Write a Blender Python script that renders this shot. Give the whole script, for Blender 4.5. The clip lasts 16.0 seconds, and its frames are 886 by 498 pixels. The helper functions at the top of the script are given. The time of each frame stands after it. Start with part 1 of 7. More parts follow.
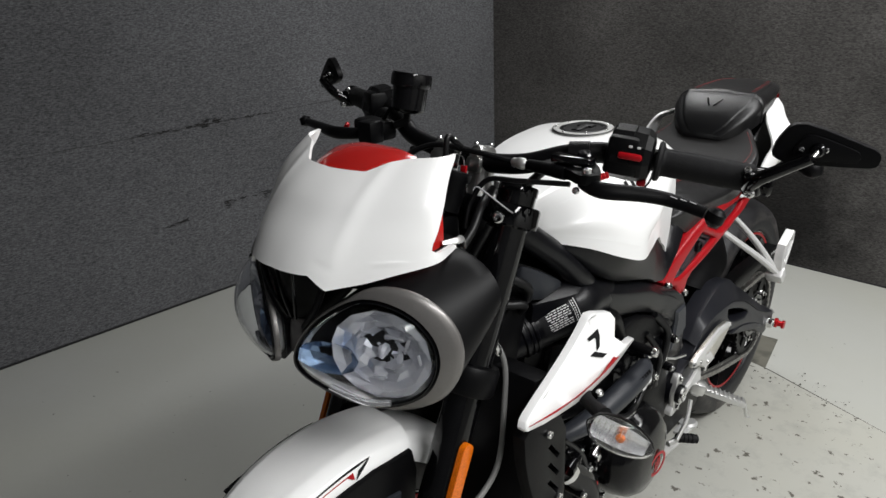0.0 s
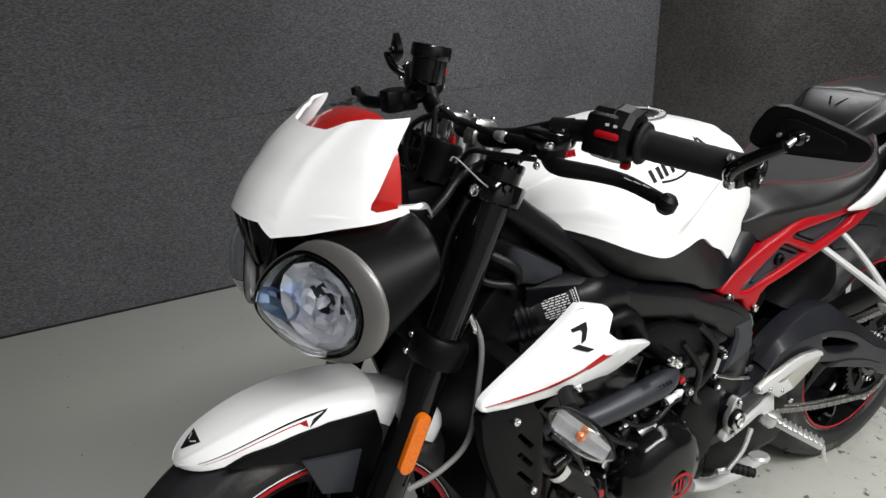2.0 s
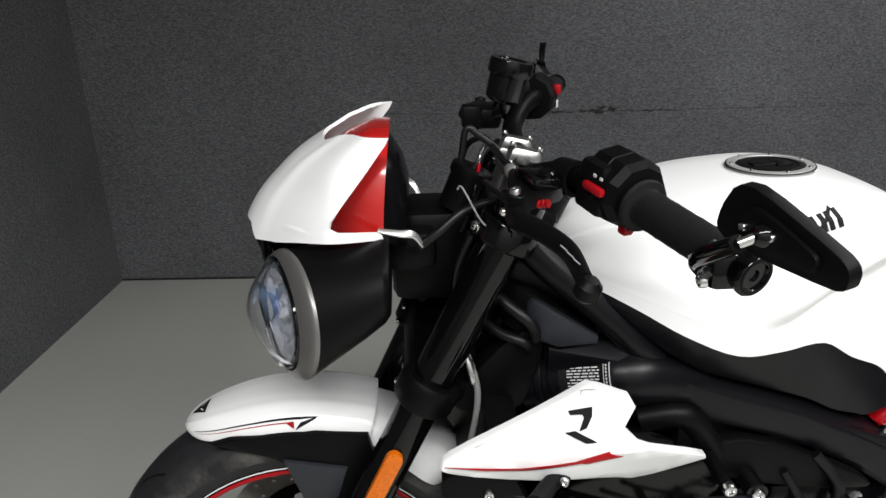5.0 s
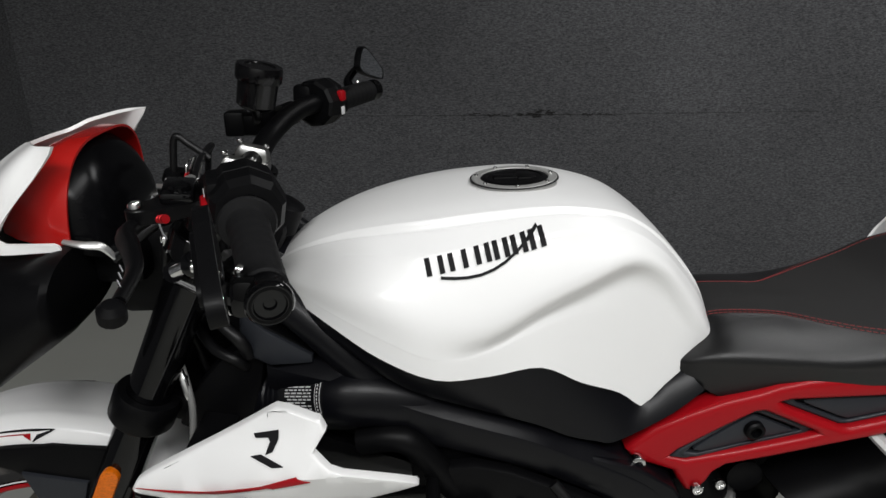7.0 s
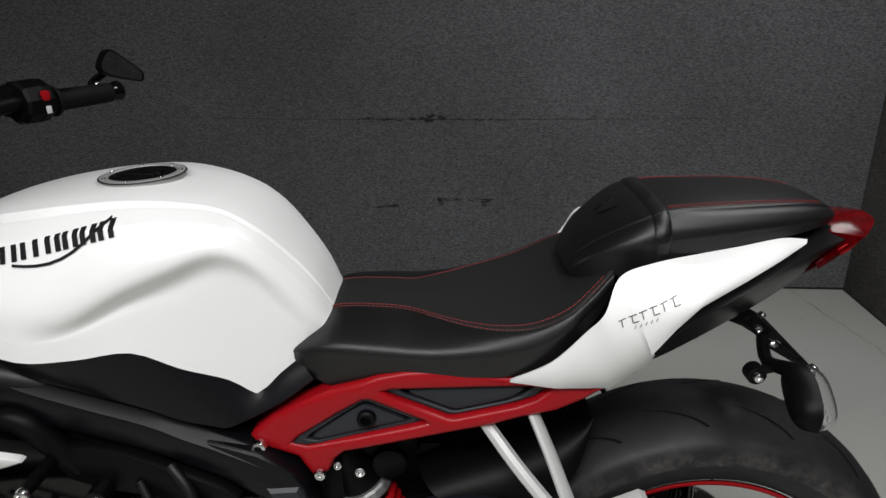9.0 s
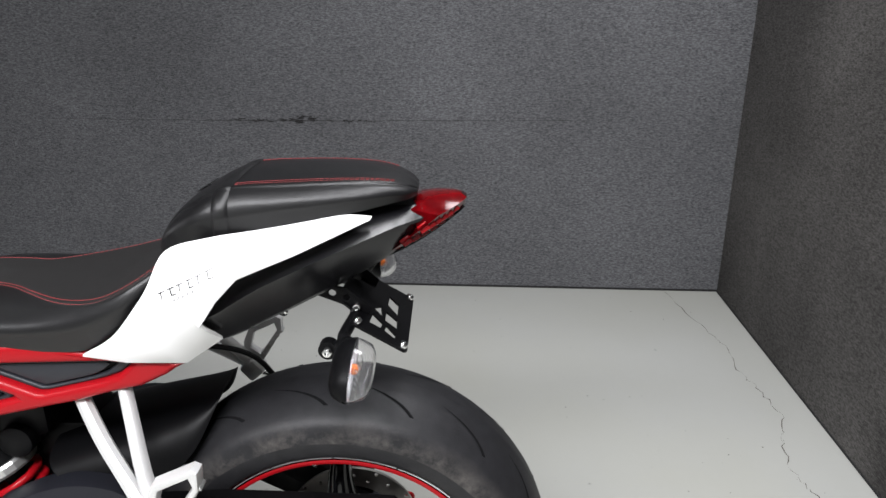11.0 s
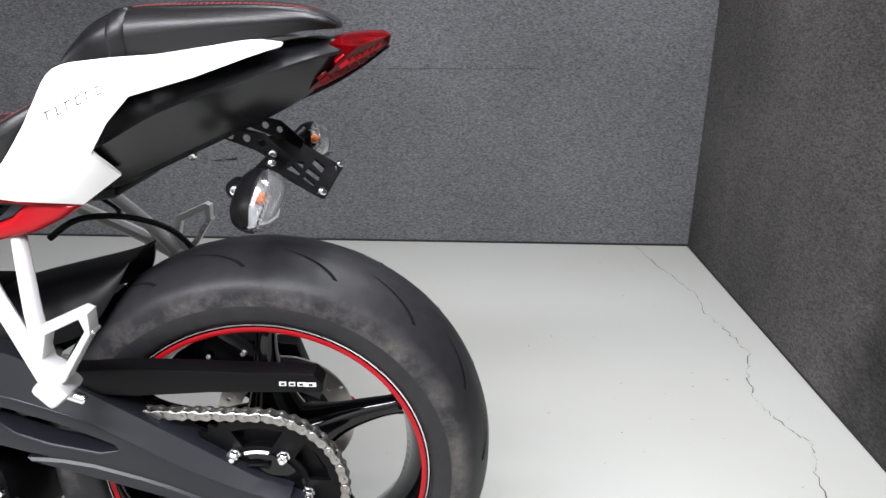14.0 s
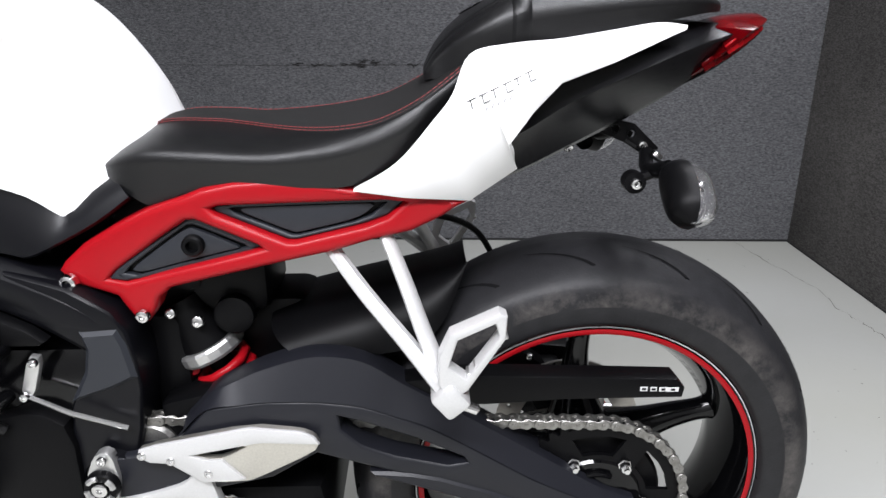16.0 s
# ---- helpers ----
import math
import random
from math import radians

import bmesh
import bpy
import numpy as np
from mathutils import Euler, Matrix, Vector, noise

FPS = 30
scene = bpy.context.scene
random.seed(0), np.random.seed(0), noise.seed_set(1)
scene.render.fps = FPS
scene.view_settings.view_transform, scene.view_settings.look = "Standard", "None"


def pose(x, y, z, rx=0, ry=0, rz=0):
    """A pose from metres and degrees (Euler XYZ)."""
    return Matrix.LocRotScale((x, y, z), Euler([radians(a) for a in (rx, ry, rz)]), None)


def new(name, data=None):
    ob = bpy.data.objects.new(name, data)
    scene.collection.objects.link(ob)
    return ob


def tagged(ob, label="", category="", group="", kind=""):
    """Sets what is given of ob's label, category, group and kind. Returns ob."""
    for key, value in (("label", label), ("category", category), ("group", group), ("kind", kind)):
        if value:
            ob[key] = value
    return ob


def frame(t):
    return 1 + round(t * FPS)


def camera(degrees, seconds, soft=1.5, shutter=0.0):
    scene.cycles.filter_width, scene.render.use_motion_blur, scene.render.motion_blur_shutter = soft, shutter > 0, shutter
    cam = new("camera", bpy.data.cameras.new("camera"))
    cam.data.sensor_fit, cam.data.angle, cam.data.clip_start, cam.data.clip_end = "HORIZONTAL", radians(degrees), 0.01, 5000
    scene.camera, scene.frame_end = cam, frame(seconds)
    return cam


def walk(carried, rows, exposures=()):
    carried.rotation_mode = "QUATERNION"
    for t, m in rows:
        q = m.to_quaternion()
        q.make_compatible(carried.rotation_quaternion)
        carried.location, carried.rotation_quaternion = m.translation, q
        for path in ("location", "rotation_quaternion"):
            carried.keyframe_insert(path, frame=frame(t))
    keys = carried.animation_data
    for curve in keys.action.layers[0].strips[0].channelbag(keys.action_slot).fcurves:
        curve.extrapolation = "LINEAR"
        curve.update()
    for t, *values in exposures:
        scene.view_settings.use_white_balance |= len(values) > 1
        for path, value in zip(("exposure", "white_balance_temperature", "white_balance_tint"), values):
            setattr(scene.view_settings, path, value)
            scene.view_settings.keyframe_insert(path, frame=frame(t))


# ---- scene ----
cam = camera(66.1, 16.0)
METRES, TILT, TURN = 3.211, -20.0, -45.0
START = pose(-1.777, -0.722, 1.239) @ pose(0, 0, 0, 0, 3.0, 0) @ pose(0, 0, 0, TILT, 0, TURN)
ROWS = [
    (0.0, 0.0, 0.0, 0.0, 0.0, 0.0, -0.0),
    (0.5, 0.0177, -0.0111, -0.006, 0.87, 0.04, -0.32),
    (1.0, 0.0393, -0.0177, -0.01, 4.34, -0.03, -1.69),
    (1.5, 0.061, -0.0117, -0.0116, 9.34, -0.37, -3.83),
    (2.0, 0.0847, 0.0116, -0.0069, 15.49, -1.05, -6.34),
    (2.5, 0.0994, 0.0273, 0.001, 21.25, -1.83, -8.62),
    (3.0, 0.1189, 0.0423, 0.0082, 27.92, -2.98, -11.11),
    (5.5, 0.1892, 0.104, 0.035, 43.71, -6.85, -16.27),
    (6.0, 0.2069, 0.1278, 0.0447, 44.15, -7.02, -16.43),
    (6.5, 0.2256, 0.1517, 0.0541, 44.58, -7.12, -16.53),
    (7.0, 0.2432, 0.1717, 0.0645, 44.97, -7.21, -16.7),
    (7.5, 0.2669, 0.1986, 0.0743, 45.23, -7.29, -16.78),
    (8.0, 0.2954, 0.2247, 0.0892, 45.59, -7.25, -16.87),
    (8.5, 0.3285, 0.246, 0.1002, 45.94, -7.17, -17.13),
    (9.0, 0.3561, 0.2687, 0.107, 46.37, -7.15, -17.37),
    (9.5, 0.379, 0.3031, 0.1168, 46.56, -7.41, -17.45),
    (12.0, 0.525, 0.4294, 0.1472, 45.86, -5.47, -17.71),
    (12.5, 0.5414, 0.4545, 0.1245, 45.65, -5.6, -17.75),
    (13.0, 0.5381, 0.458, 0.1072, 45.64, -5.84, -17.76),
    (13.5, 0.5153, 0.4398, 0.0994, 45.34, -5.87, -17.76),
    (14.0, 0.4914, 0.4185, 0.0918, 45.07, -5.77, -17.65),
    (14.5, 0.4688, 0.3933, 0.0821, 44.82, -5.71, -17.57),
    (15.0, 0.4425, 0.3705, 0.0686, 44.52, -5.62, -17.41),
    (15.5, 0.4146, 0.3519, 0.0549, 44.19, -5.56, -17.28),
    (16.0, 0.384, 0.3341, 0.047, 43.88, -5.47, -17.11),
]
walk(cam, [(t, START @ pose(METRES * x, METRES * y, METRES * z, 90 + pitch, roll, yaw)) for t, x, y, z, yaw, pitch, roll in ROWS],
     exposures=[(0.0, 0.56, 6450, 9), (2.5, 0.85, 6450, 9), (5.5, 0.60, 6450, 9), (6.5, 0.2, 6450, 9), (7.5, 0.0, 6450, 9), (8.5, 0.0, 6450, 9), (9.6, 0.28, 6400, 9), (12.0, 1.6, 6250, 13), (13.0, 1.58, 6230, 13), (14.0, 1.68, 6200, 13), (15.0, 1.45, 6180, 13), (16.0, 1.2, 6180, 13)])

# ---------------- world and lights ----------------
world = bpy.data.worlds.new("room_air")
world.use_nodes = True
world.node_tree.nodes["Background"].inputs[0].default_value = (0.9, 0.95, 1.0, 1)
world.node_tree.nodes["Background"].inputs[1].default_value = 0.02
scene.world = world


def tube_lamp(x, y, sx, sy, power):
    data = bpy.data.lights.new("ceiling_lamp_light", "AREA")
    data.shape, data.size, data.size_y, data.energy = "RECTANGLE", sx, sy, power
    data.color, data.spread = (1.0, 0.99, 0.985), radians(170)
    ob = new("ceiling_lamp_light", data)
    ob.matrix_world = pose(x, y, 2.5, 0, 0, 0)
    return ob


tube_lamp(-0.75, -1.80, 2.4, 0.35, 62)
tube_lamp(0.35, -0.70, 0.35, 1.7, 16)
tube_lamp(0.62, 0.85, 0.8, 0.35, 11)

# ---------------- materials ----------------


def mat(name, color, rough=0.5, metal=0.0, coat=0.0, grain=0.0, scale=80.0, bump=0.0, bscale=400.0, spec=0.5, stain=0.0, stain_color=None, sscale=6.0, aniso=None):
    """A principled surface with variation of colour at two scales, and fine relief."""
    m = bpy.data.materials.new(name)
    m.use_nodes = True
    nt = m.node_tree
    b = nt.nodes["Principled BSDF"]
    b.inputs["Base Color"].default_value = (*color, 1)
    b.inputs["Roughness"].default_value = rough
    b.inputs["Metallic"].default_value = metal
    b.inputs["Coat Weight"].default_value = coat
    b.inputs["Coat Roughness"].default_value = 0.06
    b.inputs["Specular IOR Level"].default_value = spec
    co = nt.nodes.new("ShaderNodeTexCoord")
    last = None
    if grain:
        n = nt.nodes.new("ShaderNodeTexNoise")
        n.inputs["Scale"].default_value, n.inputs["Detail"].default_value = scale, 4
        nt.links.new(co.outputs["Object"], n.inputs["Vector"])
        r = nt.nodes.new("ShaderNodeMapRange")
        r.inputs[3].default_value, r.inputs[4].default_value = 1 - grain, 1 + grain
        nt.links.new(n.outputs["Fac"], r.inputs[0])
        mul = nt.nodes.new("ShaderNodeVectorMath")
        mul.operation = "SCALE"
        mul.inputs[0].default_value = color
        nt.links.new(r.outputs[0], mul.inputs["Scale"])
        last = mul.outputs[0]
    if stain:
        n = nt.nodes.new("ShaderNodeTexNoise")
        n.inputs["Scale"].default_value, n.inputs["Detail"].default_value = sscale, 6
        nt.links.new(co.outputs["Object"], n.inputs["Vector"])
        r = nt.nodes.new("ShaderNodeMapRange")
        r.inputs[1].default_value, r.inputs[2].default_value = 0.48, 0.72
        r.inputs[4].default_value = stain
        nt.links.new(n.outputs["Fac"], r.inputs[0])
        mix = nt.nodes.new("ShaderNodeMix")
        mix.data_type = "RGBA"
        mix.inputs[6].default_value = (*color, 1)
        mix.inputs[7].default_value = (*(stain_color or [c * 0.5 for c in color]), 1)
        nt.links.new(r.outputs[0], mix.inputs[0])
        if last:
            nt.links.new(last, mix.inputs[6])
        last = mix.outputs[2]
    if last:
        nt.links.new(last, b.inputs["Base Color"])
    if bump:
        n = nt.nodes.new("ShaderNodeTexNoise")
        n.inputs["Scale"].default_value, n.inputs["Detail"].default_value = bscale, 3
        nt.links.new(co.outputs["Object"], n.inputs["Vector"])
        bp = nt.nodes.new("ShaderNodeBump")
        bp.inputs["Strength"].default_value, bp.inputs["Distance"].default_value = bump, 0.001
        nt.links.new(n.outputs["Fac"], bp.inputs["Height"])
        nt.links.new(bp.outputs[0], b.inputs["Normal"])
    return m


def glass(name, color=(1, 1, 1), rough=0.02, ior=1.45):
    m = bpy.data.materials.new(name)
    m.use_nodes = True
    b = m.node_tree.nodes["Principled BSDF"]
    b.inputs["Base Color"].default_value = (*color, 1)
    b.inputs["Roughness"].default_value = rough
    b.inputs["Transmission Weight"].default_value = 1.0
    b.inputs["IOR"].default_value = ior
    return m


WHITE = mat("pearl_white_paint", (0.85, 0.85, 0.845), 0.32, coat=0.35, grain=0.012, scale=900, bump=0.02, bscale=60)
RED = mat("satin_red_paint", (0.30, 0.004, 0.008), 0.30, spec=0.20, coat=0.05, grain=0.05, scale=700)
REDP = mat("red_screen_paint", (0.40, 0.010, 0.008), 0.22, coat=0.5, grain=0.04, scale=500)
BLACKP = mat("matt_black_plastic", (0.0024, 0.0024, 0.0028), 0.42, spec=0.12, grain=0.25, scale=300, bump=0.12, bscale=900)
FRAMEP = mat("satin_black_frame", (0.0030, 0.0031, 0.0044), 0.32, spec=0.22, grain=0.15, scale=500, bump=0.06, bscale=1400)
GREYP = mat("graphite_grey_plastic", (0.019, 0.021, 0.026), 0.40, spec=0.35, grain=0.12, scale=600, bump=0.05, bscale=1200)
TAILP = mat("satin_black_tail_plastic", (0.0050, 0.0050, 0.0060), 0.27, spec=0.5, grain=0.12, scale=500, bump=0.04, bscale=1400)
SWINGP = mat("satin_charcoal_swingarm_paint", (0.0095, 0.0100, 0.0135), 0.40, spec=0.32, grain=0.10, scale=500, bump=0.05, bscale=1200)
GLOSS = mat("gloss_black_paint", (0.002, 0.002, 0.0024), 0.06, spec=0.28, coat=0.1, grain=0.1, scale=200)
ENGINE = mat("black_engine_enamel", (0.0026, 0.0026, 0.003), 0.12, spec=0.26, coat=0.10, grain=0.2, scale=200, bump=0.1, bscale=700)


def tyre_rubber(name, axle, r0, r1):
    """Black rubber with a dusty, scuffed band round the shoulder between two radii."""
    m = mat(name, (0.013, 0.013, 0.0145), 0.5, spec=0.3, grain=0.45, scale=60, bump=0.3, bscale=300)
    nt = m.node_tree
    b = nt.nodes["Principled BSDF"]
    co = nt.nodes.new("ShaderNodeTexCoord")
    sub_ = nt.nodes.new("ShaderNodeVectorMath")
    sub_.operation = "SUBTRACT"
    sub_.inputs[1].default_value = axle
    mul = nt.nodes.new("ShaderNodeVectorMath")
    mul.operation = "MULTIPLY"
    mul.inputs[1].default_value = (1, 0, 1)
    ln = nt.nodes.new("ShaderNodeVectorMath")
    ln.operation = "LENGTH"
    nt.links.new(co.outputs["Object"], sub_.inputs[0])
    nt.links.new(sub_.outputs[0], mul.inputs[0])
    nt.links.new(mul.outputs[0], ln.inputs[0])
    ramp = nt.nodes.new("ShaderNodeValToRGB")
    mr = nt.nodes.new("ShaderNodeMapRange")
    mr.inputs[1].default_value, mr.inputs[2].default_value = r0, r1
    nt.links.new(ln.outputs["Value"], mr.inputs[0])
    nt.links.new(mr.outputs[0], ramp.inputs[0])
    e = ramp.color_ramp.elements
    e[0].position, e[0].color = 0.0, (0, 0, 0, 1)
    e[1].position, e[1].color = 1.0, (0, 0, 0, 1)
    for p, v in ((0.02, 0.0), (0.05, 0.95), (0.35, 1.0), (0.7, 0.4)):
        k = e.new(p)
        k.color = (v, v, v, 1)
    n = nt.nodes.new("ShaderNodeTexNoise")
    n.inputs["Scale"].default_value, n.inputs["Detail"].default_value, n.inputs["Roughness"].default_value = 19, 8, 0.7
    nt.links.new(co.outputs["Object"], n.inputs["Vector"])
    nr = nt.nodes.new("ShaderNodeMapRange")
    nr.inputs[1].default_value, nr.inputs[2].default_value = 0.43, 0.66
    nt.links.new(n.outputs["Fac"], nr.inputs[0])
    f = nt.nodes.new("ShaderNodeMath")
    f.operation = "MULTIPLY"
    nt.links.new(ramp.outputs[0], f.inputs[0])
    nt.links.new(nr.outputs[0], f.inputs[1])
    mix = nt.nodes.new("ShaderNodeMix")
    mix.data_type = "RGBA"
    old = b.inputs["Base Color"].links[0].from_socket
    nt.links.new(old, mix.inputs[6])
    mix.inputs[7].default_value = (0.078, 0.072, 0.068, 1)
    nt.links.new(f.outputs[0], mix.inputs[0])
    nt.links.new(mix.outputs[2], b.inputs["Base Color"])
    return m


RUBBER_R = tyre_rubber("rear_tyre_rubber", (0.0, 0.0, 0.322), 0.262, 0.300)
RUBBER_F = tyre_rubber("front_tyre_rubber", (-1.392, 0.0, 0.345), 0.250, 0.292)
GROOVE = mat("groove_shade_black", (0.005, 0.005, 0.0055), 0.9, spec=0.1, grain=0.3, scale=100)
GRIPM = mat("grip_rubber", (0.008, 0.008, 0.0085), 0.6, grain=0.3, scale=300, spec=0.12, bump=0.4, bscale=700)
LEATHER = mat("black_seat_vinyl", (0.0055, 0.0055, 0.006), 0.36, spec=0.42, grain=0.25, scale=250, bump=0.3, bscale=800)
LEATHERT = mat("black_grippy_seat_top", (0.0095, 0.0090, 0.0090), 0.62, spec=0.3, grain=0.3, scale=400, bump=0.5, bscale=900)
STITCH = mat("red_thread", (0.22, 0.02, 0.022), 0.7, grain=0.3, scale=900)
ALU = mat("satin_silver_alloy", (0.62, 0.62, 0.61), 0.34, metal=0.85, grain=0.06, scale=300, bump=0.05, bscale=1500)
CASTM = mat("cast_alloy_riser", (0.40, 0.40, 0.39), 0.30, metal=0.95, grain=0.25, scale=120, bump=0.15, bscale=300)
RINGM = mat("satin_grey_cap_ring", (0.40, 0.40, 0.39), 0.48, metal=0.5, grain=0.08, scale=300)
ALUW = mat("silver_painted_alloy", (0.58, 0.58, 0.575), 0.36, metal=0.35, grain=0.08, scale=400, bump=0.05, bscale=1500)
ALUB = mat("brushed_alloy_plate", (0.62, 0.60, 0.55), 0.30, metal=0.9, grain=0.16, scale=420, bump=0.18, bscale=1300)
CHROME = mat("bright_steel", (0.72, 0.72, 0.72), 0.16, metal=1.0, grain=0.1, scale=400)
CHAINM = mat("oiled_chain_steel", (0.33, 0.325, 0.31), 0.34, metal=0.9, grain=0.35, scale=500, stain=0.5, stain_color=(0.05, 0.04, 0.03), sscale=40)
DISCM = mat("brake_disc_steel", (0.42, 0.40, 0.37), 0.36, metal=0.9, grain=0.2, scale=120)
TRAYM = mat("lamp_tray_chrome", (0.80, 0.81, 0.82), 0.36, metal=0.7, grain=0.1, scale=60)
TITAN = mat("titanium_grey_bezel", (0.17, 0.163, 0.157), 0.38, metal=0.6, grain=0.12, scale=700, coat=0.1)
EXHAUST = mat("heat_tinted_header_steel", (0.34, 0.21, 0.12), 0.32, metal=0.95, grain=0.25, scale=18)
ORANGE = mat("amber_reflector", (0.60, 0.13, 0.003), 0.18, spec=0.3, coat=0.2, grain=0.55, scale=420, bump=0.6, bscale=600)
BULB = mat("amber_bulb_glass", (0.38, 0.09, 0.015), 0.15, coat=0.6, grain=0.2, scale=200)
REDLENS = mat("tail_lamp_red_lens", (0.080, 0.0010, 0.002), 0.14, spec=0.16, coat=0.0, grain=0.9, scale=70, stain=0.8, stain_color=(0.06, 0.002, 0.003), sscale=45)
LAMPRED = mat("bright_red_diode_lens", (0.30, 0.005, 0.008), 0.25, spec=0.15, coat=0.0, grain=0.1, scale=300)
LAMPDARK = mat("dark_red_diode_lens", (0.07, 0.001, 0.002), 0.25, spec=0.15, coat=0.0, grain=0.1, scale=300)
REFLECT = mat("headlamp_reflector_chrome", (0.84, 0.85, 0.87), 0.20, metal=0.85, grain=0.1, scale=100)
FACET = mat("faceted_lamp_chrome", (0.52, 0.53, 0.57), 0.16, metal=0.7, grain=0.15, scale=90)
BLUEB = mat("blue_tinted_reflector", (0.24, 0.34, 0.50), 0.16, metal=0.9, grain=0.25, scale=180)
REDMETAL = mat("red_anodised_alloy", (0.50, 0.012, 0.018), 0.3, metal=0.6, grain=0.1, scale=400)
DECAL = mat("black_decal_film", (0.010, 0.010, 0.011), 0.55, spec=0.1, grain=0.1, scale=300)
DECALW = mat("pale_print", (0.62, 0.62, 0.62), 0.5, grain=0.1, scale=300)
GREYDEC = mat("grey_print", (0.25, 0.25, 0.26), 0.4, grain=0.1, scale=300)
MIRROR = mat("mirror_glass", (0.75, 0.78, 0.80), 0.02, metal=1.0)
def frosted(name):
    m = glass(name, (0.95, 0.95, 0.95), 0.05, 1.3)
    m.node_tree.nodes["Principled BSDF"].inputs["Transmission Weight"].default_value = 0.99
    return m


FROST = frosted("pale_ribbed_lens_plastic")
CLEAR = glass("clear_lens_plastic", (0.97, 0.98, 1.0), 0.015, 1.30)
SMOKE = mat("instrument_screen", (0.003, 0.003, 0.0035), 0.2, spec=0.12, coat=0.0, grain=0.1, scale=100)
HOSE = mat("black_hose_rubber", (0.004, 0.004, 0.0045), 0.4, spec=0.3, grain=0.2, scale=300)
GREYHOSE = mat("braided_grey_hose", (0.17, 0.17, 0.165), 0.45, grain=0.35, scale=900, bump=0.4, bscale=1500)


def carpet_material(name="grey_loop_carpet", low=0.86, scale=1.7, tint=(1, 1, 1), dark_patch=None):
    m = bpy.data.materials.new(name)
    m.use_nodes = True
    nt = m.node_tree
    b = nt.nodes["Principled BSDF"]
    b.inputs["Roughness"].default_value = 0.95
    b.inputs["Specular IOR Level"].default_value = 0.15
    co = nt.nodes.new("ShaderNodeTexCoord")
    mp = nt.nodes.new("ShaderNodeMapping")
    mp.inputs["Scale"].default_value = (0.55, 0.55, 1.6)
    nt.links.new(co.outputs["Object"], mp.inputs["Vector"])
    fleck = nt.nodes.new("ShaderNodeTexNoise")
    fleck.inputs["Scale"].default_value, fleck.inputs["Detail"].default_value, fleck.inputs["Roughness"].default_value = 150, 4, 0.74
    nt.links.new(mp.outputs[0], fleck.inputs["Vector"])
    ramp = nt.nodes.new("ShaderNodeValToRGB")
    ramp.color_ramp.elements[0].position, ramp.color_ramp.elements[0].color = 0.35, (0.054, 0.054, 0.057, 1)
    ramp.color_ramp.elements[1].position, ramp.color_ramp.elements[1].color = 0.66, (0.176, 0.178, 0.188, 1)
    nt.links.new(fleck.outputs["Fac"], ramp.inputs[0])
    wide = nt.nodes.new("ShaderNodeTexNoise")
    wide.inputs["Scale"].default_value, wide.inputs["Detail"].default_value = scale, 6
    nt.links.new(co.outputs["Object"], wide.inputs["Vector"])
    rg = nt.nodes.new("ShaderNodeMapRange")
    rg.inputs[1].default_value, rg.inputs[2].default_value = 0.3, 0.75
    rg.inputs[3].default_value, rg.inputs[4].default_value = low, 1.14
    nt.links.new(wide.outputs["Fac"], rg.inputs[0])
    mul = nt.nodes.new("ShaderNodeVectorMath")
    mul.operation = "SCALE"
    nt.links.new(ramp.outputs[0], mul.inputs[0])
    nt.links.new(rg.outputs[0], mul.inputs["Scale"])
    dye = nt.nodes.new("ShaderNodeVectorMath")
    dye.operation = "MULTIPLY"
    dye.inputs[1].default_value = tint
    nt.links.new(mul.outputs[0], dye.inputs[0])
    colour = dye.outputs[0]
    if dark_patch:
        # one darker patch with ragged edges, given as (centre, radius)
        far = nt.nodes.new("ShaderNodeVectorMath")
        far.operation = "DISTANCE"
        far.inputs[1].default_value = dark_patch[0]
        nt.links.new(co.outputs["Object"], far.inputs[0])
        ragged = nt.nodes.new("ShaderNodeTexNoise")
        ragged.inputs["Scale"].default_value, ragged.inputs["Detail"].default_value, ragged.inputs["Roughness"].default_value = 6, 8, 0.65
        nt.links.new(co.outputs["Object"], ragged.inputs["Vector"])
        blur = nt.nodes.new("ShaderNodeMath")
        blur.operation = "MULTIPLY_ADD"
        blur.inputs[1].default_value = dark_patch[1] * 1.3
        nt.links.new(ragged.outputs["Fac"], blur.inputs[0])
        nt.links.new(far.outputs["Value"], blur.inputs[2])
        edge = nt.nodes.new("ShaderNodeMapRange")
        edge.inputs[1].default_value, edge.inputs[2].default_value = dark_patch[1] * 1.1, dark_patch[1] * 1.9
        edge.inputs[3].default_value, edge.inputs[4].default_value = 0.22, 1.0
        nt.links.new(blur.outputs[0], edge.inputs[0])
        patch_tone = nt.nodes.new("ShaderNodeVectorMath")
        patch_tone.operation = "SCALE"
        nt.links.new(colour, patch_tone.inputs[0])
        nt.links.new(edge.outputs[0], patch_tone.inputs["Scale"])
        colour = patch_tone.outputs[0]
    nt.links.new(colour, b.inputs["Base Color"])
    bp = nt.nodes.new("ShaderNodeBump")
    bp.inputs["Strength"].default_value, bp.inputs["Distance"].default_value = 0.8, 0.004
    nt.links.new(fleck.outputs["Fac"], bp.inputs["Height"])
    nt.links.new(bp.outputs[0], b.inputs["Normal"])
    return m


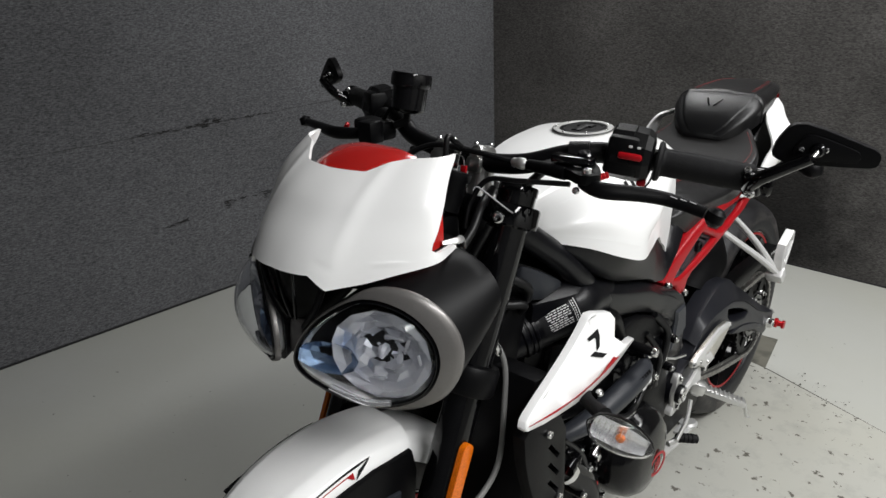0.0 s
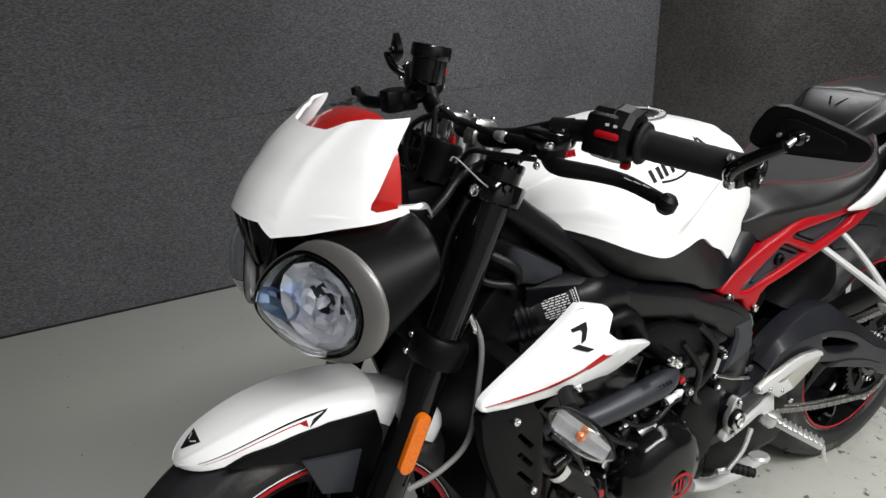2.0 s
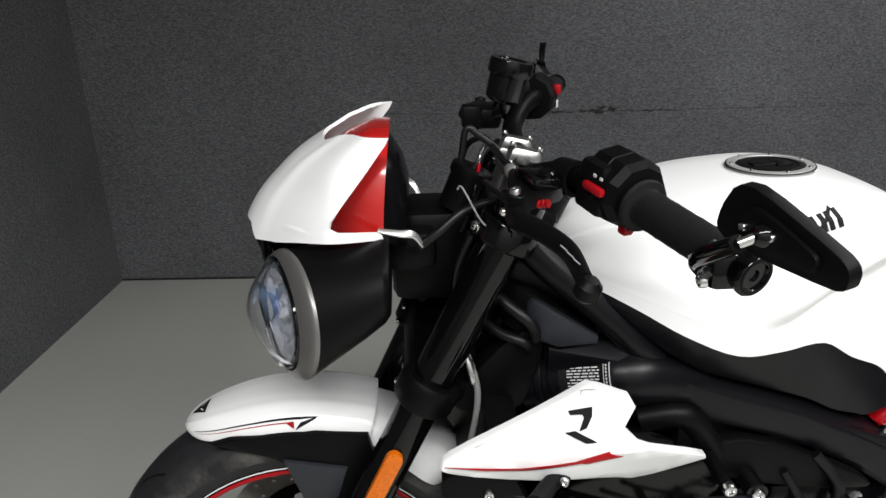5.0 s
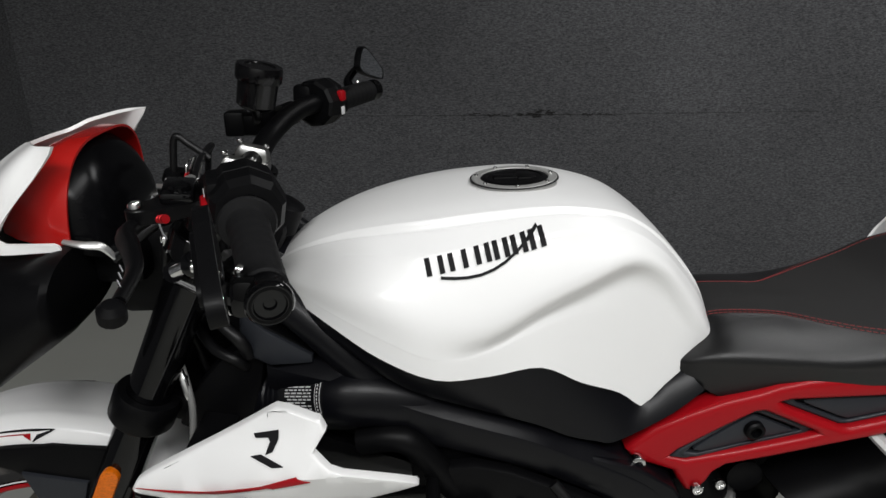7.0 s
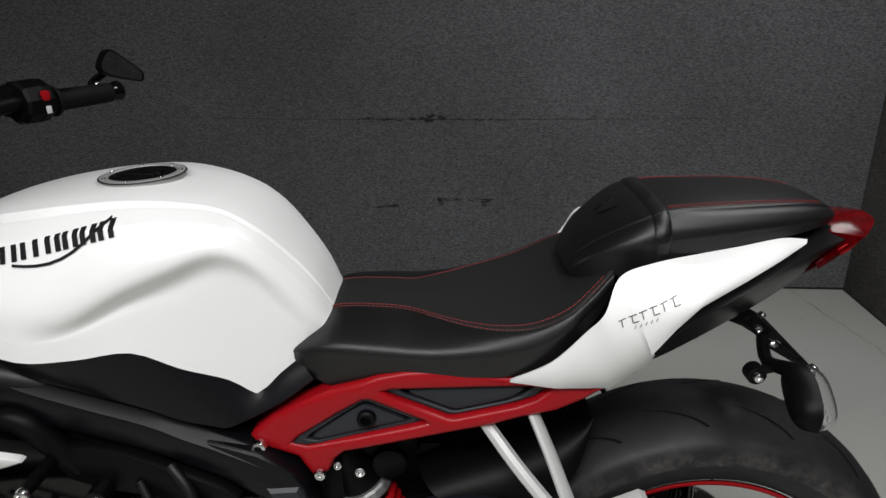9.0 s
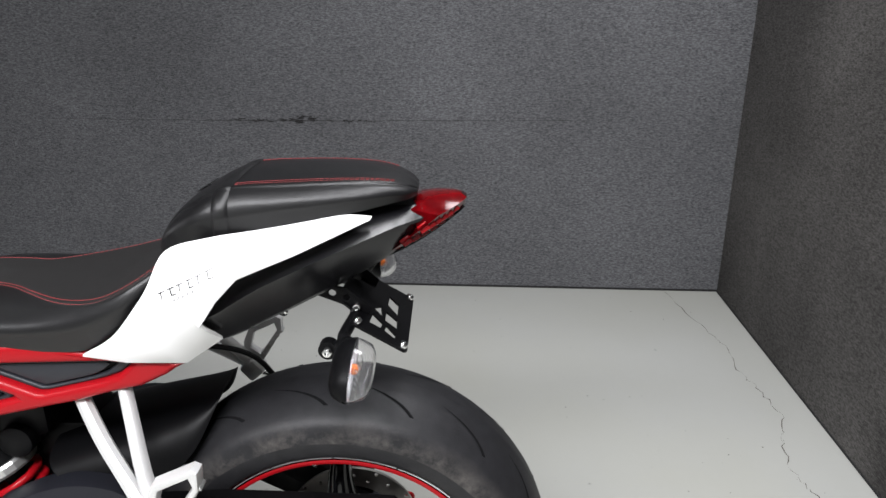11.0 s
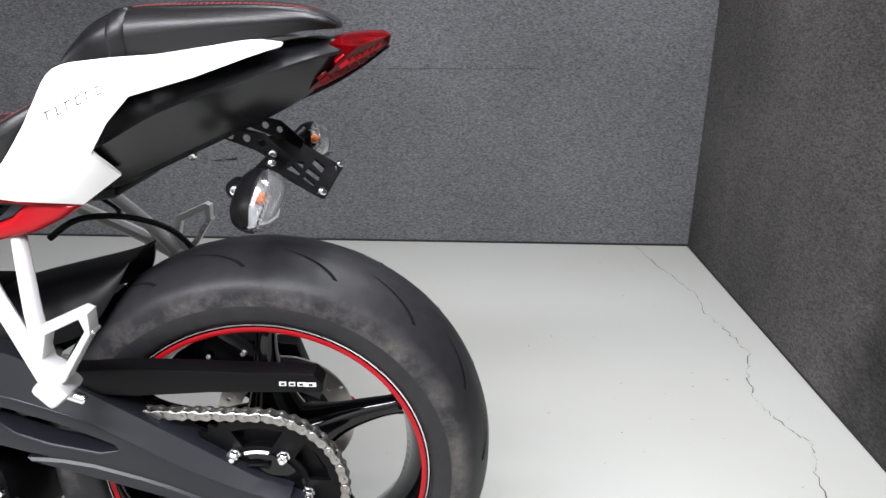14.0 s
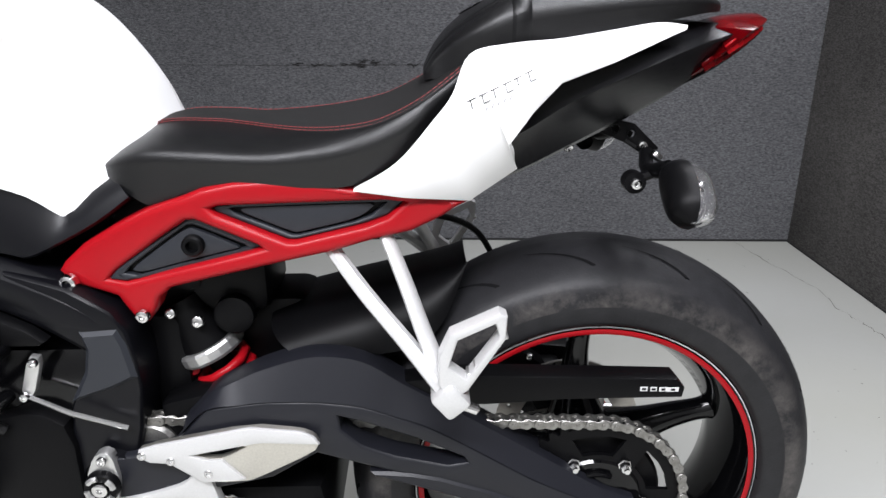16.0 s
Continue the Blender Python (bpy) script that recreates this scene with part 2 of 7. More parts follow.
def floor_material(name, base, dirt, amount):
    """Worn painted concrete: broad yellowing, small dark chips and scuffs."""
    m = bpy.data.materials.new(name)
    m.use_nodes = True
    nt = m.node_tree
    b = nt.nodes["Principled BSDF"]
    b.inputs["Roughness"].default_value = 0.42
    b.inputs["Specular IOR Level"].default_value = 0.4
    co = nt.nodes.new("ShaderNodeTexCoord")

    def noise_range(scale, lo, hi, out, detail=5, rough=0.5):
        n = nt.nodes.new("ShaderNodeTexNoise")
        n.inputs["Scale"].default_value, n.inputs["Detail"].default_value, n.inputs["Roughness"].default_value = scale, detail, rough
        nt.links.new(co.outputs["Object"], n.inputs["Vector"])
        r = nt.nodes.new("ShaderNodeMapRange")
        r.inputs[1].default_value, r.inputs[2].default_value, r.inputs[4].default_value = lo, hi, out
        nt.links.new(n.outputs["Fac"], r.inputs[0])
        return n, r

    def mix(fac, col_a, col_b):
        x = nt.nodes.new("ShaderNodeMix")
        x.data_type = "RGBA"
        nt.links.new(fac.outputs[0], x.inputs[0])
        if isinstance(col_a, tuple):
            x.inputs[6].default_value = (*col_a, 1)
        else:
            nt.links.new(col_a, x.inputs[6])
        x.inputs[7].default_value = (*col_b, 1)
        return x.outputs[2]
    _, broad = noise_range(1.3, 0.35, 0.75, 0.7)
    c = mix(broad, base, tuple(k * f for k, f in zip(base, (0.93, 0.92, 0.85))))
    _, scuff = noise_range(14, 0.60 - 0.03 * amount, 0.82, min(0.6, 0.25 * amount), 8, 0.7)
    c = mix(scuff, c, tuple(k * 0.55 for k in base))
    chip_n, chip = noise_range(38, 0.73 - 0.03 * amount, 0.77 - 0.03 * amount, 0.9, 3, 0.6)
    c = mix(chip, c, dirt)
    nt.links.new(c, b.inputs["Base Color"])
    bp = nt.nodes.new("ShaderNodeBump")
    bp.inputs["Strength"].default_value, bp.inputs["Distance"].default_value = 0.25, 0.002
    nt.links.new(chip_n.outputs["Fac"], bp.inputs["Height"])
    nt.links.new(bp.outputs[0], b.inputs["Normal"])
    return m


CARPET = carpet_material()
# east wall carpet: darker, browner tint with one dark patch low down
CARPETE = carpet_material("brownish_grey_carpet", 0.55, 1.9, (0.80, 0.76, 0.69), ((1.195, 0.26, 0.24), 0.36))
FLOORM = floor_material("painted_concrete", (0.415, 0.42, 0.398), (0.10, 0.09, 0.075), 0.25)
LIFTM = floor_material("worn_painted_platform", (0.415, 0.415, 0.385), (0.07, 0.062, 0.05), 3.2)
CHIPM = mat("dark_paint_chip", (0.035, 0.031, 0.026), 0.9, grain=0.5, scale=90)
CRACKM = mat("dark_crack_fill", (0.10, 0.09, 0.075), 0.9, grain=0.4, scale=60)
WALLM = mat("fill_wall_grey", (0.32, 0.32, 0.31), 0.7, grain=0.04, scale=12)
CEILM = mat("unseen_ceiling_grey", (0.38, 0.38, 0.37), 0.8, grain=0.03, scale=20)
PLATEM = mat("rubber_marked_steel_plate", (0.15, 0.145, 0.12), 0.55, metal=0.2, grain=0.2, scale=30, stain=0.85, stain_color=(0.03, 0.03, 0.027), sscale=11)

# ---------------- mesh helpers ----------------


def finish(bm, angle=38):
    bmesh.ops.recalc_face_normals(bm, faces=bm.faces)
    lim = radians(angle)
    for fc in bm.faces:
        fc.smooth = True
    for e in bm.edges:
        if len(e.link_faces) == 2 and e.calc_face_angle(0) > lim:
            e.smooth = False


def part(name, bm, material, parent=None, label="", angle=38):
    """One mesh object out of a bmesh, under a thing or a part."""
    finish(bm, angle)
    me = bpy.data.meshes.new(name)
    bm.to_mesh(me)
    bm.free()
    me.materials.append(material)
    ob = new(name, me)
    ob.parent = parent
    return tagged(ob, label)


def again(ob, m, parent=None):
    """The same mesh once more, as an object of its own."""
    o = new(ob.name.split(".")[0], ob.data)
    o.parent = parent or ob.parent
    o.matrix_basis = m
    return tagged(o, ob.get("label", ""))


def mirrored(bm):
    """A copy of a bmesh on the other side of the machine's middle plane."""
    b = bm.copy()
    for v in b.verts:
        v.co.y = -v.co.y
    bmesh.ops.reverse_faces(b, faces=b.faces)
    return b


def catmull(pts, n=6, closed=False):
    p = [Vector(q) for q in pts]
    k = len(p)
    out = []
    for i in range(k if closed else k - 1):
        a, b, c, d = (p[(i - 1) % k], p[i], p[(i + 1) % k], p[(i + 2) % k]) if closed else (p[max(i - 1, 0)], p[i], p[i + 1], p[min(i + 2, k - 1)])
        for j in range(n):
            t = j / n
            out.append(0.5 * (2 * b + (c - a) * t + (2 * a - 5 * b + 4 * c - d) * t * t + (3 * b - a - 3 * c + d) * t ** 3))
    if not closed:
        out.append(p[-1])
    return out


def chaikin(pts, n=1, closed=True):
    p = [Vector(q) for q in pts]
    for _ in range(n):
        q = []
        for i in range(len(p)):
            a, b = p[i], p[(i + 1) % len(p)]
            q += [a * 0.8 + b * 0.2, a * 0.2 + b * 0.8]
        p = q
    return p


def skin(rows, closed=False, caps=False, bm=None):
    """A surface over rows of points; closed: each row is a ring."""
    bm = bm or bmesh.new()
    vs = [[bm.verts.new(p) for p in r] for r in rows]
    n = len(rows[0])
    for a, b in zip(vs, vs[1:]):
        for i in range(n if closed else n - 1):
            j = (i + 1) % n
            q = [a[i], a[j], b[j], b[i]]
            if len(set(q)) == 4:
                bm.faces.new(q)
    if caps and closed:
        bm.faces.new(vs[0])
        bm.faces.new(vs[-1][::-1])
    return bm


def thicken(bm, t):
    bmesh.ops.recalc_face_normals(bm, faces=bm.faces)
    bmesh.ops.solidify(bm, geom=bm.faces[:], thickness=t)
    return bm


def tube(path, r, seg=12, smooth=6, bm=None, flat=1.0):
    """A tube along a smoothed path; r one radius or one a point of the path."""
    rs = r if isinstance(r, (list, tuple)) else [r] * len(path)
    p4 = [Vector((*q, rr)) for q, rr in zip(path, rs)]
    pts = catmull(p4, smooth) if smooth > 1 and len(p4) > 2 else p4
    rows, ref = [], None
    for i, q in enumerate(pts):
        c = Vector(q[:3])
        d = (Vector(pts[min(i + 1, len(pts) - 1)][:3]) - Vector(pts[max(i - 1, 0)][:3])).normalized()
        if ref is None:
            ref = d.orthogonal().normalized()
        ref = (ref - d * ref.dot(d)).normalized()
        s = d.cross(ref)
        rows.append([c + q[3] * (math.cos(a) * ref + flat * math.sin(a) * s) for a in (2 * math.pi * k / seg for k in range(seg))])
    return skin(rows, True, True, bm)


def lathe(profile, at, axis, seg=32, bm=None, closed_profile=False):
    """A turned body: profile of (along the axis, radius)."""
    ax = Vector(axis).normalized()
    u = ax.orthogonal().normalized()
    w = ax.cross(u)
    c = Vector(at)
    rows = []
    prof = list(profile) + ([profile[0]] if closed_profile else [])
    for k in range(seg + 1):
        a = 2 * math.pi * k / seg
        rows.append([c + ax * s + r * (math.cos(a) * u + math.sin(a) * w) for s, r in prof])
    bm2 = skin(rows)
    bmesh.ops.remove_doubles(bm2, verts=bm2.verts, dist=1e-6)
    if bm:
        me = bpy.data.meshes.new("scratch")
        bm2.to_mesh(me)
        bm.from_mesh(me)
        bpy.data.meshes.remove(me)
        bm2.free()
        return bm
    return bm2


def slab(outline, v0, thick, bevel=0.003, holes=(), rounds=1, step=0.0, bend=None, seg=2, hole_rounds=None, clamp=True):
    """A plate seen from the side: outline of (u, w), from v0 inwards, with rounded rims; bend(u, w) moves it sideways."""
    bm = bmesh.new()
    edges = []
    for i, loop in enumerate([outline, *holes]):
        rn = rounds if i == 0 or hole_rounds is None else hole_rounds
        pts = chaikin([(q[0], q[1], 0) for q in loop], rn) if rn else [Vector((q[0], q[1], 0)) for q in loop]
        vs = [bm.verts.new((q.x, v0, q.y)) for q in pts]
        edges += [bm.edges.new((vs[i], vs[(i + 1) % len(vs)])) for i in range(len(vs))]
    bmesh.ops.triangle_fill(bm, use_beauty=True, edges=edges, normal=(0, -1, 0))
    if step:
        us, ws = [v.co.x for v in bm.verts], [v.co.z for v in bm.verts]
        for lo, hi, no in ((min(us), max(us), (1, 0, 0)), (min(ws), max(ws), (0, 0, 1))):
            k = lo + step
            while k < hi:
                bmesh.ops.bisect_plane(bm, geom=bm.verts[:] + bm.edges[:] + bm.faces[:], plane_co=Vector(no) * k, plane_no=no, dist=1e-6)
                k += step
    geo = bmesh.ops.extrude_face_region(bm, geom=bm.faces[:])
    for g in geo["geom"]:
        if isinstance(g, bmesh.types.BMVert):
            g.co.y += thick
    bmesh.ops.recalc_face_normals(bm, faces=bm.faces)
    if bevel:
        es = [e for e in bm.edges if len(e.link_faces) == 2 and e.calc_face_angle(0) > 1.2 and abs(e.verts[0].co.y - e.verts[1].co.y) < 1e-5 and (e.verts[0].co.y - v0) * (1 if thick > 0 else -1) < abs(thick) / 2]
        bmesh.ops.bevel(bm, geom=es, offset=bevel, segments=seg, profile=0.5, affect="EDGES", clamp_overlap=clamp)
    if bend:
        for v in bm.verts:
            v.co.y += bend(v.co.x, v.co.z)
    return bm


def block(size, m, bevel=0.003, taper=1.0, seg=2):
    """A rounded box; taper narrows its upper end."""
    bm = bmesh.new()
    bmesh.ops.create_cube(bm, size=1)
    for v in bm.verts:
        k = taper if v.co.z > 0 else 1
        v.co = Vector((v.co.x * size[0] * k, v.co.y * size[1] * k, v.co.z * size[2]))
    bmesh.ops.bevel(bm, geom=bm.edges[:], offset=bevel, segments=seg, profile=0.5, affect="EDGES", clamp_overlap=True)
    bm.transform(m)
    return bm


def join(*bms):
    out = bms[0]
    for b in bms[1:]:
        me = bpy.data.meshes.new("scratch")
        b.to_mesh(me)
        out.from_mesh(me)
        bpy.data.meshes.remove(me)
        b.free()
    return out


def aim(at, axis, roll=0):
    """A pose at a place whose z axis points along axis."""
    q = Vector(axis).to_track_quat("Z", "Y").to_matrix().to_4x4()
    return Matrix.Translation(at) @ q @ pose(0, 0, 0, 0, 0, roll)


def bolt_mesh():
    """A domed socket screw, 10 mm across, standing along z."""
    bm = lathe([(0, 0.005), (0.0025, 0.005), (0.0042, 0.0042), (0.0048, 0.0028), (0.0048, 0.0024), (0.0022, 0.0021), (0.0022, 0)], (0, 0, 0), (0, 0, 1), 14)
    return bm


def interp(table, x):
    """Rows of a table (first column rising), blended smoothly at x."""
    xs = [r[0] for r in table]
    x = min(max(x, xs[0]), xs[-1])
    i = max(k for k in range(len(xs) - 1) if xs[k] <= x + 1e-9)
    t = (x - xs[i]) / (xs[i + 1] - xs[i])
    a, b, c, d = table[max(i - 1, 0)], table[i], table[i + 1], table[min(i + 2, len(table) - 1)]
    out = []
    for k in range(1, len(table[0])):
        m0 = (c[k] - a[k]) / (c[0] - a[0]) * (c[0] - b[0])
        m1 = (d[k] - b[k]) / (d[0] - b[0]) * (c[0] - b[0])
        out.append((2 * t ** 3 - 3 * t * t + 1) * b[k] + (t ** 3 - 2 * t * t + t) * m0 + (3 * t * t - 2 * t ** 3) * c[k] + (t ** 3 - t * t) * m1)
    return out


# ---------------- the room ----------------
X0, X1, Y0, Y1, TOP = -2.62, 1.195, -2.4, 1.87, 2.7


def box_bm(x0, x1, y0, y1, z0, z1):
    return block((x1 - x0, y1 - y0, z1 - z0), pose((x0 + x1) / 2, (y0 + y1) / 2, (z0 + z1) / 2), 0.002, seg=1)


def setting(name, bm, material, label, category):
    ob = part(name, bm, material)
    return tagged(ob, label, category, kind="structure")


setting("wall_north", box_bm(X0 - 0.1, X1 + 0.1, Y1, Y1 + 0.1, -0.02, TOP), CARPET, "booth wall covered with dark grey loop carpet", "wall")
setting("wall_east", box_bm(X1, X1 + 0.1, Y0, Y1, -0.02, TOP), CARPETE, "booth wall covered with darker brownish grey carpet", "wall")
setting("wall_west", box_bm(X0 - 0.1, X0, Y0, Y1, -0.02, TOP), CARPET, "booth wall covered with dark grey carpet", "wall")
# south wall is added out of view; its grey bounces fill light
setting("wall_south", box_bm(X0 - 0.1, X1 + 0.1, Y0 - 0.1, Y0, -0.02, TOP), WALLM, "unseen plain wall closing the booth, grey for fill light", "wall")
# ceiling is added unseen; its grey keeps reflections in gloss black low
setting("ceiling", box_bm(X0 - 0.1, X1 + 0.1, Y0 - 0.1, Y1 + 0.1, TOP, TOP + 0.1), CEILM, "unseen plain grey ceiling closing the booth", "ceiling")
setting("floor", box_bm(X0 - 0.1, X1 + 0.1, Y0 - 0.1, Y1 + 0.1, -0.12, 0.0), FLOORM, "pale grey painted concrete floor with cracks and chips", "floor")

# the machine's own axes: nose towards -x, its left side towards -y
BIKE = pose(0, 0, 0, 0, 0, 3.2)


def on_bike(bm):
    bm.transform(BIKE)
    return bm


# ---------------- the motorcycle ----------------
bike = new("motorcycle")
bike.matrix_world = BIKE
tagged(bike, "white, black and red naked sports motorcycle standing on painted floor", "motorcycle")
BOLT = None


def bolt(at, axis, r=0.005, parent=None, material=None, label=""):
    global BOLT
    s = r / 0.005
    if BOLT is None:
        BOLT = part("bolt", bolt_mesh(), CHROME, parent or bike)
        BOLT.matrix_basis = aim(at, axis) @ Matrix.Scale(s, 4)
        return BOLT
    return again(BOLT, aim(at, axis) @ Matrix.Scale(s, 4), parent or bike)


# wheels
RA, FA = (0.0, 0.0, 0.322), (-1.392, 0.0, 0.345)


def ring_plate(at, r0, r1, v, t, holes=(), seg=64):
    """A flat ring across the v axis, with round holes (angle, radius, size)."""
    bm = bmesh.new()
    edges = []

    def loop(cu, cw, r, n):
        vs = [bm.verts.new((cu + r * math.cos(2 * math.pi * k / n), v, cw + r * math.sin(2 * math.pi * k / n))) for k in range(n)]
        edges.extend(bm.edges.new((vs[i], vs[(i + 1) % n])) for i in range(n))
    loop(at[0], at[2], r1, seg)
    loop(at[0], at[2], r0, seg // 2)
    for a, rr, s in holes:
        loop(at[0] + rr * math.cos(a), at[2] + rr * math.sin(a), s, 8)
    bmesh.ops.triangle_fill(bm, use_beauty=True, edges=edges, normal=(0, -1, 0))
    geo = bmesh.ops.extrude_face_region(bm, geom=bm.faces[:])
    for g in geo["geom"]:
        if isinstance(g, bmesh.types.BMVert):
            g.co.y += t
    return bm


def wheel(name, at, half, r_tyre, label):
    ax = (0, 1, 0)
    h = half
    rim_h = h * 0.82
    rim = lathe([(-rim_h, 0.234), (-rim_h - 0.002, 0.231), (-rim_h, 0.221), (-rim_h + 0.012, 0.214), (-rim_h * 0.5, 0.206), (0, 0.196), (rim_h * 0.5, 0.206), (rim_h - 0.012, 0.214), (rim_h, 0.221), (rim_h + 0.002, 0.231), (rim_h, 0.234), (0, 0.222)], at, ax, 96, closed_profile=True)
    hub = lathe([(-0.055, 0.0), (-0.055, 0.045), (-0.03, 0.052), (0.03, 0.052), (0.055, 0.045), (0.055, 0)], at, ax, 32)
    ob = part(name, rim, GLOSS, bike, label)
    part("hub", hub, GLOSS, ob)
    for k in range(5):
        a = 2 * math.pi * k / 5 + (0.32 if name == "rear_wheel" else 0.1)
        ca, sa = math.cos(a), math.sin(a)

        def at_r(r, off):
            return (at[0] + r * ca - off * sa, at[1], at[2] + r * sa + off * ca)
        part("spoke", tube([at_r(0.040, 0.0), at_r(0.070, 0.003), at_r(0.105, 0.006), at_r(0.150, 0.006), at_r(0.190, 0.002), at_r(0.213, 0.0)], [0.052, 0.038, 0.025, 0.018, 0.016, 0.024], 14, 4, flat=0.95), GLOSS, ob)
    prof = [(-rim_h + 0.004, 0.232), (-h * 0.92, 0.236), (-h * 0.975, 0.247), (-h, 0.232 + (r_tyre - 0.232) * 0.42), (-h * 0.94, 0.232 + (r_tyre - 0.232) * 0.66), (-h * 0.72, r_tyre - 0.0155), (-h * 0.4, r_tyre - 0.004), (0, r_tyre)]
    prof = [(q[0], q[1]) for q in catmull([(a, b, 0) for a, b in prof], 4)]
    prof = prof + [(-s, r) for s, r in prof[::-1][1:]]
    part("tyre", lathe(prof, at, ax, 128), RUBBER_R if name == "rear_wheel" else RUBBER_F, ob, "worn black sports tyre")
    part("rim_stripe", lathe([(-rim_h - 0.0025, 0.2205), (-rim_h - 0.0036, 0.223), (-rim_h - 0.0036, 0.2258), (-rim_h - 0.0028, 0.2275)], at, ax, 96), RED, ob, "thin red pinstripe round the rim")
    part("rim_edge_line", lathe([(-rim_h - 0.0022, 0.2315), (-rim_h - 0.0032, 0.2300)], at, ax, 96), DECALW, ob, "pale worn line on the rim lip")

    # grooves are flat dark strips on the tread, their shade in the colour
    n = 16 if h > 0.08 else 14
    for side in (-1, 1):
        for k in range(n):
            a0 = 2 * math.pi * (k + (0.5 if side > 0 else 0)) / n
            rows = []
            for j in range(9):
                t = j / 8
                s = -h * (0.90 - 0.62 * t ** 0.8)
                r = np.interp(s, [q[0] for q in prof], [q[1] for q in prof]) + 0.0011
                a = a0 + 0.28 * t ** 1.6 * (0.322 / r_tyre)
                wd = 0.0075 * (math.sin(math.pi * min(1, t * 0.9 + 0.06)) ** 0.6) * 0.5
                row = []
                for off in (-wd, wd):
                    aa = a + off / r
                    row.append((at[0] + r * math.cos(aa), at[1] + s * -side if side > 0 else at[1] + s, at[2] + r * math.sin(aa)))
                rows.append(row)
            part("groove_strip", skin(rows), GROOVE, ob)
    return ob


rear = wheel("rear_wheel", RA, 0.090, 0.322, "gloss black five-spoke rear wheel")
front = wheel("front_wheel", FA, 0.060, 0.305, "gloss black five-spoke front wheel")
hol = [(2 * math.pi * k / 30 + 0.06 * (k % 3), 0.087 + 0.009 * (k % 3), 0.0034) for k in range(30)]
part("brake_disc", ring_plate(RA, 0.075, 0.11, 0.058, 0.005, hol), DISCM, rear, "drilled steel brake disc")
hol = [(2 * math.pi * k / 40 + 0.05 * (k % 3), 0.122 + 0.011 * (k % 3), 0.0036) for k in range(40)]
for s in (-1, 1):
    part("brake_disc", ring_plate(FA, 0.112, 0.155, s * 0.062, 0.005, hol), DISCM, front, "drilled steel brake disc")
    part("disc_carrier", ring_plate(FA, 0.05, 0.115, s * 0.060, 0.004, [(2 * math.pi * k / 10, 0.085, 0.012) for k in range(10)]), BLACKP, front)

# final drive
SPV = -0.112
teeth = []
for k in range(46 * 4):
    a = 2 * math.pi * k / (46 * 4)
    teeth.append((RA[0] + (0.1195 if k % 4 in (1, 2) else 0.1115) * math.cos(a), RA[2] + (0.1195 if k % 4 in (1, 2) else 0.1115) * math.sin(a)))


def circle2(cu, cw, r, n=24, a0=0.0, a1=2 * math.pi):
    return [(cu + r * math.cos(a0 + (a1 - a0) * k / n), cw + r * math.sin(a0 + (a1 - a0) * k / n)) for k in range(n)]


sp_holes = [circle2(RA[0], RA[2], 0.052, 32)]
for k in range(6):
    a = 2 * math.pi * k / 6 + 0.5
    inner = [(RA[0] + 0.070 * math.cos(a + d), RA[2] + 0.070 * math.sin(a + d)) for d in (-0.28, -0.1, 0.1, 0.28)]
    outer = [(RA[0] + 0.098 * math.cos(a + d), RA[2] + 0.098 * math.sin(a + d)) for d in (0.36, 0.12, -0.12, -0.36)]
    sp_holes.append(inner + outer)
sprocket = part("rear_sprocket", slab(teeth, SPV - 0.003, 0.006, 0, sp_holes, 0), BLACKP, bike, "black steel rear sprocket")
part("cush_drive", lathe([(0.012, 0.0), (0.012, 0.088), (0.016, 0.092), (0.040, 0.090), (0.040, 0)], (RA[0], SPV, RA[2]), (0, 1, 0), 40), BLACKP, sprocket, "black cush drive housing behind the sprocket")
part("sprocket_carrier", lathe([(-0.012, 0.0), (-0.012, 0.028), (-0.006, 0.040), (-0.006, 0.060), (0.0, 0.066), (0.035, 0.062), (0.06, 0.05)], (RA[0], SPV, RA[2]), (0, 1, 0), 40), GLOSS, sprocket, "gloss black sprocket carrier")
for k in range(6):
    a = 2 * math.pi * k / 6 + math.radians(57)
    c = (RA[0] + 0.066 * math.cos(a), SPV - 0.004, RA[2] + 0.066 * math.sin(a))
    part("sprocket_nut", lathe([(0, 0.009), (-0.003, 0.009), (-0.0035, 0.0075), (-0.010, 0.0075), (-0.011, 0.0065), (-0.011, 0.004), (-0.016, 0.0038), (-0.016, 0)], c, (0, 1, 0), 6), CHROME, sprocket, "bright steel nut")
    if k % 2 == 0:
        arc = [(RA[0] + r * math.cos(a + 0.52 + d), SPV - 0.010, RA[2] + r * math.sin(a + 0.52 + d)) for r in (0.046,) for d in (-0.35, -0.17, 0, 0.17, 0.35)]
        part("carrier_rib", tube(arc, 0.004, 8, 3), GLOSS, sprocket)


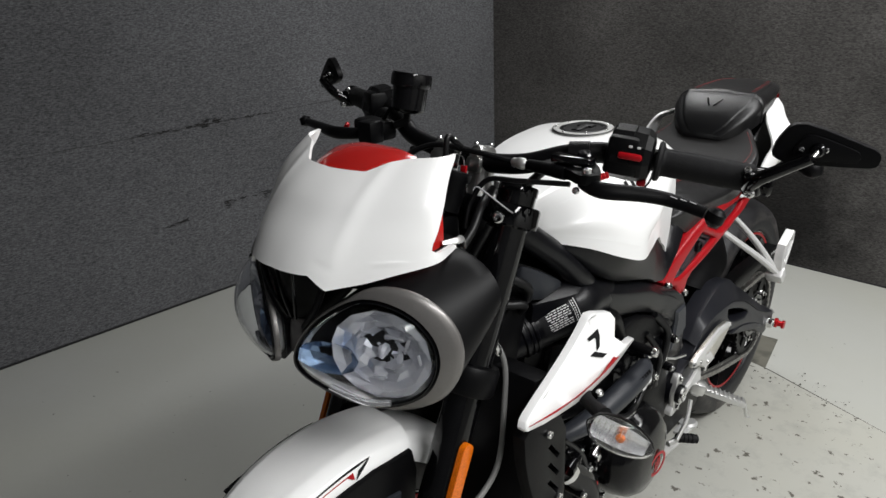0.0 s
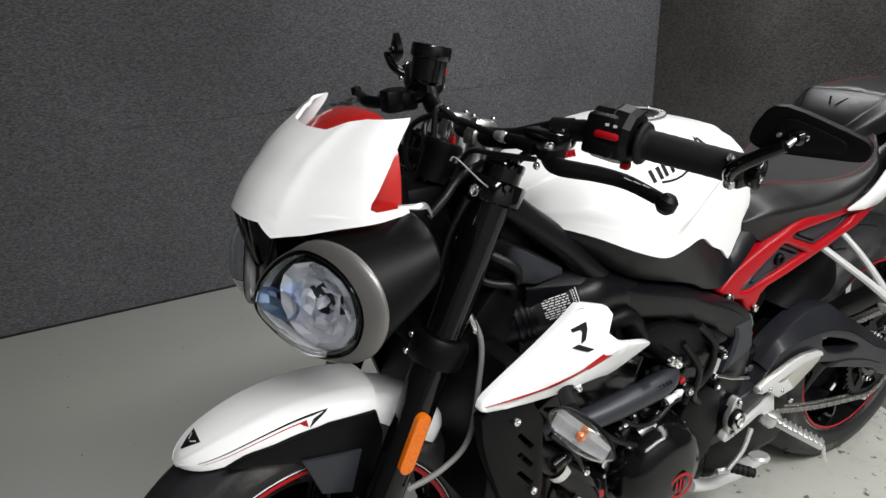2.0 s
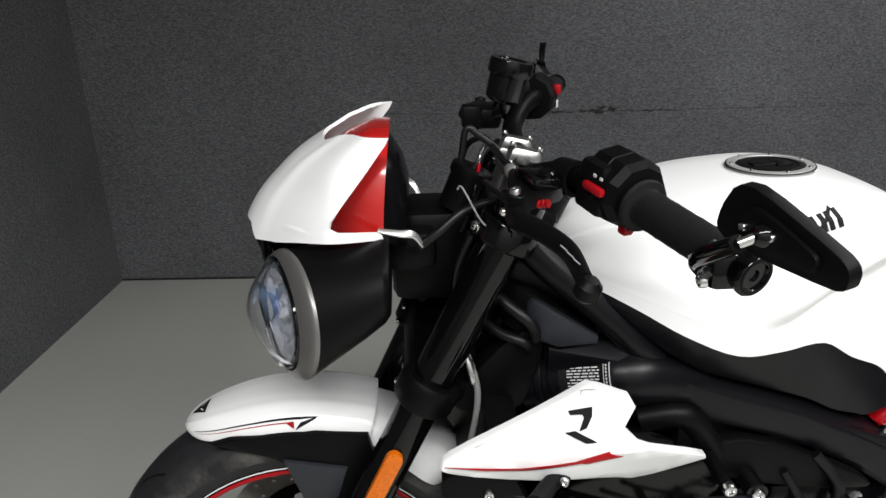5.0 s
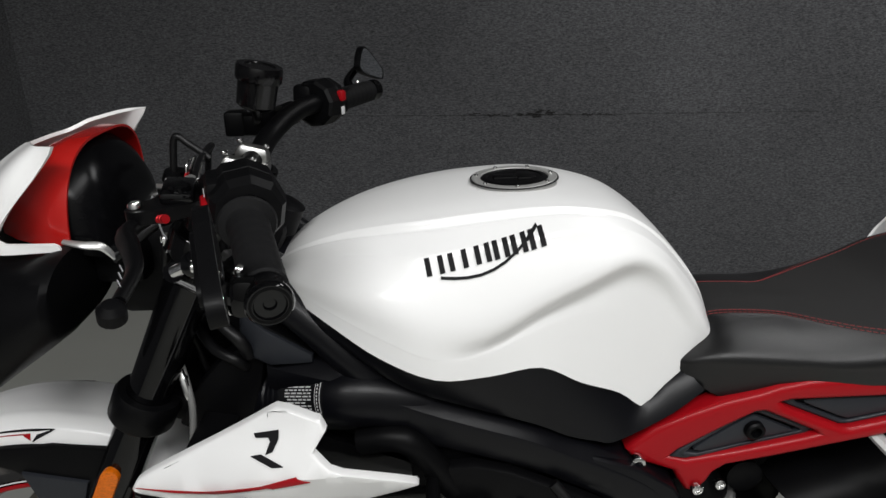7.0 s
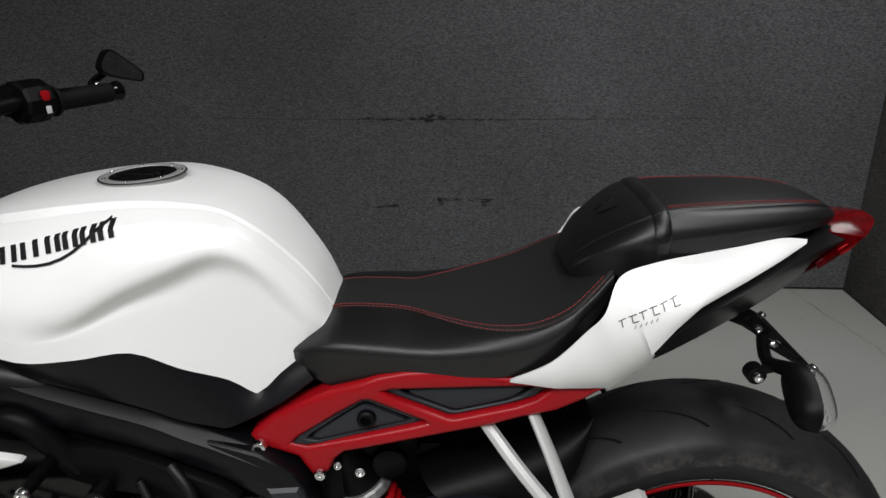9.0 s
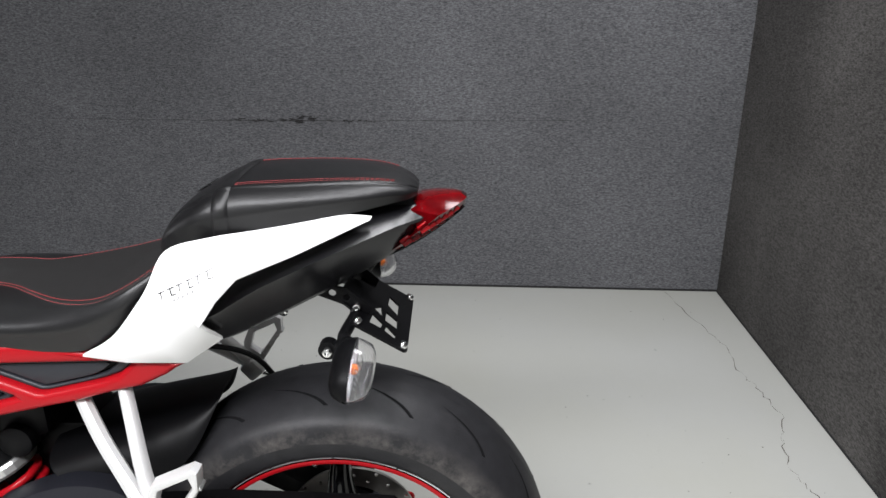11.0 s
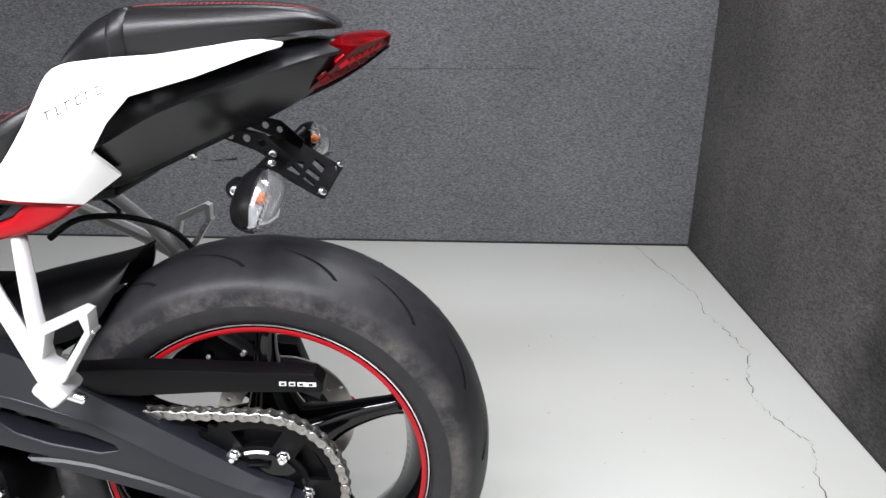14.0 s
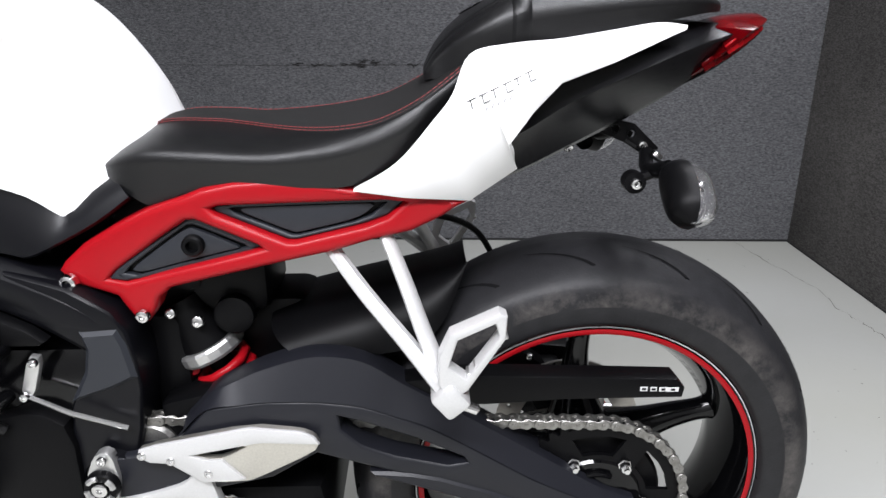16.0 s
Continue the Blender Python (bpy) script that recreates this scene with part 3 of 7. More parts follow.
def chain_path():
    """Points a half-inch pitch apart round both sprockets."""
    rr, fr = 0.1165, 0.040
    fc = (-0.555, 0.418)
    d = math.hypot(fc[0], fc[1] - RA[2])
    base = math.atan2(fc[1] - RA[2], fc[0])
    off = math.acos((rr - fr) / d)
    pts = []
    hi_a, lo_a = base - off, base + off
    t1 = (RA[0] + rr * math.cos(hi_a), RA[2] + rr * math.sin(hi_a))
    t2 = (fc[0] + fr * math.cos(hi_a), fc[1] + fr * math.sin(hi_a))
    t3 = (fc[0] + fr * math.cos(lo_a), fc[1] + fr * math.sin(lo_a))
    t4 = (RA[0] + rr * math.cos(lo_a), RA[2] + rr * math.sin(lo_a))
    for k in range(40):
        pts.append(tuple(np.array(t1) * (1 - k / 40) + np.array(t2) * k / 40))
    for k in range(10):
        a = hi_a + (lo_a - hi_a) * k / 10
        pts.append((fc[0] + fr * math.cos(a), fc[1] + fr * math.sin(a)))
    for k in range(40):
        t = k / 40
        p = np.array(t3) * (1 - t) + np.array(t4) * t
        pts.append((p[0], p[1] - 0.016 * math.sin(math.pi * t)))
    sweep = 2 * math.pi - (lo_a - hi_a)
    for k in range(40):
        a = lo_a + sweep * k / 40
        pts.append((RA[0] + rr * math.cos(a), RA[2] + rr * math.sin(a)))
    pts = np.array(pts + [pts[0]])
    s = np.r_[0, np.cumsum(np.hypot(*np.diff(pts, axis=0).T))]
    n = 2 * int(round(s[-1] / 0.015875 / 2))
    q = np.linspace(0, s[-1], n, endpoint=False)
    return list(zip(np.interp(q, s, pts[:, 0]), np.interp(q, s, pts[:, 1])))


def link_mesh(outer):
    """One link along x: two waisted plates and their pins."""
    bm = bmesh.new()
    p = 0.0079
    out = []
    for k in range(9):
        a = math.pi / 2 + math.pi * k / 8
        out.append((-p + 0.0068 * math.cos(a), 0.0068 * math.sin(a)))
    out.append((0, -0.0048))
    for k in range(9):
        a = -math.pi / 2 + math.pi * k / 8
        out.append((p + 0.0068 * math.cos(a), 0.0068 * math.sin(a)))
    out.append((0, 0.0048))
    v = 0.0085 if outer else 0.0062
    b = slab(out, -v, 0.002, 0.0006, rounds=0, seg=1)
    b = join(b, slab(out, v - 0.002, 0.002, 0, rounds=0))
    for s in (-1, 1):
        b = join(b, lathe([(-v - 0.0012, 0.0), (-v - 0.0012, 0.0024), (-v, 0.0028), (v, 0.0028)] if outer else [(-0.004, 0.0048), (0.004, 0.0048)], (s * p, 0, 0), (0, 1, 0), 10))
    return b


chain = part("chain", lathe([(-0.009, 0.0), (-0.009, 0.032), (-0.004, 0.036), (0.004, 0.036), (0.009, 0.030)], (-0.555, SPV, 0.418), (0, 1, 0), 24), CHAINM, bike, "oiled steel roller chain")
lk = {True: None, False: None}
cp = chain_path()
for i, (u, w) in enumerate(cp):
    u2, w2 = cp[(i + 1) % len(cp)]
    m = pose((u + u2) / 2, SPV, (w + w2) / 2) @ pose(0, 0, 0, 0, -math.degrees(math.atan2(w2 - w, u2 - u)), 0)
    o = i % 2 == 0
    if lk[o] is None:
        lk[o] = part("link", link_mesh(o), CHAINM, chain)
        lk[o].matrix_basis = m
    else:
        again(lk[o], m, chain)

# ---------------- bodywork ----------------
# u, top, shoulder v w, widest v w, knee v w, lower edge v w
TANK = [
    (-1.050, 0.886, 0.045, 0.880, 0.062, 0.872, 0.064, 0.866, 0.060, 0.858),
    (-1.020, 0.910, 0.072, 0.899, 0.096, 0.884, 0.100, 0.873, 0.101, 0.861),
    (-0.970, 0.935, 0.100, 0.914, 0.135, 0.886, 0.1415, 0.865, 0.145, 0.846),
    (-0.920, 0.951, 0.122, 0.922, 0.159, 0.884, 0.1665, 0.850, 0.170, 0.822),
    (-0.860, 0.963, 0.138, 0.929, 0.173, 0.868, 0.1775, 0.828, 0.179, 0.799),
    (-0.800, 0.970, 0.138, 0.938, 0.173, 0.862, 0.163, 0.830, 0.164, 0.793),
    (-0.740, 0.972, 0.132, 0.946, 0.161, 0.884, 0.142, 0.856, 0.149, 0.794),
    (-0.690, 0.966, 0.118, 0.946, 0.146, 0.901, 0.127, 0.872, 0.133, 0.763),
    (-0.640, 0.952, 0.100, 0.938, 0.127, 0.914, 0.113, 0.886, 0.117, 0.738),
    (-0.600, 0.927, 0.092, 0.912, 0.110, 0.895, 0.102, 0.866, 0.105, 0.708),
    (-0.565, 0.891, 0.080, 0.874, 0.096, 0.855, 0.093, 0.822, 0.094, 0.728),
    (-0.535, 0.850, 0.068, 0.832, 0.084, 0.812, 0.084, 0.790, 0.080, 0.758),
    (-0.512, 0.800, 0.050, 0.788, 0.066, 0.780, 0.068, 0.772, 0.064, 0.764)]


def tank_section(u):
    t, sv, sw, mv, mw, kv, kw, bv, bw = interp(TANK, u)
    half = [(0, t), (sv * 0.45, t - 0.06 * (t - sw)), (sv * 0.70, t - 0.20 * (t - sw)), (sv * 0.74, t - 0.25 * (t - sw)), (sv * 0.775, t - 0.50 * (t - sw)), (sv * 0.82, t - 0.56 * (t - sw)), (sv * 0.965, sw + 0.10 * (t - sw)), (sv, sw), (sv + 0.14 * (mv - sv), sw - 0.09 * (sw - mw)), (mv, mw), (kv, kw), (kv * 0.7 + bv * 0.3, kw * 0.75 + bw * 0.25), (bv, bw)]
    pts = [(-v, u, w) for v, w in half[::-1]][:-1] + [(v, u, w) for v, w in half]
    return [Vector((q[1], q[0], q[2])) for q in catmull(pts, 4)]


def tank_v(u, w):
    """How far out the tank's left flank stands at a height."""
    s = tank_section(u)
    s = s[:len(s) // 2 + 1]
    for a, b in zip(s, s[1:]):
        if (a.z - w) * (b.z - w) <= 0 and a.z != b.z:
            v = a.y + (b.y - a.y) * (w - a.z) / (b.z - a.z)
            hit = v
            break
    else:
        hit = s[0].y
    for a, b in list(zip(s, s[1:]))[::-1]:
        if (a.z - w) * (b.z - w) <= 0 and abs(a.z - b.z) > 1e-6:
            return min(hit, a.y + (b.y - a.y) * (w - a.z) / (b.z - a.z))
    return hit


us = [q.x for q in catmull([(r[0], 0, 0) for r in TANK], 4)]
tank_rows = [tank_section(u) for u in us]
bm = skin(tank_rows)
tank = part("fuel_tank", thicken(bm, 0.004), WHITE, bike, "sculpted pearl white fuel tank", 60)

# filler cap
CAP = Matrix.Translation((-0.759, 0, 0.9738)) @ pose(0, 0, 0, 0, -2, 0)
bm = lathe([(-0.01, 0.0525), (0.0012, 0.0525), (0.0018, 0.0518), (0.0018, 0.0425), (0.0010, 0.0418), (-0.004, 0.0415)], (0, 0, 0), (0, 0, 1), 64)
bm.transform(CAP)
cap = part("filler_cap", bm, RINGM, tank, "round filler cap with a satin silver ring")
bm = lathe([(-0.006, 0.0415), (0.0006, 0.0412), (0.0022, 0.036), (0.0022, 0.034), (0.0010, 0.033), (0.0010, 0)], (0, 0, 0), (0, 0, 1), 48)
bm = join(bm, block((0.052, 0.018, 0.005), pose(0, 0, 0.001), 0.002), block((0.018, 0.03, 0.006), pose(0.012, 0, 0.001), 0.002))
bm.transform(CAP)
part("cap_flap", bm, BLACKP, tank, "satin black cap centre with keyhole flap")
for k in range(7):
    a = 2 * math.pi * k / 7 + 0.2
    p = CAP @ Vector((0.0472 * math.cos(a), 0.0472 * math.sin(a), 0.0012))
    bolt(p, CAP.to_3x3() @ Vector((0, 0, 1)), 0.0026, tank)
bm = lathe([(0, 0.0545), (0.0010, 0.054), (0.0010, 0.0522)], (0, 0, 0), (0, 0, 1), 64)
bm.transform(CAP)
part("cap_seal", bm, GRIPM, tank, "black rubber seal")


def on_tank(u, w, lift=0.0008):
    return Vector((u, tank_v(u, w) - lift, w))


def tank_bar(u0, w0, u1, w1, width, lift=0.0022):
    """A stroke of the emblem, lying on the flank."""
    d = Vector((u1 - u0, 0, w1 - w0))
    n = Vector((-d.z, 0, d.x)).normalized() * width / 2
    rows = []
    for j in range(7):
        t = j / 6
        u, w = u0 + d.x * t, w0 + d.z * t
        rows.append([on_tank(u + n.x * k, w + n.z * k, lift) for k in (-1, -0.5, 0, 0.5, 1)])
    return thicken(skin(rows), 0.0012)


EM0, EM1 = Vector((-0.874, 0, 0.916)), Vector((-0.738, 0, 0.946))
ed = (EM1 - EM0) / 7
en = Vector((-ed.z, 0, ed.x)).normalized()
strokes7 = []
for k in range(7):
    for q in ((0.16, 0.72) if k not in (0, 2) else (0.45,)):
        a = EM0 + ed * (k + q)
        strokes7.append((a + en * 0.0085, a - en * 0.0085, 0.0056))
sw = []
for j in range(9):
    t = j / 8
    sw.append(EM0 + ed * (1.0 + 5.6 * t) + en * (-0.012 - 0.008 * math.sin(math.pi * min(1, t * 1.15)) + 0.022 * t ** 3))
swoosh = [tank_bar(*a.xz, *b.xz, 0.0028) for a, b in zip(sw, sw[1:])]
emblem = part("tank_emblem", join(*swoosh), DECAL, tank, "thin black swoosh under a row of plain bars")
for a, b, wd in strokes7:
    part("emblem_bar", tank_bar(*a.xz, *b.xz, wd), DECAL, tank)

# under-tank covers and frame
COVER = [
    ((-1.012, -0.098, 0.870), (-1.020, -0.104, 0.858)), ((-0.985, -0.130, 0.858), (-0.988, -0.126, 0.836)), ((-0.940, -0.158, 0.840), (-0.943, -0.137, 0.800)),
    ((-0.886, -0.171, 0.813), (-0.888, -0.143, 0.764)), ((-0.815, -0.163, 0.800), (-0.815, -0.143, 0.738)), ((-0.745, -0.146, 0.799), (-0.742, -0.140, 0.712)),
    ((-0.700, -0.130, 0.772), (-0.701, -0.133, 0.689)), ((-0.664, -0.117, 0.752), (-0.664, -0.128, 0.677)), ((-0.640, -0.110, 0.740), (-0.648, -0.126, 0.673)),
    ((-0.606, -0.102, 0.720), (-0.622, -0.124, 0.683)), ((-0.580, -0.096, 0.740), (-0.572, -0.118, 0.709)), ((-0.555, -0.090, 0.755), (-0.535, -0.110, 0.735))]
# u, upper edge, lower edge, how far out
BEAM = [(-1.060, 0.792, 0.722, 0.105), (-1.000, 0.790, 0.716, 0.128), (-0.945, 0.784, 0.704, 0.142), (-0.888, 0.757, 0.686, 0.146), (-0.815, 0.731, 0.664, 0.146), (-0.742, 0.705, 0.638, 0.144), (-0.700, 0.683, 0.616, 0.142), (-0.660, 0.664, 0.594, 0.140), (-0.610, 0.638, 0.560, 0.139), (-0.575, 0.612, 0.530, 0.137)]
PIVOT = [(-0.672, 0.660), (-0.610, 0.639), (-0.566, 0.610), (-0.551, 0.585), (-0.545, 0.550), (-0.544, 0.513), (-0.551, 0.459), (-0.560, 0.428), (-0.573, 0.362), (-0.600, 0.330), (-0.660, 0.330), (-0.648, 0.364), (-0.628, 0.492), (-0.604, 0.536), (-0.599, 0.565), (-0.605, 0.586), (-0.640, 0.594), (-0.690, 0.620)]
for s in (1, -1):
    hi, lo = catmull([c[0] for c in COVER], 3), catmull([c[1] for c in COVER], 3)
    rows = []
    for a, b in zip(hi, lo):
        mid = (a + b) / 2 + Vector((0, -0.003, 0))
        rows.append([a + Vector((0, 0.012, 0.004)), a, a * 0.75 + b * 0.25 + Vector((0, -0.002, 0)), mid, a * 0.2 + b * 0.8 + Vector((0, -0.002, 0)), b, b + Vector((0, 0.004, -0.003)), b + Vector((0, 0.030, -0.005))])
    cov = thicken(skin(rows), 0.003)
    part("tank_side_cover", cov if s > 0 else mirrored(cov), FRAMEP, bike, "satin black cover below the tank", 34)
    rows = []
    for u, wt, wb, vo in BEAM:
        rows.append([Vector((u, -v, w)) for v, w in ((vo - 0.062, wt), (vo - 0.020, wt - 0.001), (vo - 0.016, wt - 0.003), (vo - 0.001, wt - 0.017), (vo, wt - 0.021), (vo - 0.004, wb + 0.014), (vo - 0.008, wb + 0.006), (vo - 0.022, wb), (vo - 0.062, wb))])
    rows = [[r[i] for r in rows] for i in range(len(rows[0]))]
    rows = [catmull(r, 4) for r in rows]
    rows = [[r[i] for r in rows] for i in range(len(rows[0]))]
    bm = skin(rows, True, True)
    part("frame_beam", bm if s > 0 else mirrored(bm), FRAMEP, bike, "satin black alloy frame beam", 24)
    bm = slab(PIVOT, -0.137, 0.07, 0.006, rounds=0, seg=3, clamp=False)
    part("pivot_plate", bm if s > 0 else mirrored(bm), FRAMEP, bike, "satin black plate round the swingarm pivot", 30)
    # paler grey stands in for the light falling on this plane
    fac = slab([(-0.603, 0.587), (-0.560, 0.590), (-0.553, 0.572), (-0.546, 0.529), (-0.572, 0.516), (-0.626, 0.497), (-0.604, 0.537), (-0.598, 0.566)], -0.1415, 0.014, 0.005, rounds=0, seg=1)
    part("frame_plate", fac if s > 0 else mirrored(fac), GREYP, bike, "pivot plate facet, paler grey for the light on it")
    tt = tube([(-1.105, -0.075 * s, 0.925), (-1.058, -0.094 * s, 0.881), (-1.000, -0.108 * s, 0.832), (-0.957, -0.116 * s, 0.789), (-0.925, -0.112 * s, 0.760)], 0.0205, 20, 5)
    part("frame_tube", tt, FRAMEP, bike)
    pk = slab([(-1.12, 0.86), (-1.07, 0.845), (-0.985, 0.788), (-1.075, 0.782), (-1.12, 0.80)], -0.112, 0.03, 0.004, bend=lambda u, w: 0.05 * max(0, (-1.06 - u) / 0.08))
    pk = pk if s > 0 else mirrored(pk)
    pocket = part("air_duct_cover", pk, BLACKP, bike, "black moulded intake cover")
    rid = slab([(-1.086, 0.846), (-1.066, 0.838), (-0.986, 0.787), (-1.068, 0.783), (-1.090, 0.812)], -0.117, 0.012, 0.005, bend=lambda u, w: 0.05 * max(0, (-1.06 - u) / 0.08))
    part("duct_inlay", rid if s > 0 else mirrored(rid), GREYP, pocket, "grey moulded inlay")
    low = slab([(-1.19, 0.70), (-1.10, 0.80), (-1.06, 0.795), (-1.08, 0.70), (-1.13, 0.66)], -0.098, 0.03, 0.006)
    part("radiator_cowl", low if s > 0 else mirrored(low), BLACKP, bike)

# round front end of the frame beam, with its data label: plain bars for the small print
LX = Vector((0.855, -0.44, 0.27)).normalized()
LN = Vector((-0.52, -0.71, 0.48))
LN = (LN - LX * LN.dot(LX)).normalized()
LY = LN.cross(LX)
LY = LY if LY.z > 0 else -LY
LR = 0.040
LC = Vector((-1.020, -0.126, 0.7495)) - LN * LR
for s in (1, -1):
    bm = tube([LC - LX * 0.09, LC - LX * 0.04, LC, LC + LX * 0.035, LC + LX * 0.06 + Vector((0.012, 0.012, -0.006)), LC + Vector((0.140, 0.000, -0.012)), LC + Vector((0.23, 0.050, -0.045))], [0.038, 0.0395, 0.0396, 0.0396, 0.0395, 0.037, 0.030], 32, 6)
    collar = part("frame_socket", bm if s > 0 else mirrored(bm), FRAMEP, bike, "satin black round socket of the frame beam")
    for k, wd in ((-0.062, 0.005), (-0.052, 0.003), (-0.044, 0.003)):
        bm = lathe([(-wd, 0.0395), (-wd * 0.6, 0.0418), (wd * 0.6, 0.0418), (wd, 0.0395)], LC + LX * k, LX, 32)
        part("socket_rib", bm if s > 0 else mirrored(bm), FRAMEP, collar)


def lab_pt(x, y, lift):
    a = y / LR
    return LC + LX * x + (LN * math.cos(a) + LY * math.sin(a)) * (LR + lift)


def lab_patch(x0, x1, y0, y1, lift, n=2):
    return skin([[lab_pt(x, y0 + (y1 - y0) * k / n, lift) for k in range(n + 1)] for x in (x0, x1)])


label_ob = part("data_label", lab_patch(-0.033, 0.035, -0.023, 0.022, 0.0006, 12), DECAL, bike, "black data label with rows of pale print")
rng = random.Random(4)
for r in range(10):
    x = -0.022 + (0.004 if r % 4 == 1 else 0)
    end = 0.018 - (0.012 if r in (0, 6) else 0.0)
    y = 0.013 - 0.0036 * r if r else 0.0135
    while x < end:
        ln = min(rng.uniform(0.003, 0.009), 0.0185 - x)
        part("print_bar", lab_patch(x, x + ln, y - 0.0008, y + 0.0008, 0.0010), DECALW, label_ob)
        x += ln + 0.0018
for x0, x1, y0, y1 in ((0.0305, 0.0318, -0.021, 0.019), (0.0235, 0.0243, -0.021, 0.019), (0.0235, 0.0318, 0.018, 0.0192), (0.0235, 0.0318, -0.0212, -0.020), (-0.030, -0.0292, 0.009, 0.019), (-0.0225, -0.0217, 0.009, 0.019), (-0.030, -0.0217, 0.0182, 0.019), (-0.030, -0.0217, 0.009, 0.0098)):
    part("print_bar", lab_patch(x0, x1, y0, y1, 0.0010, 6), DECALW, label_ob)
for k in range(9):
    part("print_bar", lab_patch(0.0262, 0.0280, -0.018 + 0.004 * k, -0.0155 + 0.004 * k, 0.0010), DECALW, label_ob)
bolt((-1.113, -0.080, 0.704), (-0.5, -0.8, 0.2), 0.0075, bike)

# red rear subframe with its two dark inserts
SUB = [(-0.624, 0.651), (-0.617, 0.661), (-0.592, 0.683), (-0.553, 0.705), (-0.512, 0.725), (-0.474, 0.738), (-0.452, 0.747), (-0.418, 0.754), (-0.384, 0.756), (-0.337, 0.754), (-0.290, 0.746), (-0.165, 0.731), (-0.182, 0.722), (-0.195, 0.713), (-0.229, 0.6965), (-0.271, 0.687), (-0.315, 0.674), (-0.369, 0.6625), (-0.445, 0.6455), (-0.500, 0.632), (-0.514, 0.620), (-0.520, 0.606), (-0.532, 0.589), (-0.545, 0.591), (-0.557, 0.609), (-0.563, 0.620), (-0.590, 0.628), (-0.612, 0.635)]
CUT1 = [(-0.568, 0.642), (-0.559, 0.652), (-0.506, 0.690), (-0.474, 0.711), (-0.464, 0.712), (-0.398, 0.682), (-0.394, 0.678), (-0.411, 0.674), (-0.490, 0.655), (-0.549, 0.639)]
CUT2 = [(-0.446, 0.724), (-0.436, 0.727), (-0.290, 0.731), (-0.233, 0.732), (-0.255, 0.713), (-0.279, 0.704), (-0.356, 0.686), (-0.366, 0.686), (-0.440, 0.718)]


def shrink(pts, k):
    cu, cw = sum(p[0] for p in pts) / len(pts), sum(p[1] for p in pts) / len(pts)
    return [(cu + (p[0] - cu) * k, cw + (p[1] - cw) * k) for p in pts]


def sub_bend(u, w):
    """The front end of the subframe turns in towards the frame."""
    return 0.012 * min(1.0, max(0.0, (-0.47 - u) / 0.12))


for s in (1, -1):
    bm = slab(SUB, -0.127, 0.030, 0.0082, [CUT1, CUT2], 0, seg=5, clamp=False, bend=sub_bend)
    sub = part("rear_subframe", bm if s > 0 else mirrored(bm), RED, bike, "satin red alloy subframe with triangular openings")
    for cut in (CUT1, CUT2):
        bm = slab(shrink(cut, 1.08), -0.108, 0.012, 0.002, rounds=0)
        part("insert", bm if s > 0 else mirrored(bm), BLACKP, sub, "matt black plastic insert")
        bm = slab(shrink(cut, 1.005), -0.1165, 0.010, 0.004, [shrink(cut, 0.80)], 0, seg=3, hole_rounds=0)
        part("insert_rim", bm if s > 0 else mirrored(bm), GREYP, sub, "raised graphite rim")
        bm = slab(shrink(cut, 0.70), -0.1155, 0.006, 0.004)
        part("insert_pad", bm if s > 0 else mirrored(bm), GREYP, sub, "raised graphite pad")
    bm = lathe([(0.0, 0.013), (-0.010, 0.012), (-0.012, 0.010), (-0.012, 0.007), (-0.004, 0.006), (-0.004, 0)], (-0.470, -0.112 * s, 0.681), (0, s, 0), 20)
    part("blanking_plug", bm, BLACKP, sub)
    bolt((-0.611, -0.1170 * s, 0.640), (0, -s, 0), 0.0105, sub)
    bolt((-0.534, -0.1225 * s, 0.600), (0, -s, 0), 0.008, sub)

# rider's seat
SEAT = [
    (-0.572, 0.767, 0.036, 0.767, 0.082, 0.764, 0.084, 0.760),
    (-0.556, 0.783, 0.042, 0.780, 0.098, 0.768, 0.096, 0.750),
    (-0.536, 0.798, 0.045, 0.794, 0.108, 0.774, 0.104, 0.735),
    (-0.510, 0.810, 0.047, 0.806, 0.116, 0.778, 0.109, 0.724),
    (-0.450, 0.810, 0.049, 0.807, 0.124, 0.778, 0.118, 0.736),
    (-0.415, 0.807, 0.053, 0.804, 0.127, 0.777, 0.121, 0.740),
    (-0.380, 0.806, 0.074, 0.803, 0.131, 0.776, 0.125, 0.745),
    (-0.340, 0.807, 0.100, 0.804, 0.134, 0.778, 0.127, 0.747),
    (-0.300, 0.812, 0.120, 0.808, 0.138, 0.783, 0.128, 0.748),
    (-0.260, 0.822, 0.132, 0.817, 0.142, 0.796, 0.130, 0.760),
    (-0.220, 0.842, 0.132, 0.836, 0.139, 0.818, 0.128, 0.785),
    (-0.190, 0.862, 0.112, 0.855, 0.120, 0.842, 0.115, 0.815),
    (-0.165, 0.880, 0.092, 0.873, 0.100, 0.862, 0.098, 0.845)]


def seat_section(u, table):
    t, sv, sw, mv, mw, bv, bw = interp(table, u)
    half = [(0, t), (sv * 0.5, t - 0.001), (sv * 0.92, (t * 0.35 + sw * 0.65)), (sv, sw - 0.0012), (sv + 0.5 * (mv - sv), sw - 0.26 * (sw - mw)), (sv + 0.88 * (mv - sv), sw - 0.62 * (sw - mw)), (mv, mw), (mv * 0.7 + bv * 0.3, mw * 0.7 + bw * 0.3), (bv, bw)]
    pts = [(-v, u, w) for v, w in half[::-1]][:-1] + [(v, u, w) for v, w in half]
    return [Vector((q[1], q[0], q[2])) for q in catmull(pts, 4)]


def seat_skin(table, n=5):
    us = [q.x for q in catmull([(r[0], 0, 0) for r in table], n)]
    return skin([seat_section(u, table) for u in us], True, True)


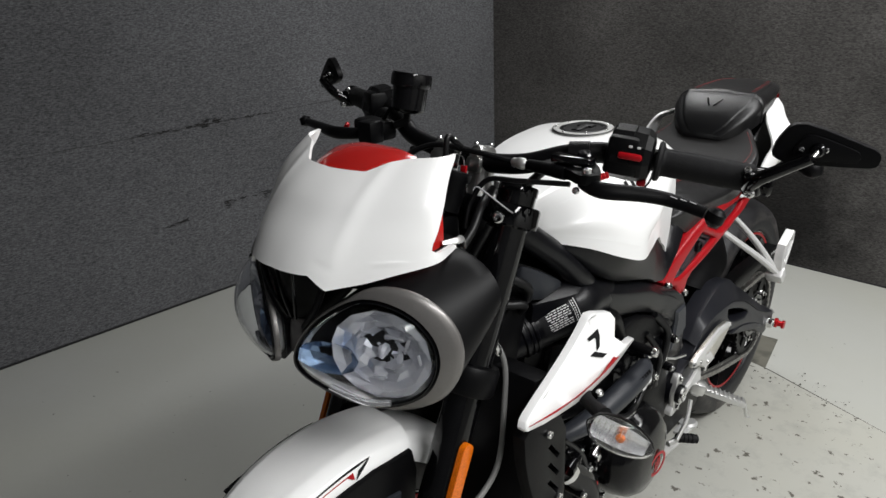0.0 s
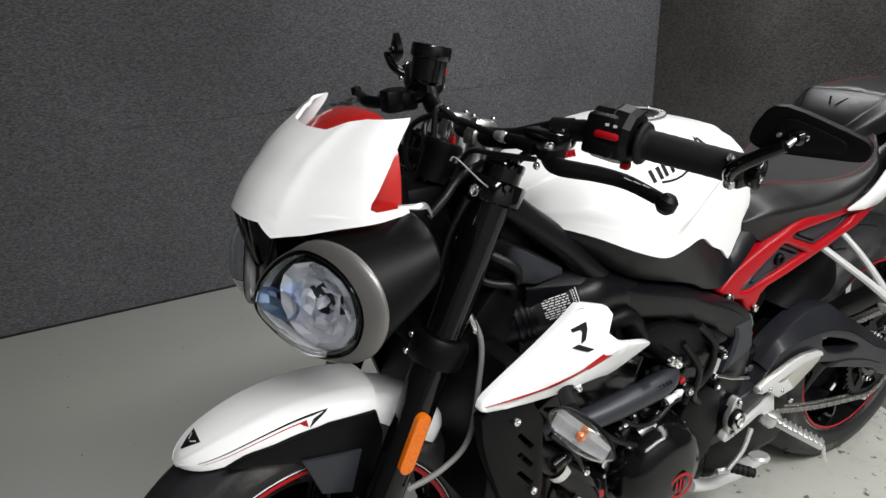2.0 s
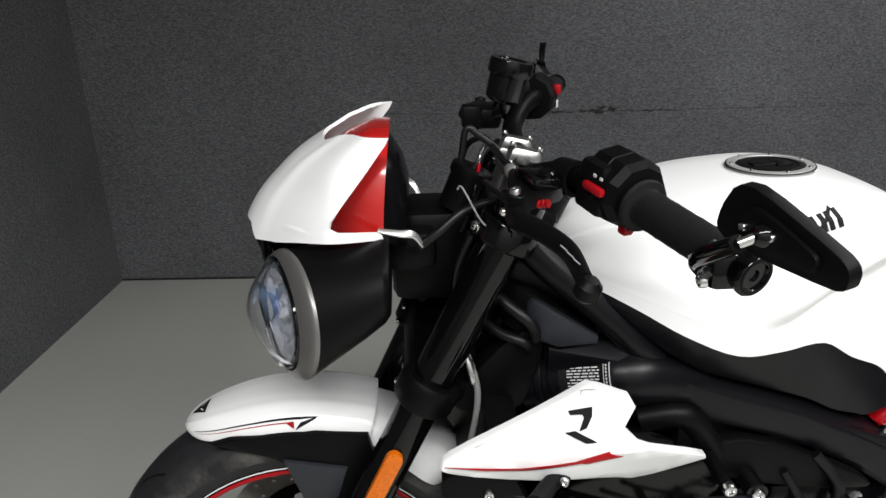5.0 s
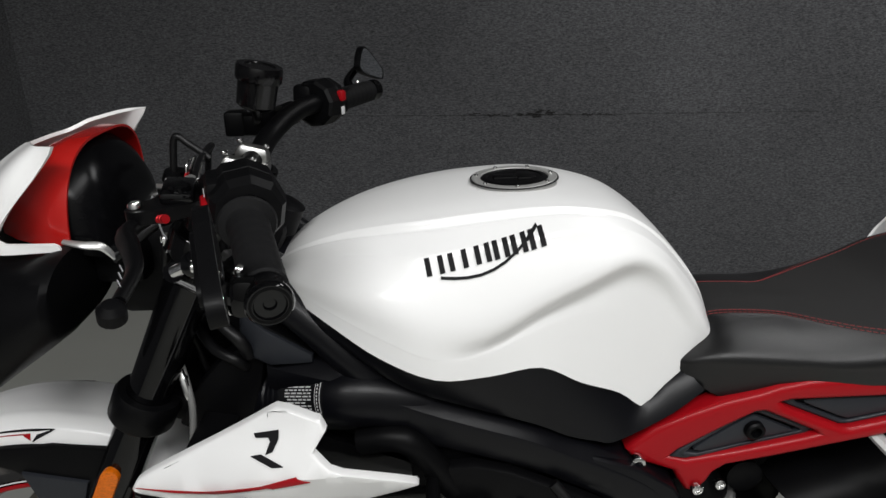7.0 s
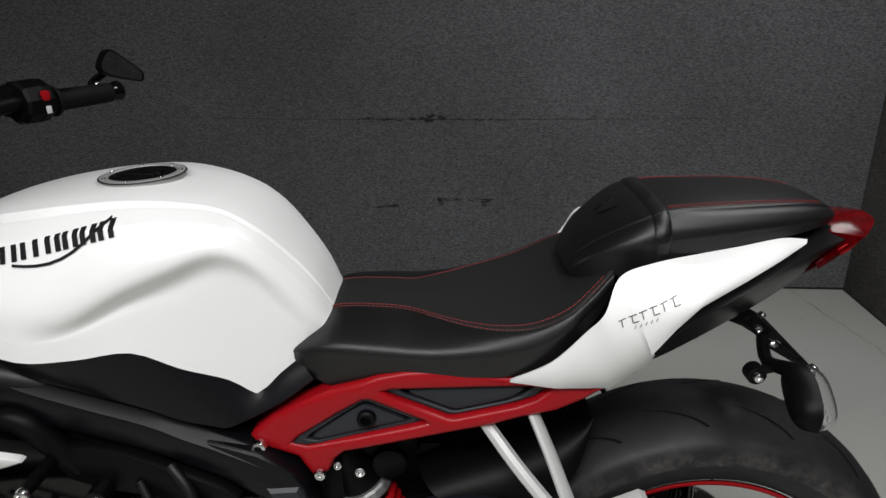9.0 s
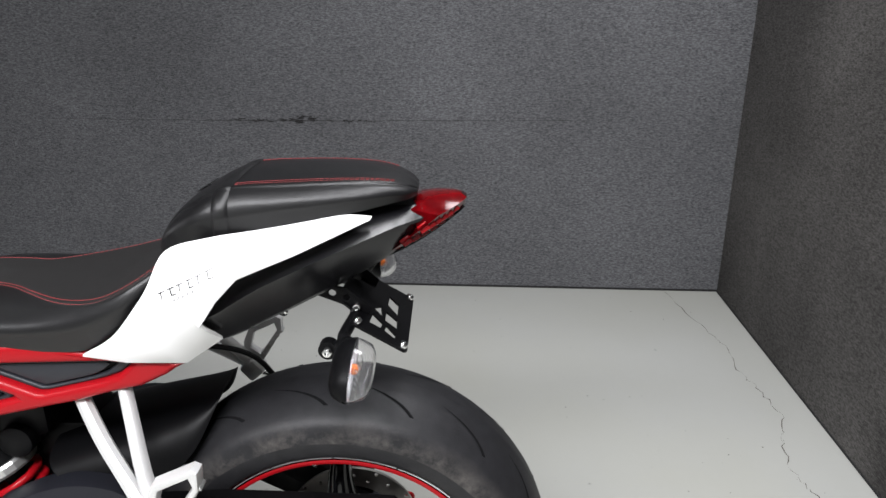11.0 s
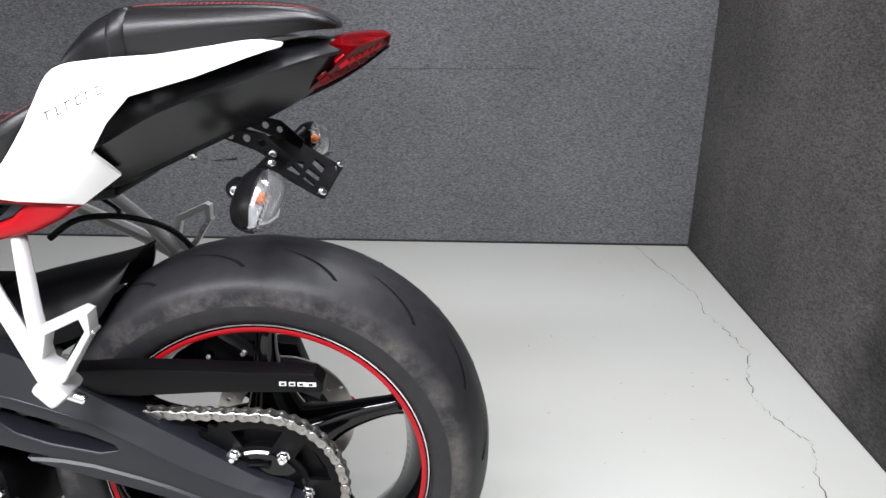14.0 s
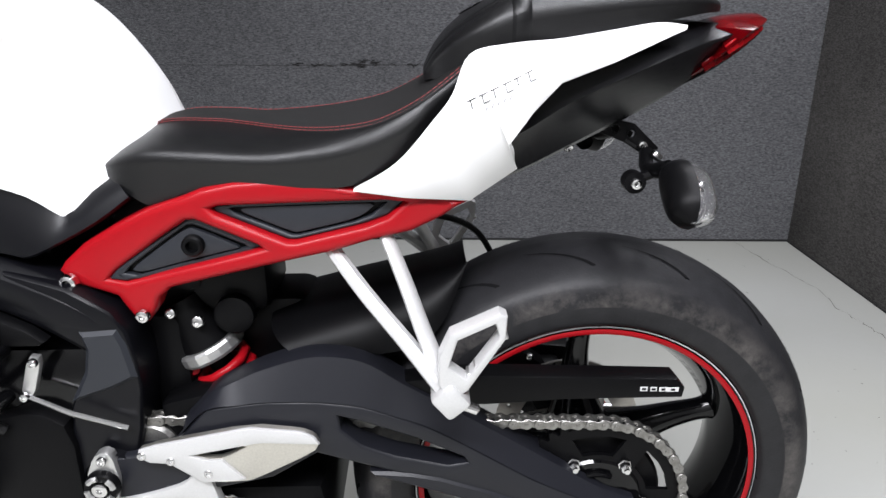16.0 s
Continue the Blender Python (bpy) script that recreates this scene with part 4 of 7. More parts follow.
def two_tone(ob, table):
    """The grippy panel inside the stitched line."""
    ob.data.materials.append(LEATHERT)
    for f in ob.data.polygons:
        u, v, w = f.center
        t, sv, sw, mv, *_ = interp(table, u)
        if abs(v) < sv and w > sw - 0.008:
            f.material_index = 1
    return ob


seat = two_tone(part("rider_seat", seat_skin(SEAT), LEATHER, bike, "black vinyl seat with red stitching", 50), SEAT)


def seam(table, k, u0, u1, name, parent, radius=0.0008, lift=0.0006):
    """A stitched line a part k of the way across the seat's top, in short threads."""
    for s in (-1, 1):
        pts = []
        n = int((u1 - u0) / 0.006)
        for j in range(n + 1):
            u = u0 + (u1 - u0) * j / n
            t, sv, sw, *_ = interp(table, u)
            pts.append(Vector((u, s * sv * k, t + (sw - t) * max(0, (k - 0.55) / 0.45) ** 1.5 + lift)))
        b = None
        for j in range(0, n, 1):
            b = tube([pts[j] * 0.92 + pts[j + 1] * 0.08, pts[j] * 0.2 + pts[j + 1] * 0.8], radius, 5, 1, b)
        part(name, b, STITCH, parent, "line of red stitching")


seam(SEAT, 0.92, -0.545, -0.175, "stitching", seat, 0.0006)
seam(SEAT, 0.985, -0.545, -0.175, "stitching", seat, 0.0005, -0.0005)
PIL = [
    (-0.214, 0.862, 0.026, 0.860, 0.044, 0.856, 0.042, 0.850),
    (-0.202, 0.886, 0.048, 0.881, 0.064, 0.872, 0.062, 0.853),
    (-0.180, 0.911, 0.064, 0.904, 0.084, 0.890, 0.082, 0.860),
    (-0.140, 0.937, 0.081, 0.931, 0.101, 0.908, 0.098, 0.873),
    (-0.105, 0.947, 0.081, 0.944, 0.101, 0.916, 0.098, 0.882),
    (-0.040, 0.953, 0.078, 0.946, 0.097, 0.924, 0.093, 0.897),
    (0.040, 0.953, 0.068, 0.947, 0.086, 0.930, 0.082, 0.912),
    (0.085, 0.948, 0.055, 0.944, 0.072, 0.932, 0.068, 0.920),
    (0.112, 0.938, 0.035, 0.936, 0.050, 0.929, 0.048, 0.922),
    (0.122, 0.930, 0.020, 0.929, 0.030, 0.926, 0.028, 0.922)]
pil = part("pillion_seat", seat_skin(PIL), LEATHER, bike, "black vinyl pillion pad with red stitching", 50)
seam(PIL, 0.82, -0.10, 0.095, "stitching", pil, 0.0005)
seam(PIL, 0.88, -0.10, 0.095, "stitching", pil, 0.0004)
rows = []
for u in (-0.122, -0.118, -0.106, -0.102):
    sec = seat_section(u, PIL)
    c = Vector((u, 0, 0.90))
    lift = 0.0035 if -0.12 < u < -0.104 else 0.0005
    rows.append([q + (q - c).normalized() * lift for q in sec])
part("strap", skin(rows), LEATHER, pil, "black strap across the pillion pad")
p2bars = [block((0.03, 0.0035, 0.0008), Matrix.Translation((-0.160, 0.012 * k, 0.9265)) @ pose(0, 0, 0, 0, -26, 28 * k), 0.0003, seg=1) for k in (-1, 1)]
part("seat_badge", join(*p2bars), GLOSS, pil, "embossed plain chevron")

# tail: side panels swelling outwards below the pillion pad
# lower rim, upper rim, swell
FLANKS = [
    ((-0.290, -0.135, 0.745), (-0.289, -0.136, 0.748), 0.000),
    ((-0.235, -0.138, 0.738), (-0.243, -0.146, 0.778), 0.004),
    ((-0.166, -0.126, 0.731), (-0.205, -0.152, 0.822), 0.014),
    ((-0.116, -0.128, 0.766), (-0.186, -0.156, 0.848), 0.020),
    ((-0.130, -0.162, 0.797), (-0.168, -0.136, 0.884), 0.016),
    ((-0.106, -0.164, 0.831), (-0.125, -0.116, 0.893), 0.022),
    ((-0.080, -0.162, 0.858), (-0.070, -0.098, 0.897), 0.020),
    ((-0.020, -0.130, 0.875), (-0.015, -0.092, 0.905), 0.010),
    ((0.030, -0.106, 0.893), (0.035, -0.084, 0.912), 0.005),
    ((0.066, -0.084, 0.905), (0.068, -0.080, 0.909), 0.000)]


def tail_rows(nt=12):
    lo = [Vector(a[0]).lerp(Vector(b[0]), j / 5) for a, b in zip(FLANKS, FLANKS[1:]) for j in range(5)] + [Vector(FLANKS[-1][0])]
    hi = catmull([f[1] for f in FLANKS], 5)
    sw = catmull([(f[2], 0, 0) for f in FLANKS], 5)
    rows = []
    for l, h, s in zip(lo, hi, sw):
        l, h = Vector(l[:3]), Vector(h[:3])
        rows.append([l + (h - l) * (k / nt) + Vector((0, -s[0] * (1 - (2 * k / nt - 1) ** 2), 0)) for k in range(nt + 1)])
    return rows


TROWS = tail_rows()
TFLAT = [p for r in TROWS for p in r]


def tail_v(u, w):
    near = sorted(TFLAT, key=lambda p: (p.x - u) ** 2 + (p.z - w) ** 2)[:4]
    ws = [1 / (1e-5 + (p.x - u) ** 2 + (p.z - w) ** 2) for p in near]
    return sum(p.y * k for p, k in zip(near, ws)) / sum(ws)


for s in (1, -1):
    bm = thicken(skin([[p.copy() for p in r] for r in TROWS]), 0.004)
    tp = part("tail_panel", bm if s > 0 else mirrored(bm), WHITE, bike, "pearl white side panel under the seats", 40)
    # model script as plain strokes
    O, D = Vector((-0.170, 0, 0.832)), Vector((0.068, 0, 0.031))
    dn = Vector((-D.z, 0, D.x)).normalized()

    def st(x0, y0, x1, y1, wd=0.0009):
        a, b = O + D * x0 + dn * y0, O + D * x1 + dn * y1
        n = Vector((-(b - a).z, 0, (b - a).x)).normalized() * wd / 2
        rows = []
        for q in (a, (a + b) / 2, b):
            rows.append([Vector((q.x + n.x * k, tail_v(q.x, q.z) - 0.0012, q.z + n.z * k)) for k in (-1, 1)])
        return thicken(skin(rows), 0.0003)
    strokes = []
    for k in range(6):
        x = 0.02 + k * 0.165
        strokes += [st(x, 0.009, x + 0.13, 0.009), st(x + 0.03, 0.001, x + 0.05, 0.009)]
        if k % 2:
            strokes.append(st(x + 0.03, 0.001, x + 0.12, 0.001))
    b = join(*strokes)
    part("model_script", b if s > 0 else mirrored(b), DECAL, tp, "thin black script of plain strokes")
    strokes = []
    for k in range(5):
        x = 0.20 + k * 0.085
        strokes.append(st(x, -0.006, x + 0.04, -0.003, 0.001))
    b = join(*strokes)
    part("model_script", b if s > 0 else mirrored(b), GREYDEC, tp, "thin grey script of plain strokes")

rows = []
for u, t, bt, h, wr in ((-0.20, 0.815, 0.725, 0.118, 0.770), (-0.125, 0.850, 0.748, 0.148, 0.803), (-0.06, 0.875, 0.776, 0.136, 0.838), (0.03, 0.902, 0.816, 0.100, 0.870), (0.08, 0.912, 0.842, 0.075, 0.886), (0.105, 0.912, 0.860, 0.062, 0.893), (0.150, 0.909, 0.894, 0.045, 0.903)):
    half = [(0, t), (h * 0.60, t - 0.001), (h * 0.68, t - 0.005), (h, wr), (h * 0.985, wr - 0.004), (h * 0.72, bt + 0.007), (h * 0.62, bt), (0, bt - 0.002)]
    ring = [(-v, w) for v, w in half] + [(v, w) for v, w in half[::-1][1:-1]]
    rows.append([Vector((u, v, w)) for v, w in ring])
rows = [[r[i] for r in rows] for i in range(len(rows[0]))]
rows = [catmull(r, 4) for r in rows]
rows = [[r[i] for r in rows] for i in range(len(rows[0]))]
tail = part("tail_cover", skin(rows, True, True), TAILP, bike, "satin black tail cover", 22)
rows = []
for k in (0.0, 0.2, 0.45, 0.7, 0.88, 1.0):
    su, sw_ = 0.150 + 0.036 * k, 0.903 + 0.011 * k
    bu, bw_ = 0.074 + 0.108 * k, 0.841 + 0.060 * k - 0.006 * math.sin(math.pi * k)
    tu, tw = 0.102 + 0.076 * k, 0.908 + 0.012 * math.sin(math.pi * k * 0.6) ** 0.7
    h = 0.058 * (1 - k) ** 0.75 + 0.010 * k
    half = [(0, tu, tw), (h * 0.72, tu * 0.75 + su * 0.25, tw - 0.002), (h, su, sw_), (h * 0.98, su * 0.65 + bu * 0.35, sw_ * 0.65 + bw_ * 0.35), (h * 0.86, su * 0.2 + bu * 0.8, sw_ * 0.2 + bw_ * 0.8), (h * 0.72, bu, bw_), (0, bu, bw_ - 0.001)]
    ring = [(-v, u, w) for v, u, w in half] + half[::-1][1:-1]
    rows.append([Vector((u, v, w)) for v, u, w in ring])
lamp = part("tail_lamp", skin(rows, True, True), REDLENS, bike, "glossy red tail lamp lens", 30)
for s in (1, -1):
    edge = []
    for k in (0.0, 0.2, 0.45, 0.7, 0.88, 1.0):
        h = 0.058 * (1 - k) ** 0.75 + 0.010 * k
        edge.append((0.074 + 0.108 * k, s * h * 0.73, 0.841 + 0.060 * k - 0.006 * math.sin(math.pi * k)))
    part("lamp_edge", tube(edge, [0.0022] * 6, 8, 3), BLACKP, lamp, "black lower edge of the lamp")
    for k in (0.06, 0.2, 0.34, 0.48, 0.62, 0.76):
        h = 0.058 * (1 - k) ** 0.75 + 0.010 * k
        su, sw_ = 0.150 + 0.036 * k, 0.903 + 0.011 * k
        bu, bw_ = 0.074 + 0.108 * k, 0.841 + 0.060 * k - 0.006 * math.sin(math.pi * k)
        for q in (0.30, 0.62):
            cc = Vector((su * (1 - q) + bu * q, s * (h * (1.0 - 0.16 * q)), sw_ * (1 - q) + bw_ * q))
            part("lamp_diode", block((0.015 - 0.007 * k, 0.0022, 0.013 - 0.008 * k), Matrix.Translation(cc) @ pose(0, 0, 0, -14 * s, -36, 0), 0.001, seg=1), LAMPRED if q < 0.5 else LAMPDARK, lamp)
part("tail_lamp_tip", lathe([(0, 0.0), (0.002, 0.005), (-0.006, 0.008), (-0.012, 0.006)], (0.181, 0, 0.911), (1, 0, 0.2), 16), GLOSS, lamp)

# front fender
FEND = [(70.5, 0.062, 0.335, 0.037), (80, 0.063, 0.334, 0.036), (90, 0.063, 0.333, 0.035), (100, 0.062, 0.332, 0.034), (108, 0.057, 0.331, 0.032), (113, 0.049, 0.3305, 0.027), (116.5, 0.037, 0.329, 0.020), (118.7, 0.024, 0.3265, 0.012), (120.2, 0.008, 0.322, 0.004)]
TIER = [(43, 0.046, 0.315, 0.036), (48, 0.070, 0.321, 0.046), (56, 0.071, 0.323, 0.047), (64, 0.060, 0.322, 0.042), (71.5, 0.054, 0.322, 0.034)]


def fender_at(deg, s, lift=0.0, table=FEND):
    """s from -1 (left rim) over 0 (crown) to 1."""
    h, r, drop = interp(table, deg)
    a = abs(s)
    v = h * math.sin(a * math.pi / 2 * 1.02) * (1 if s > 0 else -1)
    crease = 0.0016 * math.exp(-((a - 0.42) / 0.06) ** 2) + 0.0014 * math.exp(-((a - 0.70) / 0.05) ** 2)
    rr = r - drop * (1 - math.cos(a * math.pi / 2)) ** 1.25 + crease + lift
    k = radians(deg)
    return Vector((FA[0] + rr * math.cos(k), FA[1] + v - (lift * a if s < 0 else -lift * a), FA[2] + rr * math.sin(k)))


rows = [[fender_at(d, s) for s in np.linspace(-1, 1, 41)] for d in np.linspace(70.5, 120.2, 40)]
fender = part("front_fender", thicken(skin(rows), 0.003), WHITE, bike, "pearl white front fender with thin stripes", 60)
rows = [[fender_at(d, k, 0.0, TIER) for k in np.linspace(-1, 1, 29)] for d in np.linspace(43, 71.5, 20)]
part("rear_tier", thicken(skin(rows), 0.003), WHITE, fender, "lower white tier behind the fork legs", 60)


def fender_strip(pts, wd, material, name, label, lift=0.0012):
    rows = []
    for j in range(25):
        t = j / 24 * (len(pts) - 1)
        i = min(int(t), len(pts) - 2)
        fr = t - i
        d = pts[i][0] + (pts[i + 1][0] - pts[i][0]) * fr
        s = pts[i][1] + (pts[i + 1][1] - pts[i][1]) * fr
        w = wd[i] + (wd[i + 1] - wd[i]) * fr
        rows.append([fender_at(d, s - w * q, lift) for q in (1, 0.5, 0, -0.5, -1)])
    return part(name, skin(rows), material, fender, label)


for sg in (1, -1):
    fender_strip([(115.5, -0.735 * sg), (100, -0.75 * sg), (88, -0.735 * sg), (83.9, -0.715 * sg)], [0.006, 0.012, 0.020, 0.006], DECAL, "fender_stripe", "thin black stripe")
    fender_strip([(115, -0.79 * sg), (100, -0.815 * sg), (91, -0.81 * sg)], [0.004, 0.009, 0.013], RED, "fender_stripe", "thin red stripe")
    fender_strip([(91.4, -0.815 * sg), (90.6, -0.84 * sg), (89.6, -0.865 * sg)], [0.010, 0.045, 0.075], RED, "fender_stripe", "small red arrow")
    fender_strip([(89.2, -0.96 * sg), (88, -0.86 * sg), (84.3, -0.725 * sg)], [0.012, 0.050, 0.012], DECAL, "fender_stripe", "black arrow tip")
rows = [[fender_at(d, s, 0.0009) for s in np.linspace(-k, k, 5)] for d, k in ((117.0, 0.03), (115, 0.14), (112.6, 0.23))]
part("fender_badge", skin(rows), DECAL, fender, "small black triangular badge")
for k in (-1, 1):
    rows = [[fender_at(d, k * s, 0.0013) for s in ss] for d, ss in ((114.6, (0.02, 0.05)), (113.4, (0.12, 0.17)))]
    part("badge_stroke", skin(rows), DECALW, fender)
for s in (1, -1):
    bm = slab([(-1.501, 0.632), (-1.477, 0.638), (-1.386, 0.642), (-1.362, 0.644), (-1.292, 0.636), (-1.285, 0.600), (-1.300, 0.50), (-1.33, 0.50), (-1.375, 0.57), (-1.42, 0.605), (-1.47, 0.622)], -0.070, 0.010, 0.003, rounds=0)
    stay = part("fender_stay", bm if s > 0 else mirrored(bm), BLACKP, bike, "matt black fender stay")
    bm = slab([(-1.407, 0.605), (-1.322, 0.588), (-1.342, 0.525), (-1.386, 0.542)], -0.076, 0.01, 0.003, rounds=0)
    part("stay_facet", bm if s > 0 else mirrored(bm), GREYP, stay, "grey facet")

# forks and yokes
FT, FB = Vector((-1.100, 0, 0.962)), Vector((-1.400, 0, 0.33))
fd = (FT - FB).normalized()


def fork_at(w):
    return FB + (FT - FB) * ((w - FB.z) / (FT.z - FB.z))


for s in (1, -1):
    off = Vector((0, -0.105 * s, 0))
    leg = part("fork_leg", tube([fork_at(0.965) + off, fork_at(0.45) + off], 0.0265, 28, 1), GLOSS, bike, "gloss black upside-down fork leg")
    part("fork_cap", lathe([(-0.004, 0.0275), (0.006, 0.0275), (0.008, 0.026), (0.008, 0.019), (0.006, 0.018), (0.012, 0.017), (0.013, 0.011), (0.009, 0.010), (0.009, 0)], fork_at(0.963) + off, fd, 28), GLOSS, leg, "gloss black fork cap")
    part("top_clamp", lathe([(-0.018, 0.0275), (-0.018, 0.034), (-0.015, 0.0375), (0.010, 0.0375), (0.013, 0.0355), (0.013, 0.0272)], fork_at(0.934) + off, fd, 36), GLOSS, leg)
    part("lower_clamp", lathe([(-0.02, 0.027), (-0.02, 0.036), (-0.016, 0.039), (0.014, 0.040), (0.020, 0.037), (0.020, 0.027)], fork_at(0.728) + off, fd, 28), BLACKP, leg, "black lower yoke clamp")
    part("stanchion", tube([fork_at(0.46) + off, fork_at(0.36) + off], 0.021, 20, 1), CHROME, leg)
    part("axle_foot", join(block((0.05, 0.04, 0.11), Matrix.Translation((FA[0], -0.098 * s, FA[2] + 0.02)) @ pose(0, 0, 0, 0, 25, 0), 0.012), lathe([(-0.03, 0.022), (0.03, 0.022), (0.032, 0.012), (0.032, 0)], (FA[0], -0.098 * s, FA[2]), (0, -s, 0), 20)), BLACKP, leg)
    rc, rl = fork_at(0.615) + Vector((-0.006, 0, 0)), Vector((0.43, 0, 0.903))
    rp = Vector((rl.z, 0, -rl.x))
    ring = [rc + rl * (0.034 * (1 if k < 9 else -1)) + (rp * math.cos(math.pi * (k % 9) / 8 + (0 if k < 9 else math.pi)) + rl * math.sin(math.pi * (k % 9) / 8 + (0 if k < 9 else math.pi))) * 0.0110 for k in range(18)]
    bm = slab([(q.x, q.z) for q in ring], -0.139, 0.009, 0.003, (), 0)
    bm = bm if s > 0 else mirrored(bm)
    part("reflector", bm, ORANGE, leg, "amber side reflector")
    bm = block((0.012, 0.012, 0.05), Matrix.Translation(fork_at(0.615) + Vector((-0.004, -0.128 * s, 0))) @ pose(0, 0, 0, 0, 25.4, 0), 0.002)
    part("reflector_mount", bm, BLACKP, leg)
    bolt(fork_at(0.937) + off + Vector((-0.036, -0.004 * s, 0.004)), (-0.86, -0.5 * s, 0.1), 0.0085, leg)
    for dw in (0.01, -0.012):
        bolt(fork_at(0.728 + dw) + off + Vector((-0.031, 0.020 * s, 0.012)), (-0.9, -0.1 * s, 0.0), 0.0048, leg)
    cal = block((0.06, 0.05, 0.11), Matrix.Translation((-1.30, -0.085 * s, 0.42)) @ pose(0, 0, 0, 0, 25, 0), 0.012)
    part("brake_caliper", cal, BLACKP, leg, "black radial brake caliper")
bm = join(block((0.20, 0.075, 0.022), aim(fork_at(0.932) + Vector((0.012, 0, 0)), fd), 0.006), lathe([(-0.014, 0.026), (0.02, 0.026), (0.024, 0.016), (0.024, 0)], fork_at(0.95) + Vector((0.055, 0, -0.02)), fd, 24))
part("top_yoke", bm, BLACKP, bike, "black top yoke")
part("lower_yoke", join(block((0.20, 0.08, 0.035), aim(fork_at(0.728) + Vector((0.012, 0, 0)), fd), 0.008), block((0.07, 0.06, 0.24), aim(fork_at(0.83) + Vector((0.05, 0, 0)), fd), 0.012)), BLACKP, bike)

# ---------------- nose: cowl, screen, headlamps ----------------
NOSE = [(0.915, -1.437), (0.940, -1.426), (0.966, -1.409), (0.990, -1.386), (1.011, -1.362), (1.033, -1.326), (1.050, -1.290)]
FLANK = [(0.930, -1.254), (0.943, -1.257), (0.950, -1.302), (0.955, -1.313), (0.962, -1.311), (0.985, -1.293), (1.015, -1.268), (1.040, -1.249), (1.050, -1.244)]


def lin(table, x):
    return float(np.interp(x, [r[0] for r in table], [r[1] for r in table]))


def ease(x):
    x = max(0.0, min(1.0, x))
    return x * x * (3 - 2 * x)


def cowl_at(k, r):
    """k across from -1 to 1, r from the lower rim (0) to the upper (1); the rear edge follows the flank's cut."""
    w, a = 0.99, 0.0
    for _ in range(6):
        un = interp(NOSE, w)[0]
        q = min(1.0, max(0.05, (lin(FLANK, w) - un) / (-1.243 - un)))
        a = abs(k) * math.acos(1 - q ** 0.893)
        u = un + (-1.243 - un) * (1 - math.cos(a)) ** 1.12
        av = 0.126 * math.sin(a) * (1 - 0.04 * max(0, (w - 1.0) / 0.05)) + 0.027 * ease((a - 0.65) / 0.6) * (1 - 0.9 * ease((u + 1.315) / 0.065))
        lo = lin([(0, 0.939), (0.052, 0.9375), (0.070, 0.9215), (0.10, 0.927), (0.126, 0.935), (0.15, 0.940)], av)
        hi = lin([(0, 1.032), (0.052, 1.033), (0.072, 1.0425), (0.09, 1.046), (0.126, 1.048)], av)
        w = lo + (hi - lo) * r
    u -= 0.0035 * math.exp(-((av - 0.072) / 0.009) ** 2) * r
    return Vector((u, av if k > 0 else -av, w))


rows = [[cowl_at(k, r ** 1.3) for k in np.linspace(-1, 1, 73)] for r in np.linspace(0, 1, 40)]
cowl = part("fly_screen", thicken(skin(rows), 0.0045), WHITE, bike, "pearl white nose cowl with raised corners", 50)


def arch(u, h, base, top, n=25, sq=0.62, lean=0.0):
    out = []
    for j in range(n):
        a = math.pi * j / (n - 1)
        c, s = math.cos(a), math.sin(a)
        out.append(Vector((u + lean * s, -h * (abs(c) ** sq) * (1 if c > 0 else -1), base + (top - base) * s ** 0.75)))
    return out


rows = [arch(-1.350, 0.070, 0.938, 0.992), arch(-1.325, 0.088, 0.936, 1.014), arch(-1.295, 0.103, 0.935, 1.033), arch(-1.272, 0.110, 0.934, 1.043, lean=0.006), arch(-1.256, 0.109, 0.934, 1.042, lean=0.010)]
part("screen_liner", thicken(skin(rows), 0.003), REDP, cowl, "glossy red inner screen", 60)
rows = [arch(-1.262, 0.100, 0.925, 1.034, sq=0.8), arch(-1.246, 0.096, 0.918, 1.024, sq=0.85), arch(-1.232, 0.086, 0.912, 1.002, sq=0.9), arch(-1.225, 0.07, 0.912, 0.975, sq=0.95)]
rows.append([sum(rows[-1], Vector()) / len(rows[-1])] * 25)
part("instrument_hood", skin(rows), SMOKE, bike, "dark instrument housing behind the cowl", 60)
for s in (1, -1):
    br = tube([(-1.262, -0.112 * s, 0.941), (-1.238, -0.116 * s, 0.938), (-1.222, -0.110 * s, 0.934), (-1.212, -0.104 * s, 0.918)], [0.003, 0.0045, 0.005, 0.0035], 8, 4, flat=0.5)
    part("screen_bracket", br, ALU, cowl, "bright bracket at the cowl corner")

# centre grille between the lamps
rows = []
for w, h, u in ((0.944, 0.062, -1.412), (0.925, 0.060, -1.412), (0.890, 0.040, -1.406), (0.862, 0.016, -1.400)):
    rows.append([Vector((u + 0.012 * abs(k), h * k, w)) for k in np.linspace(-1, 1, 9)])
grille = part("nose_grille", thicken(skin(rows), 0.006), BLACKP, bike, "black recessed grille between the headlamps")
for k in (-1, 0, 1):
    b = tube([(-1.420, 0.030 * k, 0.938), (-1.416, 0.022 * k, 0.900), (-1.408, 0.008 * k, 0.868)], 0.0022, 6, 3)
    part("grille_rib", b, GLOSS, grille)
for s in (1, -1):
    part("grille_edge", tube([(-1.400, -0.060 * s, 0.924), (-1.405, -0.044 * s, 0.890), (-1.404, -0.017 * s, 0.858)], 0.0042, 8, 4), BLACKP, grille)
part("grille_foot", block((0.02, 0.026, 0.045), Matrix.Translation((-1.398, 0, 0.838)) @ pose(0, 0, 0, 0, 8, 0), 0.006), TITAN, grille, "grey centre strut")

